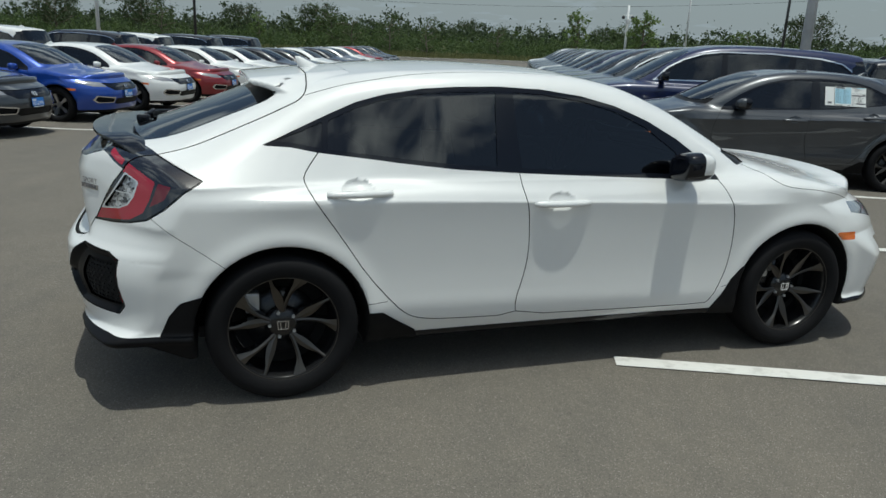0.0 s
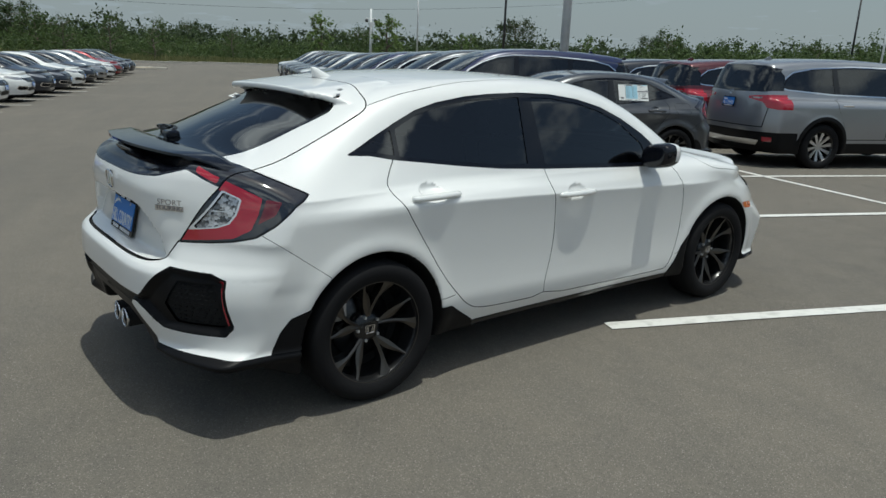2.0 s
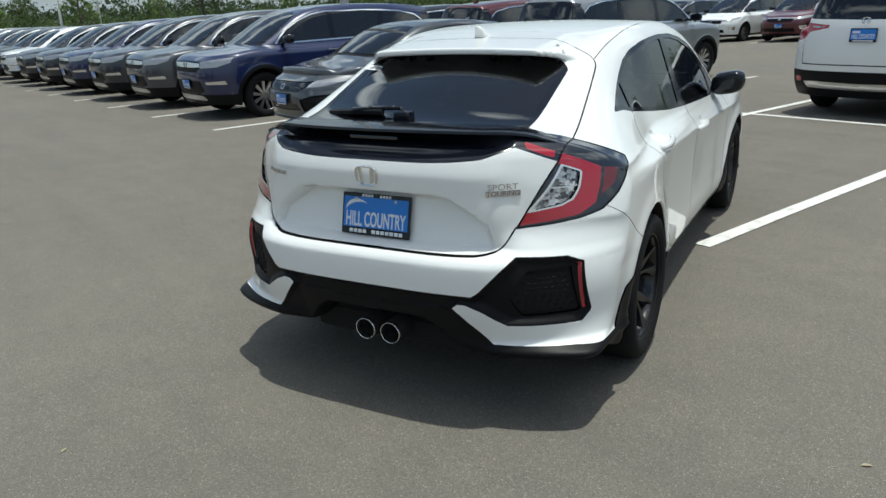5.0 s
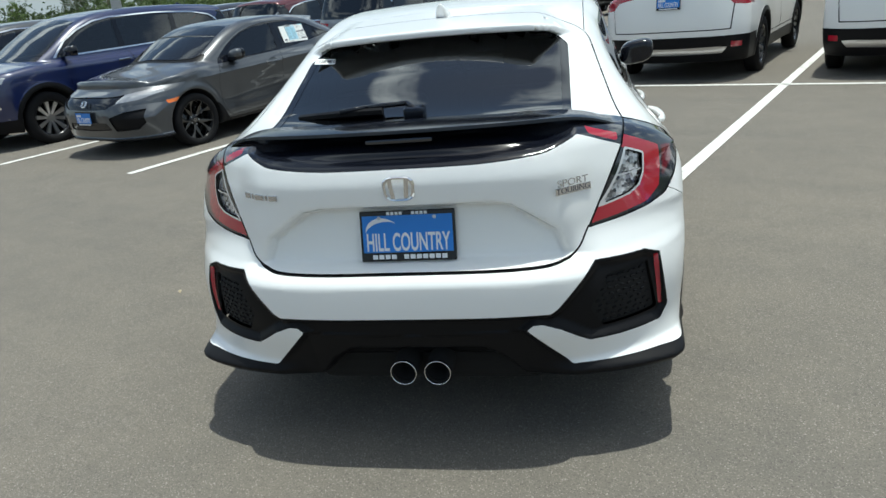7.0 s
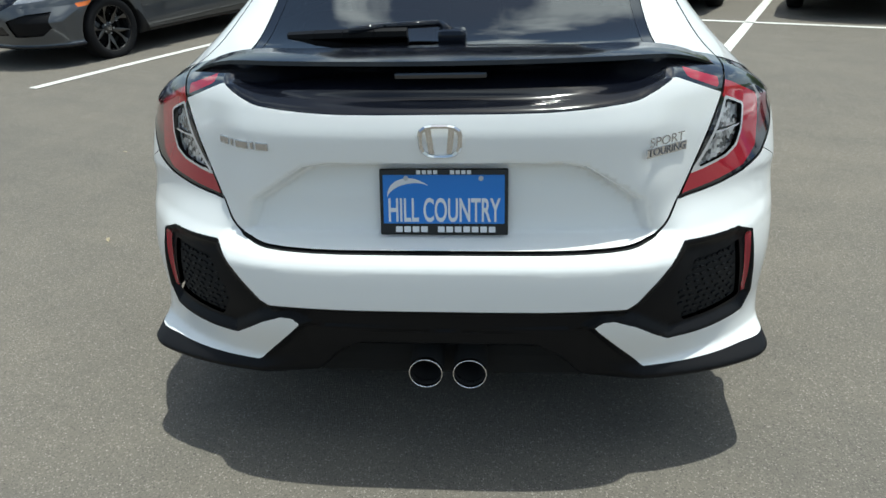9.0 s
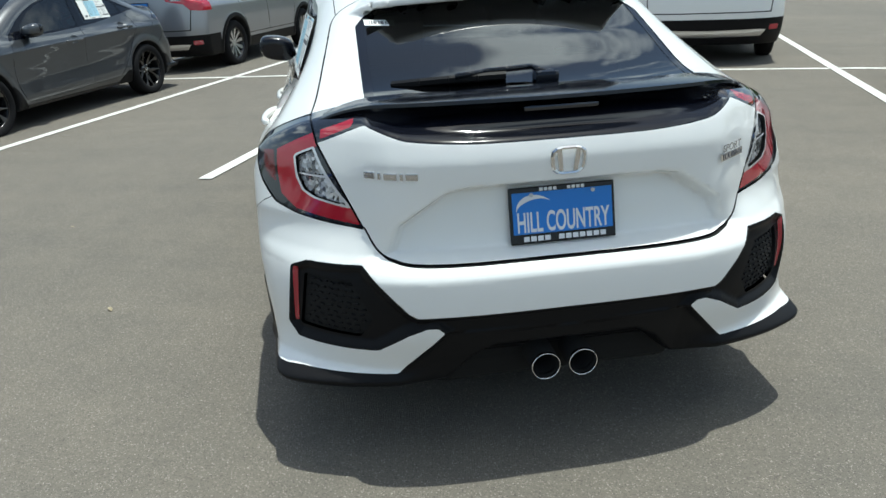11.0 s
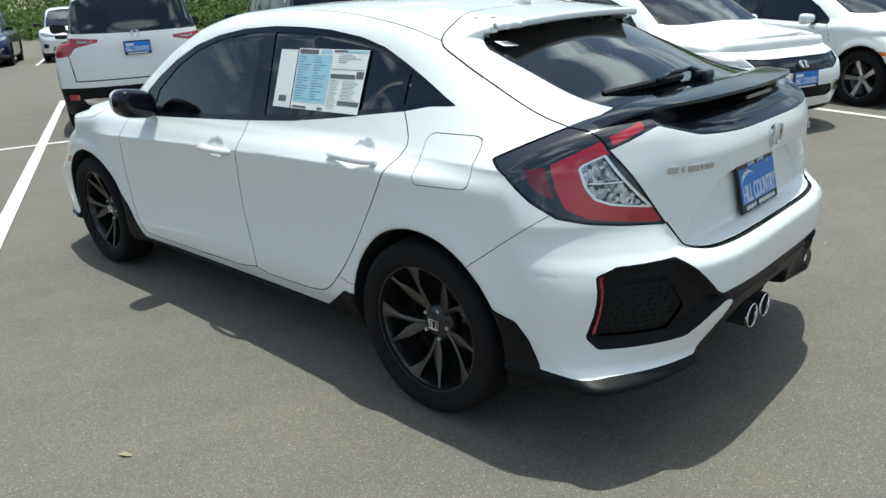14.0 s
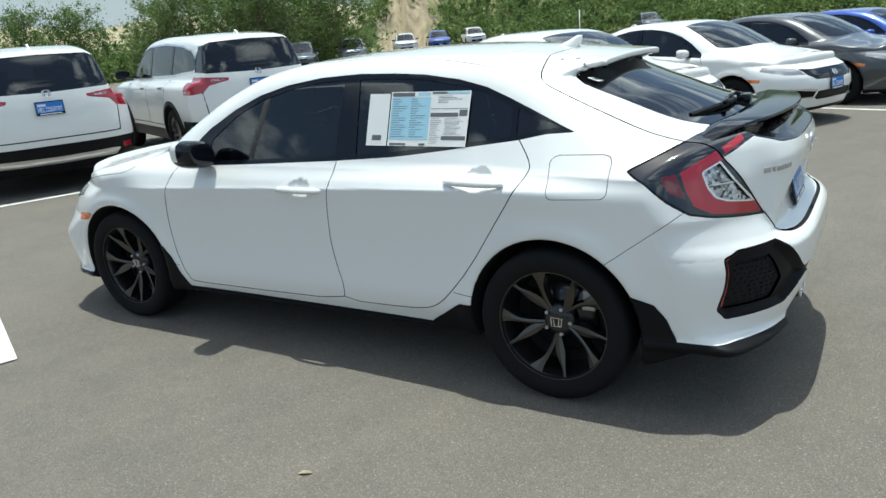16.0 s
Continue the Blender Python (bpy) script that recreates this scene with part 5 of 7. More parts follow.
def sheet_piece(name, u0, v0, u1, v1, mat, parent, lift=0.0, label=""):
    """A patch of the sheet: u from its front to its back edge, v up."""
    nu, nv = max(1, int((u1 - u0) * 10)), max(1, int((v1 - v0) * 6))
    jj, ii = np.meshgrid(np.arange(nv + 1), np.arange(nu + 1), indexing="ij")
    u, w = (u0 + (u1 - u0) * ii / nu).ravel(), (v0 + (v1 - v0) * jj / nv).ravel()
    x, z = -0.43 - 0.503 * u, 1.041 - 0.008 * u + (0.227 - 0.002 * u) * w
    vs = np.stack([x, flank_y(x, z) + 0.003 + lift, z], 1)
    fs = [(j * (nu + 1) + i, j * (nu + 1) + i + 1, (j + 1) * (nu + 1) + i + 1, (j + 1) * (nu + 1) + i) for j in range(nv) for i in range(nu)]
    return mesh_object(name, vs, [q[::-1] for q in fs], mat, parent, label=label)


sheet = sheet_piece("price_sheet", 0.23, 0.0, 1.0, 1.0, PAPER, hero, 0, "printed price sheet with pale blue panels")
flyer = sheet_piece("price_sheet", 0.0, 0.0, 0.22, 0.97, PAPER, hero, 0.001, "narrow white printed sheet")
sheet_piece("print_block", 0.025, 0.03, 0.19, 0.33, PLATE_BLUE, flyer, 0.0008)
sheet_piece("print_block", 0.035, 0.045, 0.18, 0.315, PAPER, flyer, 0.0014)
sheet_piece("print_block", 0.06, 0.10, 0.16, 0.20, INK_GREY, flyer, 0.0018)
for i in range(9):
    sheet_piece("print_bar", 0.03, 0.42 + 0.055 * i, 0.10 + 0.03 * (i % 3), 0.428 + 0.055 * i, INK_GREY, flyer, 0.0008)
sheet_piece("print_block", 0.245, 0.915, 0.47, 0.985, INK_GREY, sheet, 0.001)
sheet_piece("print_block", 0.24, 0.12, 0.63, 0.90, PAPER_BLUE, sheet, 0.0008)
sheet_piece("print_block", 0.50, 0.93, 0.62, 0.985, PAPER_BLUE, sheet, 0.0008)
sheet_piece("print_block", 0.78, 0.955, 0.99, 0.99, PAPER_BLUE, sheet, 0.0012)
sheet_piece("print_block", 0.64, 0.955, 0.80, 0.99, INK_GREY, sheet, 0.001)
sheet_piece("print_block", 0.64, 0.54, 0.90, 0.61, INK_GREY, sheet, 0.001)
sheet_piece("print_block", 0.76, 0.12, 0.99, 0.19, INK_GREY, sheet, 0.001)
sheet_piece("print_block", 0.91, 0.55, 0.985, 0.66, INK_GREY, sheet, 0.001)
sheet_piece("print_block", 0.64, 0.68, 0.985, 0.69, INK_GREY, sheet, 0.001)
sheet_piece("print_block", 0.25, 0.02, 0.42, 0.055, INK_GREY, sheet, 0.001)
sheet_piece("print_block", 0.55, 0.02, 0.61, 0.055, INK_GREY, sheet, 0.001)
rr = random.Random(4)
for i in range(17):
    for u0 in (0.255, 0.44):
        sheet_piece("print_bar", u0, 0.86 - 0.043 * i, u0 + 0.05 + 0.11 * rr.random(), 0.868 - 0.043 * i, INK_GREY, sheet, 0.0014)
for i in range(14):
    sheet_piece("print_bar", 0.645, 0.50 - 0.034 * i, 0.70 + 0.05 * rr.random(), 0.507 - 0.034 * i, INK_GREY, sheet, 0.0012)
    sheet_piece("print_bar", 0.78, 0.50 - 0.022 * i, 0.88 + 0.09 * rr.random(), 0.506 - 0.022 * i, INK_GREY, sheet, 0.0012)
for i in range(5):
    sheet_piece("print_bar", 0.70, 0.91 - 0.03 * i, 0.78 + 0.16 * rr.random(), 0.918 - 0.03 * i, INK_GREY, sheet, 0.0012)

# cabin: seats, dash and steering wheel seen dimly through the panes
SEAT = material("seat_cloth", (0.035, 0.035, 0.04), 0.8)
bm = bmesh.new()
box(bm, (-1.7, -0.70, 0.25), (1.05, 0.70, 0.30))
part("cabin_floor", bm, TRIM, hero)
bm = bmesh.new()
box(bm, (0.72, -0.68, 0.55), (1.05, 0.68, 0.93), 0.06)
part("dashboard", bm, TRIM, hero)
for x, y in ((0.05, 0.36), (0.05, -0.36), (-0.85, 0.36), (-0.85, -0.36)):
    bm = bmesh.new()
    box(bm, (x - 0.02, y - 0.25, 0.42), (x + 0.48, y + 0.25, 0.58), 0.05)
    seat = part("seat", bm, SEAT, hero, "dark cloth seat")
    bm = bmesh.new()
    box(bm, (-0.07, -0.24, 0.0), (0.07, 0.24, 0.58), 0.06)
    back = part("backrest", bm, SEAT, seat)
    back.matrix_basis = pose(x - 0.02, y, 0.50, 0, -14, 0)
    bm = bmesh.new()
    box(bm, (-0.05, -0.13, 0.62), (0.05, 0.13, 0.78), 0.04)
    rest = part("headrest", bm, SEAT, seat)
    rest.matrix_basis = pose(x - 0.02, y, 0.50, 0, -14, 0)
v, f = [], []
for i in range(32):
    for j in range(8):
        a, b = 2 * math.pi * i / 32, 2 * math.pi * j / 8
        r = 0.175 + 0.016 * math.cos(b)
        v.append((r * math.cos(a), r * math.sin(a), 0.016 * math.sin(b)))
        f.append((i * 8 + j, ((i + 1) % 32) * 8 + j, ((i + 1) % 32) * 8 + (j + 1) % 8, i * 8 + (j + 1) % 8))
wheel_ = mesh_object("steering_wheel", v, f, TRIM, hero)
wheel_.matrix_basis = pose(0.60, 0.36, 0.93, 0, -65, 0)
bm = bmesh.new()
box(bm, (-0.17, -0.03, -0.015), (0.17, 0.03, 0.02), 0.012)
box(bm, (-0.06, -0.06, -0.02), (0.06, 0.06, 0.025), 0.02)
part("steering_hub", bm, TRIM, wheel_)

# ---- parked cars ----
def side_of(poly, low=0.45):
    return lambda v: masked(np.abs(v[:, 1]) > low, lambda m: outline_distance(poly, v[m, 0], v[m, 2]))


def end_of(poly, limit):
    """Inside an outline in (|y|, z), ahead of limit (above zero) or behind it."""
    s_ = 1 if limit > 0 else -1
    return lambda v: masked(v[:, 0] * s_ > limit * s_, lambda m: outline_distance(poly, np.abs(v[m, 1]), v[m, 2]))


def top_of(poly, low):
    return lambda v: masked(v[:, 2] > low, lambda m: outline_distance(poly, v[m, 0], np.abs(v[m, 1])))


def plain_wheel(m, s_, parent, R, rim_r, spokes, metal, width=0.105):
    w = new("wheel")
    w.matrix_basis, w.parent = m, parent
    k = rim_r / R
    prof = [(rim_r * 0.985, 0.06), (rim_r + 0.012, 0.095), ((rim_r + R) / 2, width), (R - 0.02, width - 0.012), (R, 0.06), (R, -0.06), (R - 0.02, -0.09), (rim_r, -0.09)]
    v, f = lathe([(r, h * s_) for r, h in prof], 40)
    mesh_object("tyre", v, f if s_ < 0 else [q[::-1] for q in f], RUBBER, w)
    v, f = lathe([(rim_r + 0.004, 0.085 * s_), (rim_r - 0.012, 0.075 * s_), (rim_r - 0.02, 0.0), (rim_r - 0.025, -0.03 * s_), (0.0, -0.03 * s_)], 40)
    rim = mesh_object("rim", v, f, BLACKRIM, w)
    vs, fs = lathe([(0.0, 0.035 * s_), (0.045, 0.035 * s_), (0.06, 0.01 * s_)], 16)
    for j in range(spokes):
        a = 2 * math.pi * j / spokes
        u, n_ = Vector((math.cos(a), 0, math.sin(a))), Vector((-math.sin(a), 0, math.cos(a)))
        b = len(vs)
        for t in (0, 0.5, 1):
            p = u * (0.045 + (rim_r - 0.05) * t) + n_ * 0.012 * t
            wd = 0.016 + 0.014 * t
            for q in (-1, 1):
                vs.append(tuple(p + n_ * wd * q + Vector((0, (0.03 + 0.035 * t) * s_, 0))))
            for q in (1, -1):
                vs.append(tuple(p + n_ * wd * q * 0.8 + Vector((0, (0.0 + 0.02 * t) * s_, 0))))
        for t in range(2):
            for q in range(4):
                fs.append((b + t * 4 + q, b + t * 4 + (q + 1) % 4, b + t * 4 + 4 + (q + 1) % 4, b + t * 4 + 4 + q))
    mesh_object("spokes", vs, fs, metal, rim, smooth=False)
    return w


def mirror_pair(parent, x, y, z, size, lower):
    """Rounded wedge housings on short arms, flat at the back."""
    for s_ in (1, -1):
        bm = bmesh.new()
        bmesh.ops.create_uvsphere(bm, u_segments=18, v_segments=12, radius=1)
        for v in bm.verts:
            q = Vector([math.copysign(abs(c) ** 0.7, c) for c in v.co])
            v.co = Vector((x + max(-0.35, q.x) * size * 0.62, s_ * (y + q.y * size * 0.85), z + q.z * size * (0.50 + 0.08 * q.y)))
        ob = part("door_mirror", bm, lower, parent, smooth=True)
        bm = bmesh.new()
        box(bm, (x - 0.02, min(s_ * (y - size * 1.5), s_ * (y - size * 0.6)), z - size * 0.5), (x + 0.06, max(s_ * (y - size * 1.5), s_ * (y - size * 0.6)), z - size * 0.2), 0.012)
        part("mirror_arm", bm, GLOSS, ob)


def plain_handles(parent, form, spots):
    for s_ in (1, -1):
        for x, z in spots:
            y = float(form.half_width(np.array(x), np.array(z)))
            bm = bmesh.new()
            box(bm, (x - 0.11, s_ * (y - 0.01) - 0.016, z - 0.015), (x + 0.11, s_ * (y - 0.01) + (0.03 if s_ > 0 else 0.016), z + 0.015), 0.008)
            part("door_handle", bm, CHROME if form is not SEDAN else GLOSS, parent)


def nose_pose(form, z, front=True):
    """The middle of the nose or tail at z, with its lean, for plates and badges."""
    f = (lambda q: float(form.nose(np.array(q)))) if front else (lambda q: float(form.tail(np.array(q))))
    slope = (f(z + 0.05) - f(z - 0.05)) / 0.1
    m = Matrix.Translation((f(z) + (0.012 if front else -0.012), 0, z)) @ Matrix.Rotation(math.atan(slope), 4, "Y")
    return m @ (Matrix.Rotation(math.pi, 4, "Z") if front else Matrix.Identity(4)) @ FACE_BACK


def small_plate(parent, m, word=True):
    fr = flat_box(parent, m, "plate_frame", (-0.155, -0.081), (0.155, 0.081), 0.008, GLOSS, 0, "black plate frame")
    flat_box(fr, pose(0, 0, 0.008), "plate", (-0.146, -0.052), (0.146, 0.068), 0.002, PLATE_BLUE, 0, "blue dealer plate with white lettering")
    if word:
        lettering("HILL COUNTRY", 0.078, pose(0, -0.018, 0.0105), WHITE_INK, fr, squeeze=0.48, bold=0.0014)
    else:
        flat_box(fr, pose(0, 0, 0.0095), "print_bar", (-0.12, -0.035), (0.12, 0.005), 0.001, WHITE_INK)
    flat_box(fr, pose(0, 0, 0.0085), "print_bar", (-0.12, -0.073), (0.12, -0.060), 0.001, WHITE_INK)
    flat_box(fr, pose(0, 0, 0.0095), "emblem_arc", (-0.13, 0.022), (-0.04, 0.05), 0.001, WHITE_INK)
    return fr


def shell_car(name, form, paint, m, label, spec, h):
    """A parked car: one shell cut into panels, panes, lamps and trim."""
    ob = empty(name, m, label, "car", "parked cars")
    s = surface(form, (-2.72, -1.06, 0.12), (2.56, 1.06, 1.9), h, 3)
    s = refined(s, form, 2, h)
    wells, s = s.cut(lambda v: form.body(*v.T) + 0.006)
    for end in (1.0, -1.0):
        half, _ = wells.cut(lambda v: -v[:, 0] * end)
        half.pieces("wheel_arch_liner", MATTE, ob)
    under, s = s.cut(lambda v: v[:, 2] - form.floor - 0.012)
    under.object("underbody", MATTE, ob)
    for fn, part_name, mat, push, pair in spec["cuts"]:
        piece, s = s.cut(fn)
        piece = piece.moved(push)
        if part_name == "arch_cladding":
            for end in (1.0, -1.0):
                half, _ = piece.cut(lambda v: -v[:, 0] * end)
                half.pieces(part_name, mat, ob)
        elif pair:
            piece.pieces(part_name, mat, ob)
        else:
            piece.object(part_name, mat, ob)
    trim, s = s.cut(lambda v: np.maximum(side_of(spec["daylight"], 0.5)(v), 0.85 - v[:, 2]))
    for poly in spec["panes"]:
        pane, trim = trim.cut(side_of(poly, 0.5))
        pane.moved(-0.005).pieces("side_window", GLASS, ob)
    if spec.get("bright"):
        edge, trim = trim.cut(lambda v: -0.022 - side_of(spec["daylight"], 0.5)(v))
        edge.moved(0.003).pieces("window_moulding", CHROME, ob)
    trim.pieces("window_surround", GLOSS, ob)
    piece, s = s.cut(top_of(spec["screen"], 0.85))
    piece.object("windscreen", CLEAR, ob)
    s.object("body", paint, ob)
    bm = bmesh.new()
    x0, x1, w_, z0 = spec["tub"]
    box(bm, (x0, -w_, z0 - 0.25), (x1, w_, z0), 0.03)
    part("cabin_trim", bm, TRIM, ob)
    for x in spec["seats"]:
        for y in (-0.38, 0.38):
            bm = bmesh.new()
            box(bm, (-0.07, -0.22, -0.1), (0.07, 0.22, 0.36), 0.05)
            box(bm, (-0.05, -0.12, 0.38), (0.05, 0.12, 0.54), 0.04)
            q = part("seat", bm, TRIM, ob)
            q.matrix_basis = pose(x, y, z0 - 0.14, 0, -14, 0)
    for x in (form.front_axle, form.rear_axle):
        yw = spec["track"]
        plain_wheel(pose(x, yw, form.axle_z, 0, 20 * x), 1, ob, form.axle_z, spec["rim"], spec["spokes"], spec["metal"])
        plain_wheel(pose(x, -yw, form.axle_z, 0, 31 * x), -1, ob, form.axle_z, spec["rim"], spec["spokes"], spec["metal"])
    mirror_pair(ob, *spec["mirror"], spec["mirror_mat"])
    plain_handles(ob, form, spec["handles"])
    emblem(ob, nose_pose(form, spec["badge"]), 0.05, 0.042)
    small_plate(ob, nose_pose(form, spec["plate"]))
    if "rear_plate" in spec:
        small_plate(ob, nose_pose(form, spec["rear_plate"], False))
        emblem(ob, nose_pose(form, spec["rear_plate"] + 0.17, False), 0.045, 0.04)
    secs_ = [(-0.09, 0.0, 0.0), (-0.01, 0.0, 0.062), (0.06, 0.0, 0.03), (0.10, 0.0, 0.0)]
    x, z = spec["fin"]
    vs = [(x - q[0], q[1] + d, z + q[2]) for d in (-0.012, 0.012) for q in secs_]
    fs = [(0, 1, 2, 3), (7, 6, 5, 4), (0, 4, 5, 1), (1, 5, 6, 2), (2, 6, 7, 3)]
    mesh_object("body_fin", vs, fs, paint, ob, smooth=False)
    return ob


def repainted(ob, paint):
    """Give a copy's painted parts another paint."""
    for c in ob.children_recursive:
        if c.type == "MESH" and c.material_slots and c.data.materials[0] in PAINTS:
            c.material_slots[0].link = "OBJECT"
            c.material_slots[0].material = paint
    return ob


PAINTS = [WHITE, GREY, SILVER, BLUE, NAVY, INK, RED, MAROON]

# sedans
F_GRILLE = polygon("-0.1,0.728 0.40,0.728 0.56,0.742 0.52,0.665 0.40,0.60 -0.1,0.585")
F_LAMP = polygon("0.57,0.745 0.74,0.775 0.86,0.80 0.85,0.735 0.72,0.675 0.53,0.665")
F_VENT = polygon("0.40,0.475 0.72,0.51 0.755,0.43 0.70,0.375 0.44,0.375")
F_VENT_IN = polygon("0.425,0.455 0.70,0.49 0.73,0.43 0.68,0.39 0.45,0.39")
F_LOW = polygon("-0.1,0.455 0.38,0.455 0.42,0.375 0.36,0.345 -0.1,0.345")
SEDAN_SPEC = dict(
    cuts=[(end_of(F_LAMP, 1.7), "headlamp", LENS_FRONT, 0.0, True), (end_of(F_GRILLE, 1.6), "grille", GLOSS, -0.008, False),
          (end_of(F_VENT_IN, 1.5), "front_vent", PLASTIC, -0.015, True), (end_of(F_VENT, 1.5), "vent_moulding", CHROME, 0.004, True),
          (end_of(F_LOW, 1.5), "lower_grille", PLASTIC, -0.012, False),
          (lambda v: np.where(v[:, 0] > 1.2, side_of(MARKER)(v), 1.0), "side_marker", AMBER, 0.0, True),
          (lambda v: v[:, 2] - 0.25, "sill", PLASTIC, 0.0, False),
          (lambda v: np.maximum(np.abs(side_of(DOOR_FRONT, 0.6)(v)) - 0.006, v[:, 2] - 1.0), "panel_gap", PLASTIC, -0.004, True),
          (end_of(polygon("0.45,0.80 0.70,0.93 0.84,0.93 0.86,0.83 0.60,0.74"), -1.75), "tail_lamp", LENS_RED, 0.0, True)],
    daylight=polygon("-1.30,1.085 -1.18,1.062 -0.83,1.017 -0.57,0.99 -0.27,0.972 0.28,0.946 0.66,0.93 0.83,0.925 0.79,0.985 0.735,1.025 "
                     "0.60,1.118 0.43,1.207 0.26,1.265 0.08,1.305 -0.13,1.328 -0.35,1.332 -0.55,1.318 -0.75,1.28 -0.95,1.225 -1.15,1.145"),
    panes=[PANE_FRONT * np.array([1, 0.995]), polygon("-0.375,1.0 -0.57,1.012 -0.83,1.038 -0.98,1.055 -0.95,1.205 -0.75,1.262 -0.55,1.298 -0.36,1.31"), polygon("-1.0,1.06 -1.22,1.085 -1.13,1.13 -0.97,1.195")],
    screen=polygon("1.16,-0.1 1.16,0.2 1.12,0.42 1.03,0.60 0.95,0.66 0.60,0.60 0.36,0.545 0.33,0.3 0.32,-0.1"),
    tub=(-1.5, 1.1, 0.72, 0.92), seats=(0.05, -0.8), track=0.79, rim=0.215, spokes=5, metal=ALLOY, bright=False,
    mirror=(0.60, 0.93, 0.985, 0.12), mirror_mat=WHITE, handles=((-0.075, 0.842), (-0.98, 0.885)), badge=0.66, plate=0.53, fin=(-1.0, 1.35))
white_sedan = shell_car("sedan", SEDAN, WHITE, lot(2.9, -4.1, float(fall(2.9, -4.1)), 180), "white four-door sedan parked nose out in its stall", SEDAN_SPEC, 0.034)
SEDANS = [(2.87, -6.85, 180, WHITE, "white"), (2.87, -9.6, 180, GREY, "dark grey"), (2.95, -12.35, 180, BLUE, "bright blue"), (2.95, -15.1, 180, SILVER, "silver grey"), (2.95, -17.8, 180, WHITE, "white")]
ACROSS = [GREY, BLUE, WHITE, RED, WHITE, WHITE, INK, INK, WHITE, INK, SILVER, WHITE, RED, INK, INK]
TONE = {WHITE: "white", GREY: "dark grey", BLUE: "bright blue", RED: "deep red", INK: "blue-black", SILVER: "silver grey", NAVY: "navy blue", MAROON: "maroon"}
for i, paint in enumerate(ACROSS):
    SEDANS.append((-10.2, ROW * (2.66 + i), 0, paint, TONE[paint]))
for u, v, turn, paint, tone in SEDANS:
    c = repainted(copy_thing(white_sedan, lot(u, v, float(fall(u, v)), turn)), paint)
    tagged(c, tone + " four-door sedan parked nose out in its stall")

# sport utility vehicles
W_LAMP = polygon("0.50,0.955 0.70,0.985 0.93,1.02 0.93,0.935 0.80,0.875 0.52,0.86")
W_GRILLE = polygon("-0.1,0.975 0.50,0.96 0.52,0.86 0.42,0.80 -0.1,0.79")
W_BAR = polygon("-0.1,0.955 0.50,0.94 0.52,0.88 0.30,0.87 -0.1,0.865")
W_SKID = polygon("-0.1,0.42 0.45,0.42 0.55,0.36 0.50,0.34 -0.1,0.34")
W_FOG = polygon("0.60,0.64 0.88,0.66 0.90,0.60 0.62,0.60")
W_GLASS = polygon("-0.1,1.66 0.55,1.645 0.66,1.60 0.77,1.26 0.70,1.235 -0.1,1.215")
W_TAIL = polygon("0.43,1.16 0.70,1.185 1.1,1.225 1.1,0.97 0.90,0.965 0.78,0.985 0.70,1.075 0.44,1.125")
W_TAIL_IN = polygon("0.48,1.145 0.68,1.155 0.67,1.125 0.50,1.13")
W_BUMP = polygon("-0.1,0.60 1.2,0.60 1.2,0.1 -0.1,0.1")
W_BRIGHT = polygon("-0.1,0.455 0.60,0.47 0.72,0.46 0.66,0.385 -0.1,0.37")
W_REFLECT = polygon("0.76,0.52 0.88,0.52 0.88,0.45 0.76,0.45")
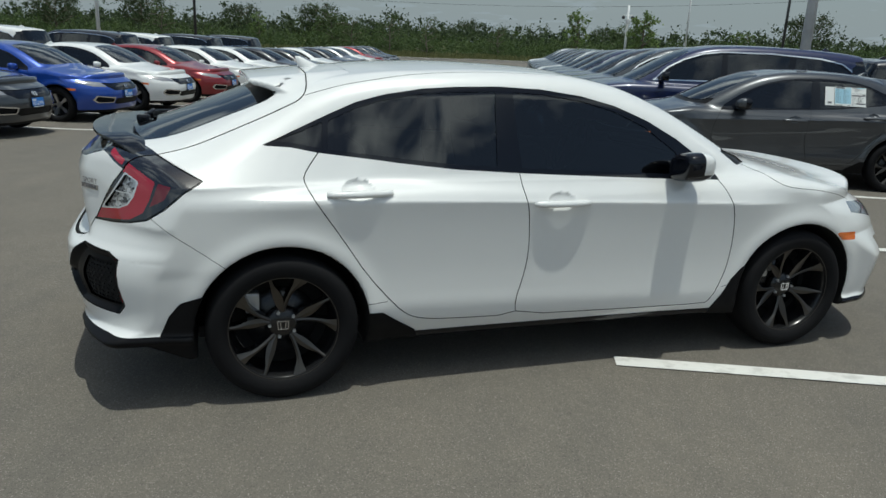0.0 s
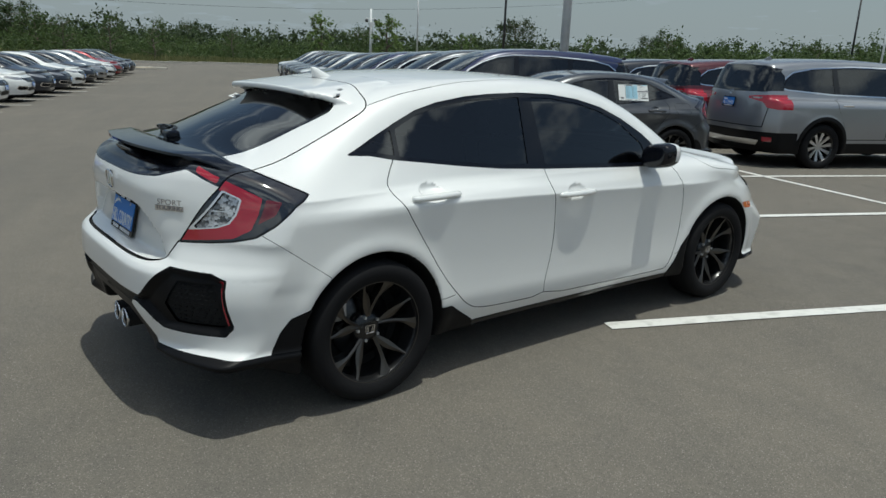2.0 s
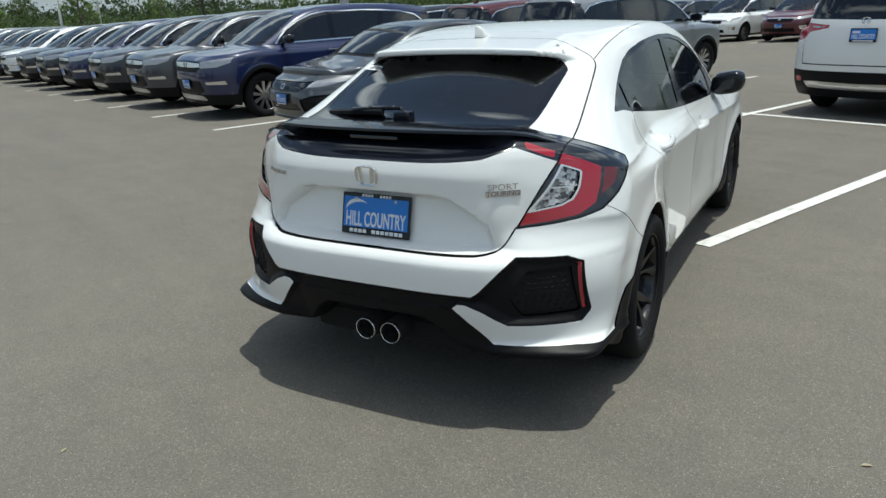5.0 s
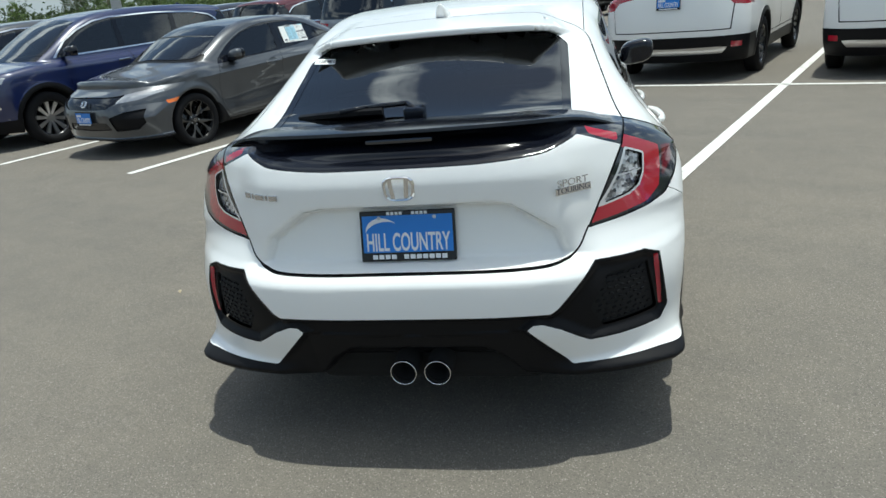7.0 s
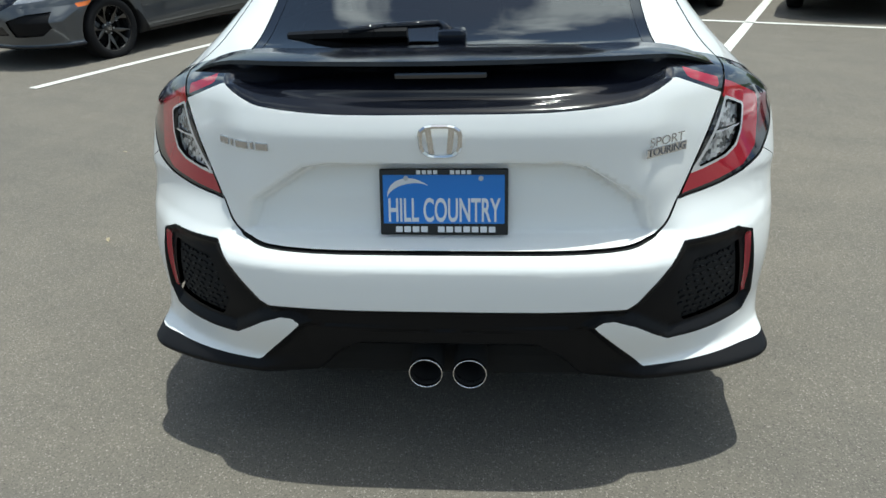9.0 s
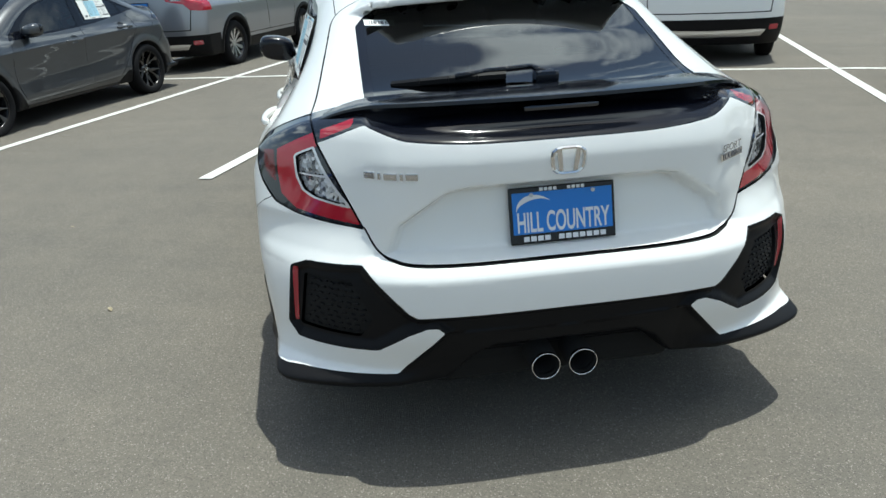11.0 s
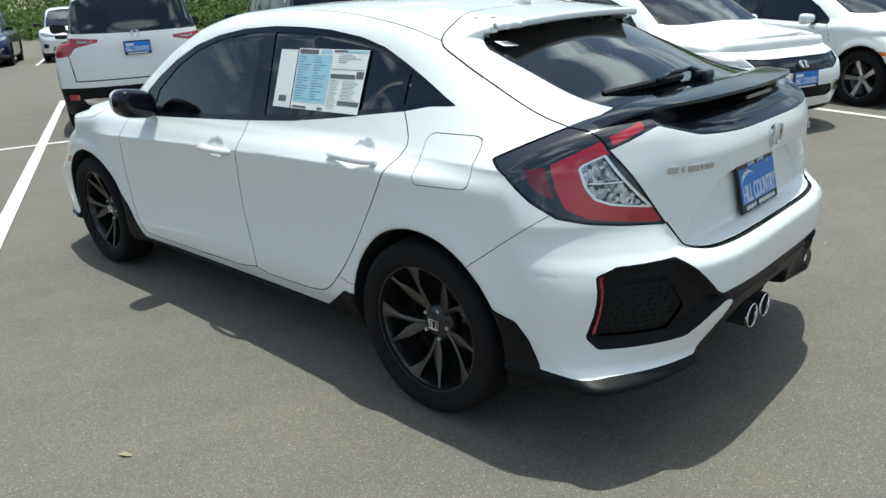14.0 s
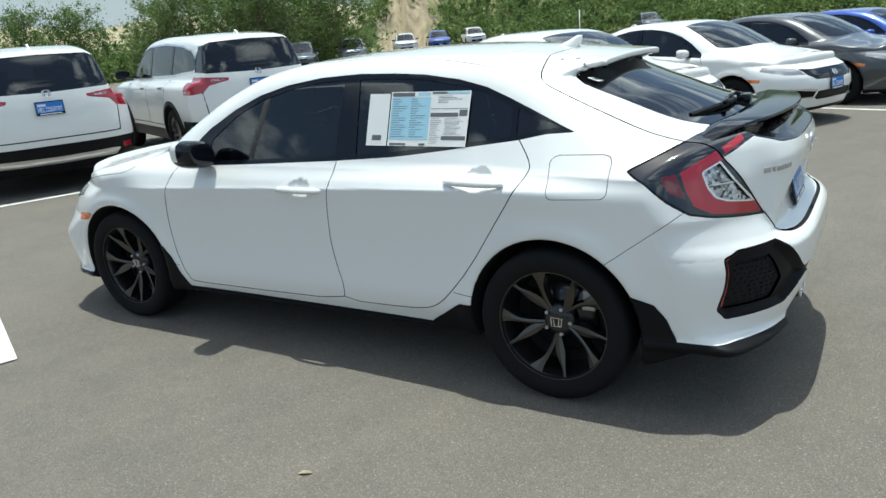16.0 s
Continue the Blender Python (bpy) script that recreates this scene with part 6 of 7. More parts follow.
SUV_SPEC = dict(
    cuts=[(end_of(W_LAMP, 1.75), "headlamp", LENS_FRONT, 0.0, True), (end_of(W_BAR, 1.8), "grille_bar", CHROME, 0.006, False),
          (end_of(W_GRILLE, 1.8), "grille", PLASTIC, -0.01, False), (end_of(W_FOG, 1.7), "fog_lamp", CHROME, 0.0, True),
          (end_of(W_SKID, 1.8), "skid_plate", ALLOY, 0.004, False), (end_of(polygon("-0.1,0.66 0.5,0.66 0.56,0.5 0.4,0.45 -0.1,0.45"), 1.8), "lower_grille", PLASTIC, -0.01, False),
          (end_of(W_TAIL_IN, -1.9), "clear_lens", LENS_CLEAR, 0.0, True), (end_of(W_TAIL, -2.05), "tail_lamp", LENS_RED, 0.0, True),
          (end_of(W_GLASS, -2.1), "tailgate_window", GLASS, -0.004, False),
          (end_of(W_REFLECT, -2.0), "reflector", LENS_RED, 0.0, True), (end_of(W_BRIGHT, -2.2), "bright_skid", ALLOY, 0.008, False),
          (lambda v: np.where(v[:, 0] < -1.9, end_of(W_BUMP, -1.9)(v), v[:, 2] - 0.44), "lower_cladding", PLASTIC, 0.004, False),
          (lambda v: np.where(np.abs(v[:, 1]) > 0.6, np.minimum(np.hypot(v[:, 0] - 1.41, v[:, 2] - 0.375), np.hypot(v[:, 0] + 1.41, v[:, 2] - 0.375)) - 0.50, 1.0), "arch_cladding", PLASTIC, 0.005, False),
          (lambda v: np.where(v[:, 0] < -2.2, np.abs(outline_distance(polygon("-0.8,1.62 0.79,1.24 0.80,1.10 0.76,0.68 -0.8,0.68"), np.abs(v[:, 1]), v[:, 2])) - 0.007 + 10 * (v[:, 2] > 1.2), 1.0), "panel_gap", PLASTIC, -0.004, True),
          (lambda v: np.where((np.abs(v[:, 1]) > 0.6) & (v[:, 2] < 1.15), np.minimum(np.abs(outline_distance(polygon("0.98,1.15 1.0,0.8 0.92,0.5 -0.12,0.5 -0.12,1.15"), v[:, 0], v[:, 2])),
                                                                                np.abs(outline_distance(polygon("-0.12,1.15 -0.12,0.5 -0.92,0.5 -1.05,0.8 -1.18,1.0 -1.18,1.15"), v[:, 0], v[:, 2]))) - 0.006, 1.0), "panel_gap", PLASTIC, -0.004, True)],
    daylight=polygon("1.10,1.17 0.0,1.185 -1.2,1.205 -2.05,1.26 -2.20,1.30 -2.10,1.46 -1.95,1.56 -1.6,1.63 -0.8,1.68 0.0,1.675 0.30,1.635 0.60,1.535 0.85,1.40"),
    panes=[polygon("0.93,1.20 0.0,1.212 -0.02,1.645 0.28,1.605 0.57,1.508 0.78,1.38"), polygon("-0.10,1.214 -1.05,1.225 -1.10,1.62 -0.8,1.65 -0.10,1.65"), polygon("-1.16,1.228 -2.03,1.285 -2.13,1.32 -2.03,1.45 -1.90,1.535 -1.58,1.60 -1.2,1.618")],
    screen=polygon("1.50,-0.1 1.49,0.2 1.43,0.50 1.33,0.72 0.95,0.70 0.52,0.60 0.47,0.3 0.46,-0.1"),
    tub=(-2.2, 1.3, 0.8, 1.12), seats=(0.2, -0.8, -1.6), track=0.87, rim=0.245, spokes=10, metal=ALLOY, bright=True,
    mirror=(0.92, 1.02, 1.25, 0.14), mirror_mat=GLOSS, handles=((0.05, 1.03), (-0.98, 1.05)), badge=0.91, plate=0.60, rear_plate=1.04, fin=(-1.9, 1.735))
SUV_LABEL = " family wagon with black lower cladding, parked in a stall"
suv = shell_car("sport_utility_vehicle", WAGON, WHITE, lot(8.25, 1.48, float(fall(8.25, 1.48))), "white" + SUV_LABEL, SUV_SPEC, 0.04)
SUVS = [(8.4, -1.25, 0, WHITE), (8.6, 7.25, 0, SILVER), (9.0, 10.1, 0, MAROON), (9.0, 12.9, 0, INK), (9.1, 15.8, 0, GREY)]
FACING = [NAVY, GREY, INK, NAVY, INK, INK, WHITE, INK, GREY, INK, SILVER, WHITE]
for i, paint in enumerate(FACING):
    SUVS.append((2.85, 10.0 + ROW * i, 180, paint))
for u, v, paint in ((-17.2, 15.5, WHITE), (-17.2, 24.0, INK), (-17.2, 27.0, WHITE), (-17.2, 32.5, INK), (-17.2, 38.2, GREY), (-17.2, 12.7, GREY), (-17.2, 18.3, WHITE)):
    SUVS.append((u, v, 180, paint))
for u, v, turn, paint in ((34.6, -15.5, 150, GREY), (42.0, -23.0, 150, SILVER), (50.6, -33.0, 150, WHITE), (55.0, -44.0, 150, WHITE), (40.0, -52.0, 140, GREY), (52.0, -37.5, 150, BLUE)):
    SUVS.append((u, v, turn, paint))
for u, v, turn, paint in SUVS:
    c = repainted(copy_thing(suv, lot(u, v, float(fall(u, v)), turn)), paint)
    tagged(c, TONE[paint] + SUV_LABEL)

# minivans across the second aisle
VAN_SPEC = dict(
    cuts=[(end_of(polygon("0.52,0.86 0.75,0.92 0.95,0.95 0.93,0.87 0.75,0.80 0.50,0.79"), 1.7), "headlamp", LENS_FRONT, 0.0, True),
          (end_of(polygon("-0.1,0.88 0.52,0.87 0.54,0.83 -0.1,0.84"), 1.8), "grille_bar", CHROME, 0.006, False),
          (end_of(polygon("-0.1,0.87 0.50,0.85 0.46,0.72 -0.1,0.70"), 1.8), "grille", PLASTIC, -0.008, False),
          (end_of(polygon("-0.1,0.50 0.55,0.50 0.60,0.38 -0.1,0.36"), 1.7), "lower_grille", PLASTIC, -0.01, False),
          (end_of(polygon("0.68,0.58 0.88,0.60 0.88,0.46 0.72,0.46"), 1.6), "fog_lamp", CHROME, 0.0, True),
          (lambda v: v[:, 2] - 0.30, "sill", PLASTIC, 0.0, False)],
    daylight=polygon("1.45,1.10 0.0,1.11 -2.2,1.15 -2.35,1.25 -2.2,1.50 -1.5,1.62 -0.4,1.65 0.3,1.60 0.8,1.46 1.2,1.28"),
    panes=[polygon("1.20,1.14 0.22,1.145 0.2,1.58 0.75,1.44 1.1,1.27"), polygon("0.14,1.145 -0.95,1.16 -0.95,1.62 -0.4,1.63 0.14,1.595"), polygon("-1.05,1.16 -2.15,1.18 -2.25,1.26 -2.1,1.47 -1.5,1.595 -1.05,1.615")],
    screen=polygon("1.72,-0.1 1.70,0.25 1.62,0.55 1.50,0.74 1.0,0.71 0.52,0.62 0.46,0.3 0.45,-0.1"),
    tub=(-2.2, 1.5, 0.82, 1.05), seats=(0.4, -0.7, -1.6), track=0.87, rim=0.23, spokes=10, metal=ALLOY, bright=True,
    mirror=(1.1, 1.02, 1.18, 0.13), mirror_mat=GLOSS, handles=((0.25, 0.98), (-0.1, 0.98)), badge=0.79, plate=0.58, fin=(-1.9, 1.70))
VAN_LABEL = " minivan with bright window mouldings, parked nose out"
van = shell_car("minivan", VAN, GREY, lot(25.6, 8.7, 0, 180), "dark grey" + VAN_LABEL, VAN_SPEC, 0.05)
for v, paint in ((2.9, WHITE), (5.75, NAVY), (11.5, MAROON), (14.3, WHITE), (17.2, GREY), (20.0, WHITE)):
    c = repainted(copy_thing(van, lot(25.6, v, float(fall(25.6, v)), 180)), paint)
    tagged(c, TONE[paint] + VAN_LABEL)

# the grey hatchback, nose out, with its front plate
grey = repainted(copy_thing(hero, lot(2.87, 6.85, float(fall(2.87, 6.85)), 180)), GREY)
tagged(grey, "dark grey five-door hatchback parked nose out, papers in its window", "car", "parked cars")
small_plate(grey, nose_pose(HATCH, 0.50))
emblem(grey, nose_pose(HATCH, 0.66), 0.05, 0.042)

# ---- kerbs, poles, trees and scrub ----
DIRT = material("bare_earth", (0.42, 0.34, 0.23), 0.95)
vary(DIRT, 0.6, (0.22, 0.18, 0.11), (0.40, 0.33, 0.22), 10.0)
HILL = material("hill_earth", (0.18, 0.17, 0.08), 0.95)
vary(HILL, 0.25, (0.09, 0.12, 0.035), (0.22, 0.22, 0.09), 8.0)
STRAW = material("dry_field", (0.45, 0.38, 0.24), 0.95)
vary(STRAW, 0.03, (0.30, 0.26, 0.15), (0.40, 0.34, 0.22), 6.0)
BARK = material("bark", (0.16, 0.13, 0.10), 0.9)
vary(BARK, 9, (0.09, 0.07, 0.055), (0.22, 0.18, 0.14), 6.0)
POLE_WHITE = material("white_pole_paint", (0.72, 0.73, 0.73), 0.45)
vary(POLE_WHITE, 3, (0.62, 0.63, 0.63), (0.78, 0.79, 0.79), 5.0)
POLE_BLACK = material("black_pole_paint", (0.03, 0.03, 0.032), 0.5)
vary(POLE_BLACK, 3, (0.02, 0.02, 0.022), (0.045, 0.045, 0.047), 5.0)


def foliage(name, dark, light):
    """Leaves: each its own shade, some light coming through."""
    m = material(name, light, 0.6)
    geo = m.node_tree.nodes.new("ShaderNodeNewGeometry")
    ramp = m.node_tree.nodes.new("ShaderNodeValToRGB")
    ramp.color_ramp.elements[0].color, ramp.color_ramp.elements[1].color = (*dark, 1), (*light, 1)
    wire(m, geo, "Random Per Island", ramp, "Fac")
    wire(m, ramp, "Color", bsdf(m), "Base Color")
    thin = m.node_tree.nodes.new("ShaderNodeBsdfTranslucent")
    wire(m, ramp, "Color", thin, "Color")
    blend = m.node_tree.nodes.new("ShaderNodeMixShader")
    blend.inputs[0].default_value = 0.45
    wire(m, bsdf(m), 0, blend, 1)
    wire(m, thin, 0, blend, 2)
    out = m.node_tree.nodes["Material Output"]
    wire(m, blend, 0, out, 0)
    return m


LEAF = foliage("green_leaves", (0.10, 0.16, 0.045), (0.20, 0.28, 0.085))
LEAF_DARK = foliage("dark_oak_leaves", (0.035, 0.055, 0.025), (0.085, 0.12, 0.05))
LEAF_SCRUB = foliage("scrub_leaves", (0.05, 0.085, 0.028), (0.12, 0.17, 0.055))
BLADE = foliage("dry_grass_blades", (0.14, 0.16, 0.05), (0.30, 0.28, 0.13))


def leaf_quads(rng, centres, size, squash=1.0):
    """A leaf at each centre: a bent diamond turned at random."""
    n = len(centres)
    a = rng.normal(size=(n, 3))
    a /= np.linalg.norm(a, axis=1)[:, None]
    b = np.cross(a, rng.normal(size=(n, 3)))
    b /= np.linalg.norm(b, axis=1)[:, None]
    s = (size * rng.uniform(0.6, 1.3, n))[:, None]
    v = np.stack([centres - a * s * 0.5, centres + b * s * 0.28, centres + a * s * 0.5, centres - b * s * 0.28], axis=1)
    v[:, :, 2] = centres[:, None, 2] + (v[:, :, 2] - centres[:, None, 2]) * squash
    return v.reshape(-1, 3)


def quads_object(name, verts, mat, parent=None):
    me = bpy.data.meshes.new(name)
    n = len(verts) // 4
    me.vertices.add(4 * n)
    me.vertices.foreach_set("co", np.ascontiguousarray(verts, dtype=np.float32).ravel())
    me.loops.add(4 * n)
    me.loops.foreach_set("vertex_index", np.arange(4 * n, dtype=np.int32))
    me.polygons.add(n)
    me.polygons.foreach_set("loop_start", np.arange(0, 4 * n, 4, dtype=np.int32))
    me.update(calc_edges=True)
    me.materials.append(mat)
    ob = new(name, me)
    if parent is not None:
        ob.parent = parent
    return ob


def clumps(rng, centres, radii, each):
    """Points spread through ragged clumps, thicker towards their skins."""
    d = rng.normal(size=(len(centres), each, 3))
    d /= np.linalg.norm(d, axis=2)[:, :, None]
    r = np.abs(rng.normal(0, 0.55, (len(centres), each, 1)))
    return (centres[:, None] + d * r * np.asarray(radii).reshape(-1, 1, 1)).reshape(-1, 3)


def tree(seed, height, spread, low, limbs, twigs, each, leaf, mat, label, m, clump=0.2):
    """Tapered trunk with limbs, and a crown of leaf clumps at the limbs' ends."""
    rng = np.random.default_rng(seed)
    ob = empty("tree", m, label, "tree", "trees")
    r0 = height * 0.018 + 0.02
    bm = bmesh.new()
    knots = [Vector((0, 0, -0.3))] + [Vector((*(rng.normal(size=2) * 0.012 * height), height * f)) for f in (0.25, 0.5, 0.72, 0.92)]
    for i in range(4):
        tube(bm, knots[i], knots[i + 1], r0 * (1 - 0.22 * i), r0 * (1 - 0.22 * (i + 1)), 7, False)
    ends = []
    for i in range(limbs):
        f = low + (0.9 - low) * (i + rng.uniform(0, 0.8)) / limbs
        a = knots[0].lerp(knots[4], (f * height + 0.3) / (0.92 * height + 0.3))
        turn = 2.4 * i + rng.uniform(-0.5, 0.5)
        reach = spread * (0.55 + 0.45 * math.sin(math.pi * min(1, (f - low) / (1.02 - low) * 0.85 + 0.22))) * rng.uniform(0.7, 1.1)
        b = a + Vector((math.cos(turn) * reach, math.sin(turn) * reach, reach * rng.uniform(0.2, 0.6)))
        tube(bm, a, b, r0 * 0.42, r0 * 0.1, 5, False)
        for k in range(twigs):
            c = a.lerp(b, 0.45 + 0.55 * (k + 1) / twigs)
            e = c + Vector(rng.normal(size=3)) * spread * 0.2
            tube(bm, c, e, r0 * 0.14, r0 * 0.05, 4, False)
            ends.append(e)
    ends.append(knots[4] + Vector((0, 0, height * 0.03)))
    part("trunk", bm, BARK, ob, "grey-brown bark", True)
    c = np.array([list(e) for e in ends])
    pts = clumps(rng, c, spread * clump * rng.uniform(0.7, 1.4, len(c)), each)
    quads_object("crown", leaf_quads(rng, pts, leaf), mat, ob)
    return ob


young = tree(3, 4.6, 0.85, 0.30, 13, 3, 42, 0.17, LEAF, "slim young green tree in the scrub past the kerb", lot(4.1, 50.6, -0.5) @ Matrix.Scale(0.98, 4), 0.32)
oak = tree(8, 9.5, 4.6, 0.28, 22, 4, 60, 0.36, LEAF_DARK, "broad dark oak standing far off behind the scrub", lot(58.9, 155, -0.6), 0.30)
scrub_tree = tree(21, 5.0, 2.0, 0.15, 16, 4, 60, 0.20, LEAF_SCRUB, "bushy light green tree among the scrub", lot(57, 89, -0.6), 0.34)
shade_tree = tree(34, 7.6, 2.9, 0.18, 26, 5, 90, 0.19, LEAF, "dense green tree growing on the edge of the lot", lot(40.5, -16.0, -0.6), 0.33)
wispy = tree(55, 4.6, 1.5, 0.12, 14, 4, 36, 0.14, LEAF_SCRUB, "thin wispy young tree with feathery leaves", lot(-14.2, 82, -0.6), 0.34)

rng = np.random.default_rng(12)


def plant(kind, u, v, size, label):
    turn = float(rng.uniform(0, 360))
    wide = size * float(rng.uniform(0.9, 1.12))
    c = copy_thing(kind, lot(u, v, -0.6, turn) @ Matrix.Diagonal((wide, wide, size, 1)))
    tagged(c, label)


for u, v, s in ((7.5, 44.3, 0.98), (24.2, 82.5, 1.0), (42.2, 86, 1.15), (24.5, 51 + 29, 1.0), (-30, 84, 1.0), (60, 87, 1.1)):
    plant(young, u, v, s, "slim young green tree in the scrub past the kerb")
for u, v, s in ((-9.7, 79, 0.95), (-19, 84, 0.95), (-40, 80, 1.0), (-2, 83, 0.85), (70, 70, 1.1)):
    plant(wispy, u, v, s, "thin wispy young tree with feathery leaves")
for u, v, s in ((-35.7, 132, 0.75), (-62, 120, 0.8), (-70, 108, 0.7), (90, 150, 0.75), (-10, 165, 0.65), (20, 170, 0.62), (-52, 140, 0.72)):
    plant(oak, u, v, s, "dark rounded tree far off behind the scrub")
for u, v, s in ((60, 84, 0.95), (97, 109, 1.2), (91, 100, 1.2), (89, 73, 1.1), (87, 59, 1.25), (82, 49, 1.2), (49, 78, 1.1), (76, 34, 1.1), (72, 22, 1.15), (14, 95, 0.95), (-24, 95, 1.0)):
    plant(scrub_tree, u, v, s, "bushy light green tree among the scrub")
for u, v, s in ((55.5, -5.0, 0.74), (55, -8.2, 0.73), (49.5, -12.4, 0.72), (45, -13.0, 0.88), (43.5, -19.0, 0.84), (41.5, -21.8, 0.80), (47, -17.5, 0.95), (58, -1.0, 0.85),
                (60, 5.0, 0.8), (62, 10.5, 0.9), (66, 15.5, 0.85), (48, -22.5, 0.7), (62, -14.0, 0.5)):
    plant(shade_tree, u, v, s, "dense green tree growing on the edge of the lot")


def lot_points(az, r):
    return np.stack([r * np.cos(az), r * np.sin(az)], axis=-1)


def scrub(name, az0, az1, r0, r1, count, size, leaves, leaf, mat, label, ground=lambda p: np.full(len(p), -0.6), squash=0.8):
    az = np.radians(rng.uniform(az0, az1, count))
    r = rng.uniform(r0, r1, count)
    p = lot_points(az, r)
    s = size * rng.uniform(0.55, 1.15, count)
    z = ground(p)
    lobes = 10
    c = np.repeat(np.column_stack([p, z + s * 0.62]), lobes, axis=0)
    c += rng.normal(size=c.shape) * np.repeat(s, lobes)[:, None] * np.array([0.6, 0.6, 0.26])
    c[:, 2] = np.maximum(c[:, 2], np.repeat(z, lobes) + 0.2)
    pts = clumps(rng, c, np.repeat(s, lobes) * 0.42 * rng.uniform(0.4, 1.15, len(c)), leaves // lobes)
    ob = quads_object(name, leaf_quads(rng, pts, leaf), mat)
    ob.matrix_basis = LOT
    return tagged(ob, label, "bushes", "", "stuff")


scrub("scrub_bushes", 52, 150, 90, 118, 460, 2.5, 460, 0.28, LEAF_SCRUB, "belt of pale green scrub bushes past the kerb")
scrub("low_scrub", 66, 128, 81, 94, 260, 1.3, 360, 0.19, LEAF_SCRUB, "low green scrub bushes in the tall grass")
scrub("far_woods", 20, 150, 135, 190, 650, 4.8, 340, 0.6, LEAF_DARK, "dark line of far woods behind the scrub")
scrub("east_scrub", 12, 58, 82, 112, 480, 3.3, 440, 0.32, LEAF_SCRUB, "pale green scrub bushes along the east edge")
scrub("lot_edge_bushes", -29, 14, 50, 64, 280, 2.7, 620, 0.22, LEAF, "thick green undergrowth below the edge trees")

# tall dry grass in front of the belt
n = 26000
base = np.column_stack([rng.uniform(-60, 45, n), 76.6 + rng.exponential(5.0, n), np.full(n, -0.6)])
tall = rng.uniform(0.35, 0.95, n)[:, None]
lean = rng.normal(size=(n, 3)) * np.array([0.16, 0.16, 0.02])
side = np.column_stack([np.cos(t := rng.uniform(0, 3.14, n)), np.sin(t), np.zeros(n)]) * 0.035
top = base + (np.array([0, 0, 1.0]) + lean) * tall
blades = np.stack([base - side, base + side, top + side * 0.3, top - side * 0.3], axis=1).reshape(-1, 3)
grass = quads_object("tall_grass", blades, BLADE)
grass.matrix_basis = LOT
tagged(grass, "tall dry straw-coloured grass behind the kerb", "grass", "", "stuff")


# the green hillside with its bare cut bank, and a pale field far beyond
def hill_height(p):
    az, r = np.degrees(np.arctan2(p[:, 1], p[:, 0])), np.hypot(p[:, 0], p[:, 1])
    rise = np.clip((r - 84) / 26, 0, 1)
    edge = np.clip((-28.0 - az) / 6.0, 0, 1)
    cut = np.exp(-((az + 33.0) / 2.6) ** 2)
    rough = 1.1 * cut * np.sin(az * 7.3 + np.sin(r * 0.9)) + 0.5 * np.sin(az * 1.9 + r * 0.21) + 0.3 * np.sin(az * 4.3 - r * 0.37)
    rise = rise * rise * (3 - 2 * rise) * (1 - cut) + cut * np.clip((r - 82 - 1.2 * np.sin(az * 5.1)) / 9, 0, 1) ** 0.8
    return -0.5 + edge * rise * (9.0 + rough)


A_, R_ = np.meshgrid(np.radians(np.linspace(-84, -26, 150)), np.linspace(80, 150, 56), indexing="ij")
p = lot_points(A_.ravel(), R_.ravel())
verts = np.column_stack([p, hill_height(p)])
faces = [(i * 56 + j, i * 56 + j + 1, (i + 1) * 56 + j + 1, (i + 1) * 56 + j) for i in range(149) for j in range(55)]
hill = mesh_object("hillside", verts, [f[::-1] for f in faces], [HILL, DIRT])
for f in hill.data.polygons:
    c = f.center
    a = math.degrees(math.atan2(c.y, c.x))
    f.material_index = 1 if -35.6 - 0.5 * math.sin(c.length * 0.8) < a < -30.6 + 0.6 * math.sin(c.length) else 0
hill.matrix_basis = LOT
tagged(hill, "green hillside with a bare tan cut bank", "hill", kind="structure")
scrub("hill_scrub", -80, -35.5, 84, 116, 900, 2.2, 300, 0.32, LEAF, "green scrub covering the hillside", hill_height)
scrub("bank_scrub", -35.5, -29, 89, 110, 70, 1.7, 360, 0.26, LEAF, "green bushes on top of the bare bank", hill_height)
verts, faces = [], []
for i, az in enumerate(np.radians(np.linspace(-40, 20, 41))):
    swell = 1 + 0.12 * math.sin(i * 0.9)
    for r, z in ((330, -1), (390, 15 * swell), (460, 19 * swell), (600, 10)):
        verts.append((r * math.cos(az), r * math.sin(az), z))
faces = [(4 * i + j, 4 * i + j + 4, 4 * i + j + 5, 4 * i + j + 1)[::-1] for i in range(40) for j in range(3)]
field = mesh_object("far_field", verts, faces, STRAW)
field.matrix_basis = LOT
tagged(field, "pale straw field on a far low rise", "backdrop", kind="structure")


# kerbs and the raised islands
def kerb(points, name="kerb"):
    for (u0, v0), (u1, v1) in zip(points, points[1:]):
        d = Vector((u1 - u0, v1 - v0, 0))
        n = max(1, round(d.length / 3.0))
        for i in range(n):
            a = Vector((u0, v0, 0)) + d * (i + 0.5) / n
            bm = bmesh.new()
            half = d.length / n / 2 - 0.006
            box(bm, (-half, -0.075, -0.3), (half, 0.075, 0.15), 0.018, 1)
            ob = part("kerb_stone", bm, CONCRETE, None)
            ob.matrix_basis = lot(a.x, a.y, float(fall(a.x, a.y)), math.degrees(math.atan2(d.y, d.x)))
            tagged(ob, "pale concrete kerb at the edge of the lot", "kerb", "kerbs", "structure")


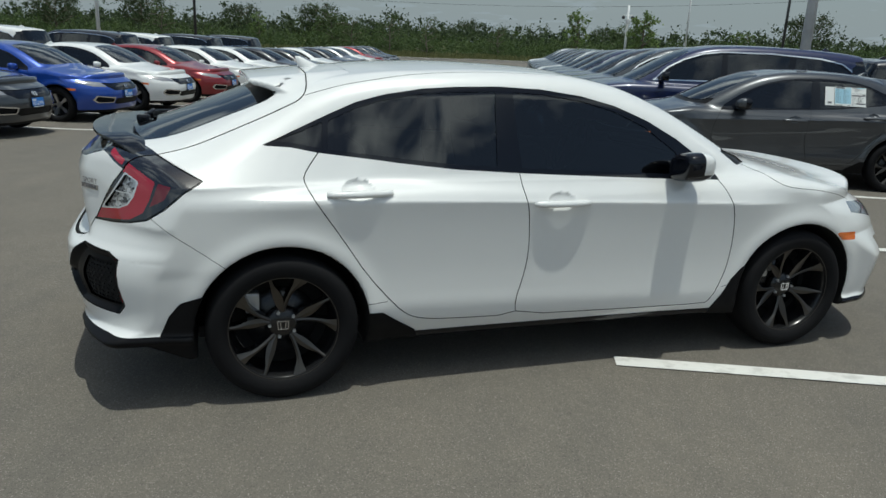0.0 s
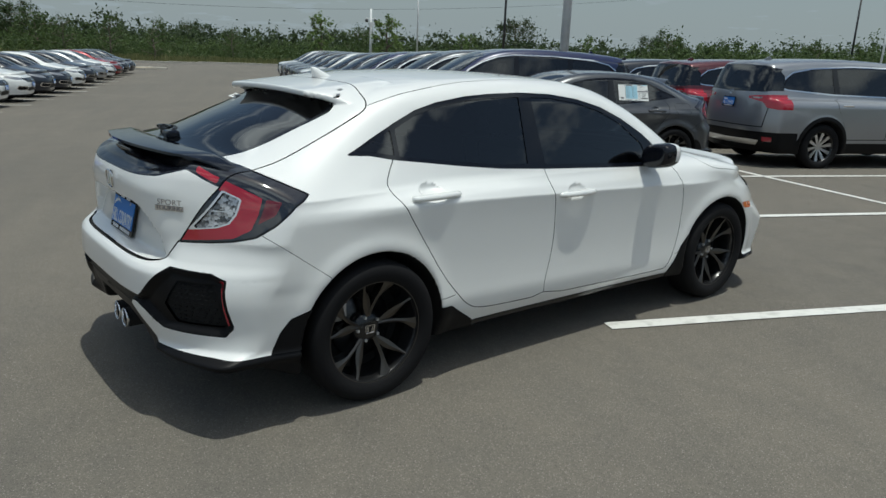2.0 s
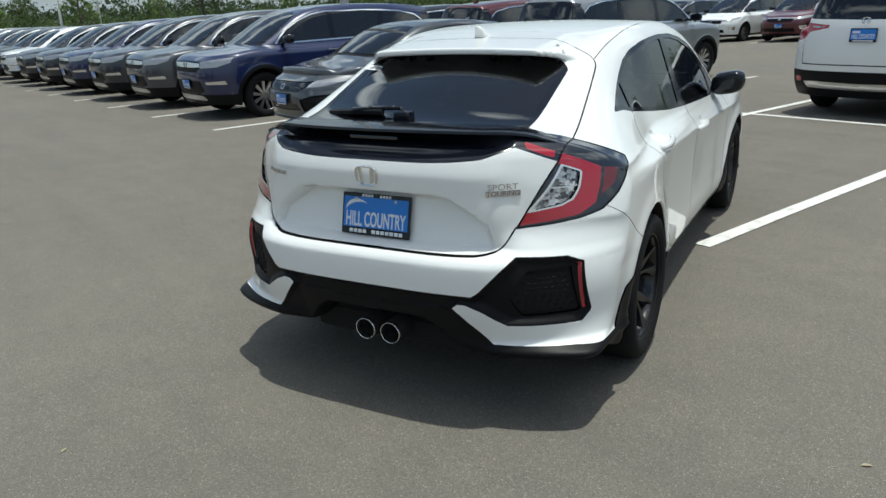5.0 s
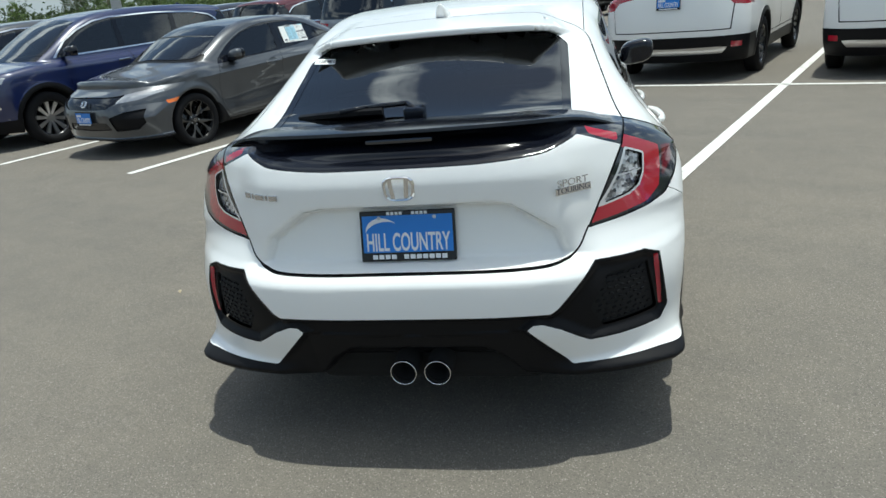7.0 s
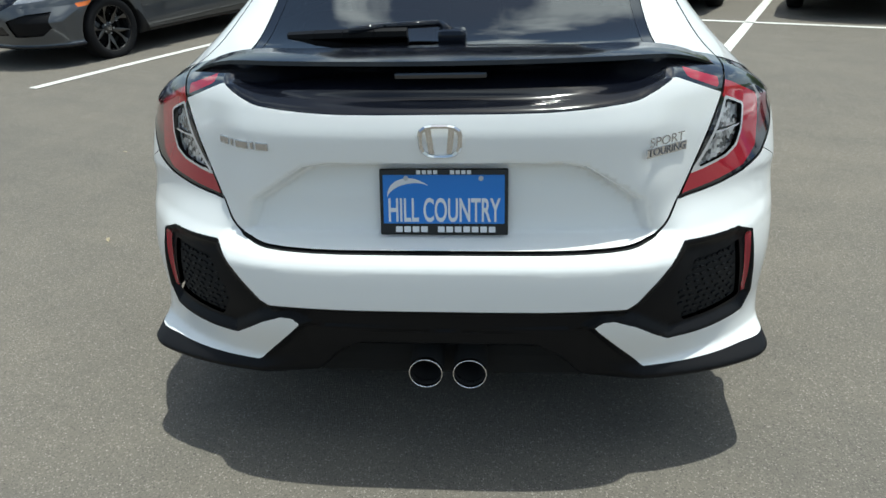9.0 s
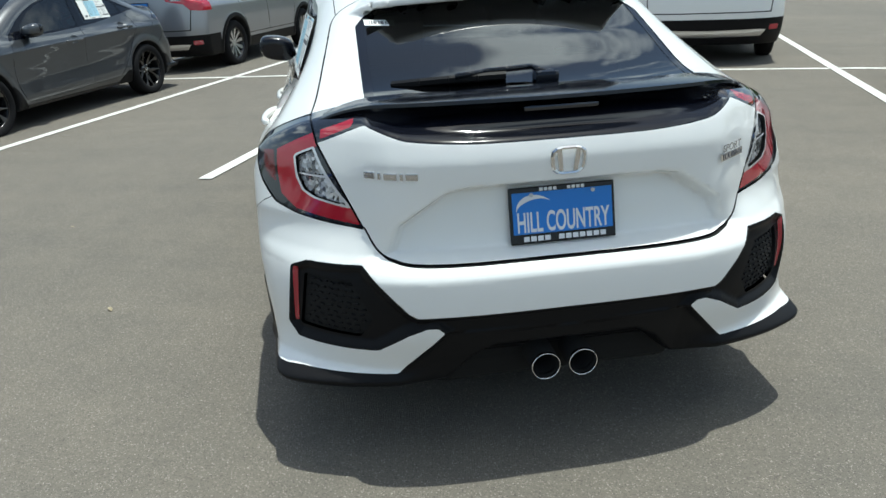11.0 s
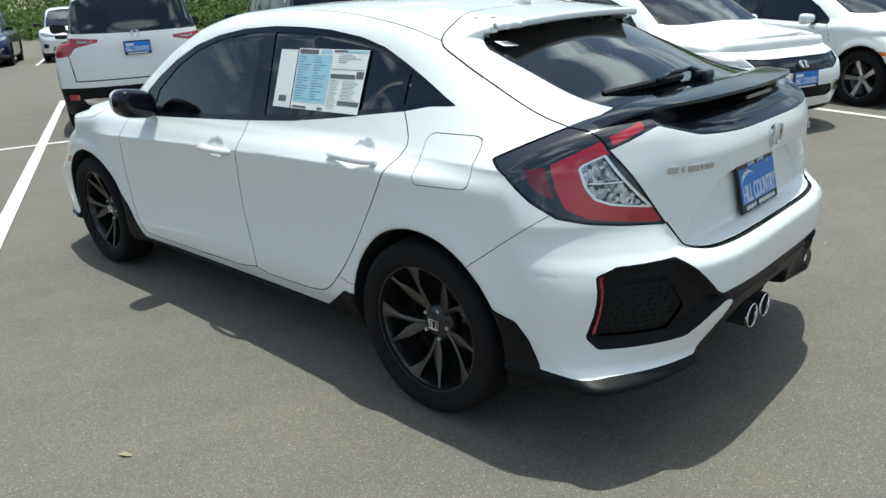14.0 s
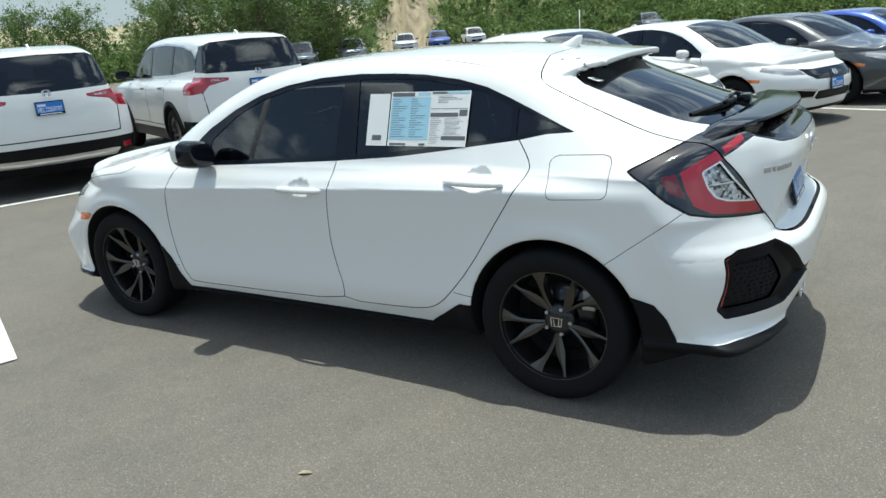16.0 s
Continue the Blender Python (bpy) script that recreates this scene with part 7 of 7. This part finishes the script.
def island(points):
    bm = bmesh.new()
    z = float(fall(*points[0])) + 0.12
    f = bm.faces.new([bm.verts.new((u, v, z)) for u, v in points])
    bmesh.ops.extrude_face_region(bm, geom=[f])
    for w in bm.verts[:len(points)]:
        w.co.z -= 0.5
    bmesh.ops.recalc_face_normals(bm, faces=bm.faces)
    ob = part("verge", bm, DIRT, None)
    ob.matrix_basis = LOT
    tagged(ob, "bare tan earth inside the kerb", "verge", kind="structure")
    kerb(points + points[:1])


kerb([(-44, 76.2), (60, 76.2)])
island([(-14.6, 54.6), (-8.2, 54.6), (-6.8, 56.2), (-8.2, 57.6), (-14.6, 57.6)])
island([(19.0, -5.0), (19.6, -4.2), (22.5, -4.2), (22.5, -46), (19.0, -46)])


# poles
def pole(name, u, v, height, r, mat, label, foot=True):
    ob = empty(name, lot(u, v, float(fall(u, v))), label, "pole", "poles")
    bm = bmesh.new()
    tube(bm, (0, 0, 0), (0, 0, height), r, r * 0.72, 16)
    part("shaft", bm, mat, ob, smooth=True)
    if foot:
        bm = bmesh.new()
        tube(bm, (0, 0, -0.3), (0, 0, 0.7), r * 2.6, r * 2.6, 20)
        part("footing", bm, CONCRETE, ob, "round concrete footing")
    return ob


pole("light_pole", 5.5, 12.9, 10.0, 0.11, POLE_WHITE, "tall white steel light pole between the stalls")
for u, v in ((23, 64.8), (67, 68), (-28, 61)):
    pole("light_pole", u, v, 11.0, 0.13, POLE_BLACK, "tall black steel light pole at the lot edge", False)
pole("light_pole", -20, 31, 9.5, 0.09, POLE_WHITE, "tall white steel light pole between the stalls")
pole("light_pole", 17.8, 78.4, 11.0, 0.10, POLE_WHITE, "slim white pole standing in the scrub", False)
pole("light_pole", 47.3, 29.2, 8.0, 0.10, POLE_WHITE, "slim white light pole past the parked minivans")
pole("marker_pole", 23.5, -26.1, 2.2, 0.025, POLE_WHITE, "thin white marker pole beside the kerb", False)
pole("marker_post", 67.4, 52.6, 5.2, 0.08, POLE_BLACK, "short dark post at the east edge", False)
lamp = pole("street_lamp", 54.9, 51.9, 7.4, 0.09, POLE_WHITE, "white street lamp with a short side arm", False)
bm = bmesh.new()
tube(bm, (0, 0, 6.6), (0.55, -0.4, 6.75), 0.04, 0.03, 8)
part("arm", bm, POLE_WHITE, lamp)
bm = bmesh.new()
box(bm, (0.5, -0.55, 6.70), (0.9, -0.3, 6.80), 0.02)
part("lamp_head", bm, POLE_WHITE, lamp)
mast = pole("camera_mast", 6.5, 44.4, 4.7 + 0.42, 0.10, POLE_WHITE, "white steel mast with cameras on a crossarm", False)
mast.matrix_basis = lot(6.5, 44.4, float(fall(6.5, 44.4))) @ Matrix.Scale(0.87, 4)
bm = bmesh.new()
tube(bm, (-0.35, 0, 4.45), (0.35, 0, 4.45), 0.035, None, 8)
part("crossarm", bm, POLE_WHITE, mast)
for x in (-0.32, 0.32):
    bm = bmesh.new()
    bmesh.ops.create_uvsphere(bm, u_segments=12, v_segments=8, radius=0.12, matrix=pose(x, 0, 4.30))
    part("dome_camera", bm, POLE_BLACK, mast)
bm = bmesh.new()
box(bm, (-0.16, -0.12, 3.85), (0.16, -0.34, 4.2), 0.02)
part("control_box", bm, POLE_WHITE, mast)
bm = bmesh.new()
line = [Vector((u, 115.0, 6.9 + 0.0008 * (u + 12) ** 2)) for u in range(-100, 81, 10)]
for a, b in zip(line, line[1:]):
    tube(bm, a, b, 0.018, None, 6, False)
cable = part("overhead_wire", bm, POLE_BLACK, None)
cable.matrix_basis = LOT
tagged(cable, "thin black overhead wire sagging past the field", "wire")

# litter on the asphalt
LEAF_DRY = material("dry_leaf", (0.30, 0.19, 0.09), 0.8)
vary(LEAF_DRY, 40, (0.28, 0.23, 0.14), (0.46, 0.40, 0.28), 6.0)
for x, y, turn, s in ((-0.73, 1.74, 30, 0.028), (-1.9, -1.75, 110, 0.02), (0.6, 2.3, 70, 0.018), (-3.0, 0.9, 200, 0.016), (1.9, -1.9, 20, 0.02)):
    bm = bmesh.new()
    ring = [(1, 0, 0.004), (0.3, 0.35, 0.010), (-0.6, 0.28, 0.008), (-1, 0, 0.002), (-0.6, -0.28, 0.009), (0.3, -0.35, 0.012)]
    up_ = [bm.verts.new((a * s, b * s, c * s * 30)) for a, b, c in ring]
    mid = bm.verts.new((0, 0, 0.003))
    for i in range(6):
        bm.faces.new((up_[i], up_[(i + 1) % 6], mid))
    ob = part("fallen_leaf", bm, LEAF_DRY, None)
    ob.matrix_basis = pose(x, y, 0.001, 0, 0, turn)
    tagged(ob, "curled dry brown leaf lying on the asphalt", "leaf", "fallen leaves")
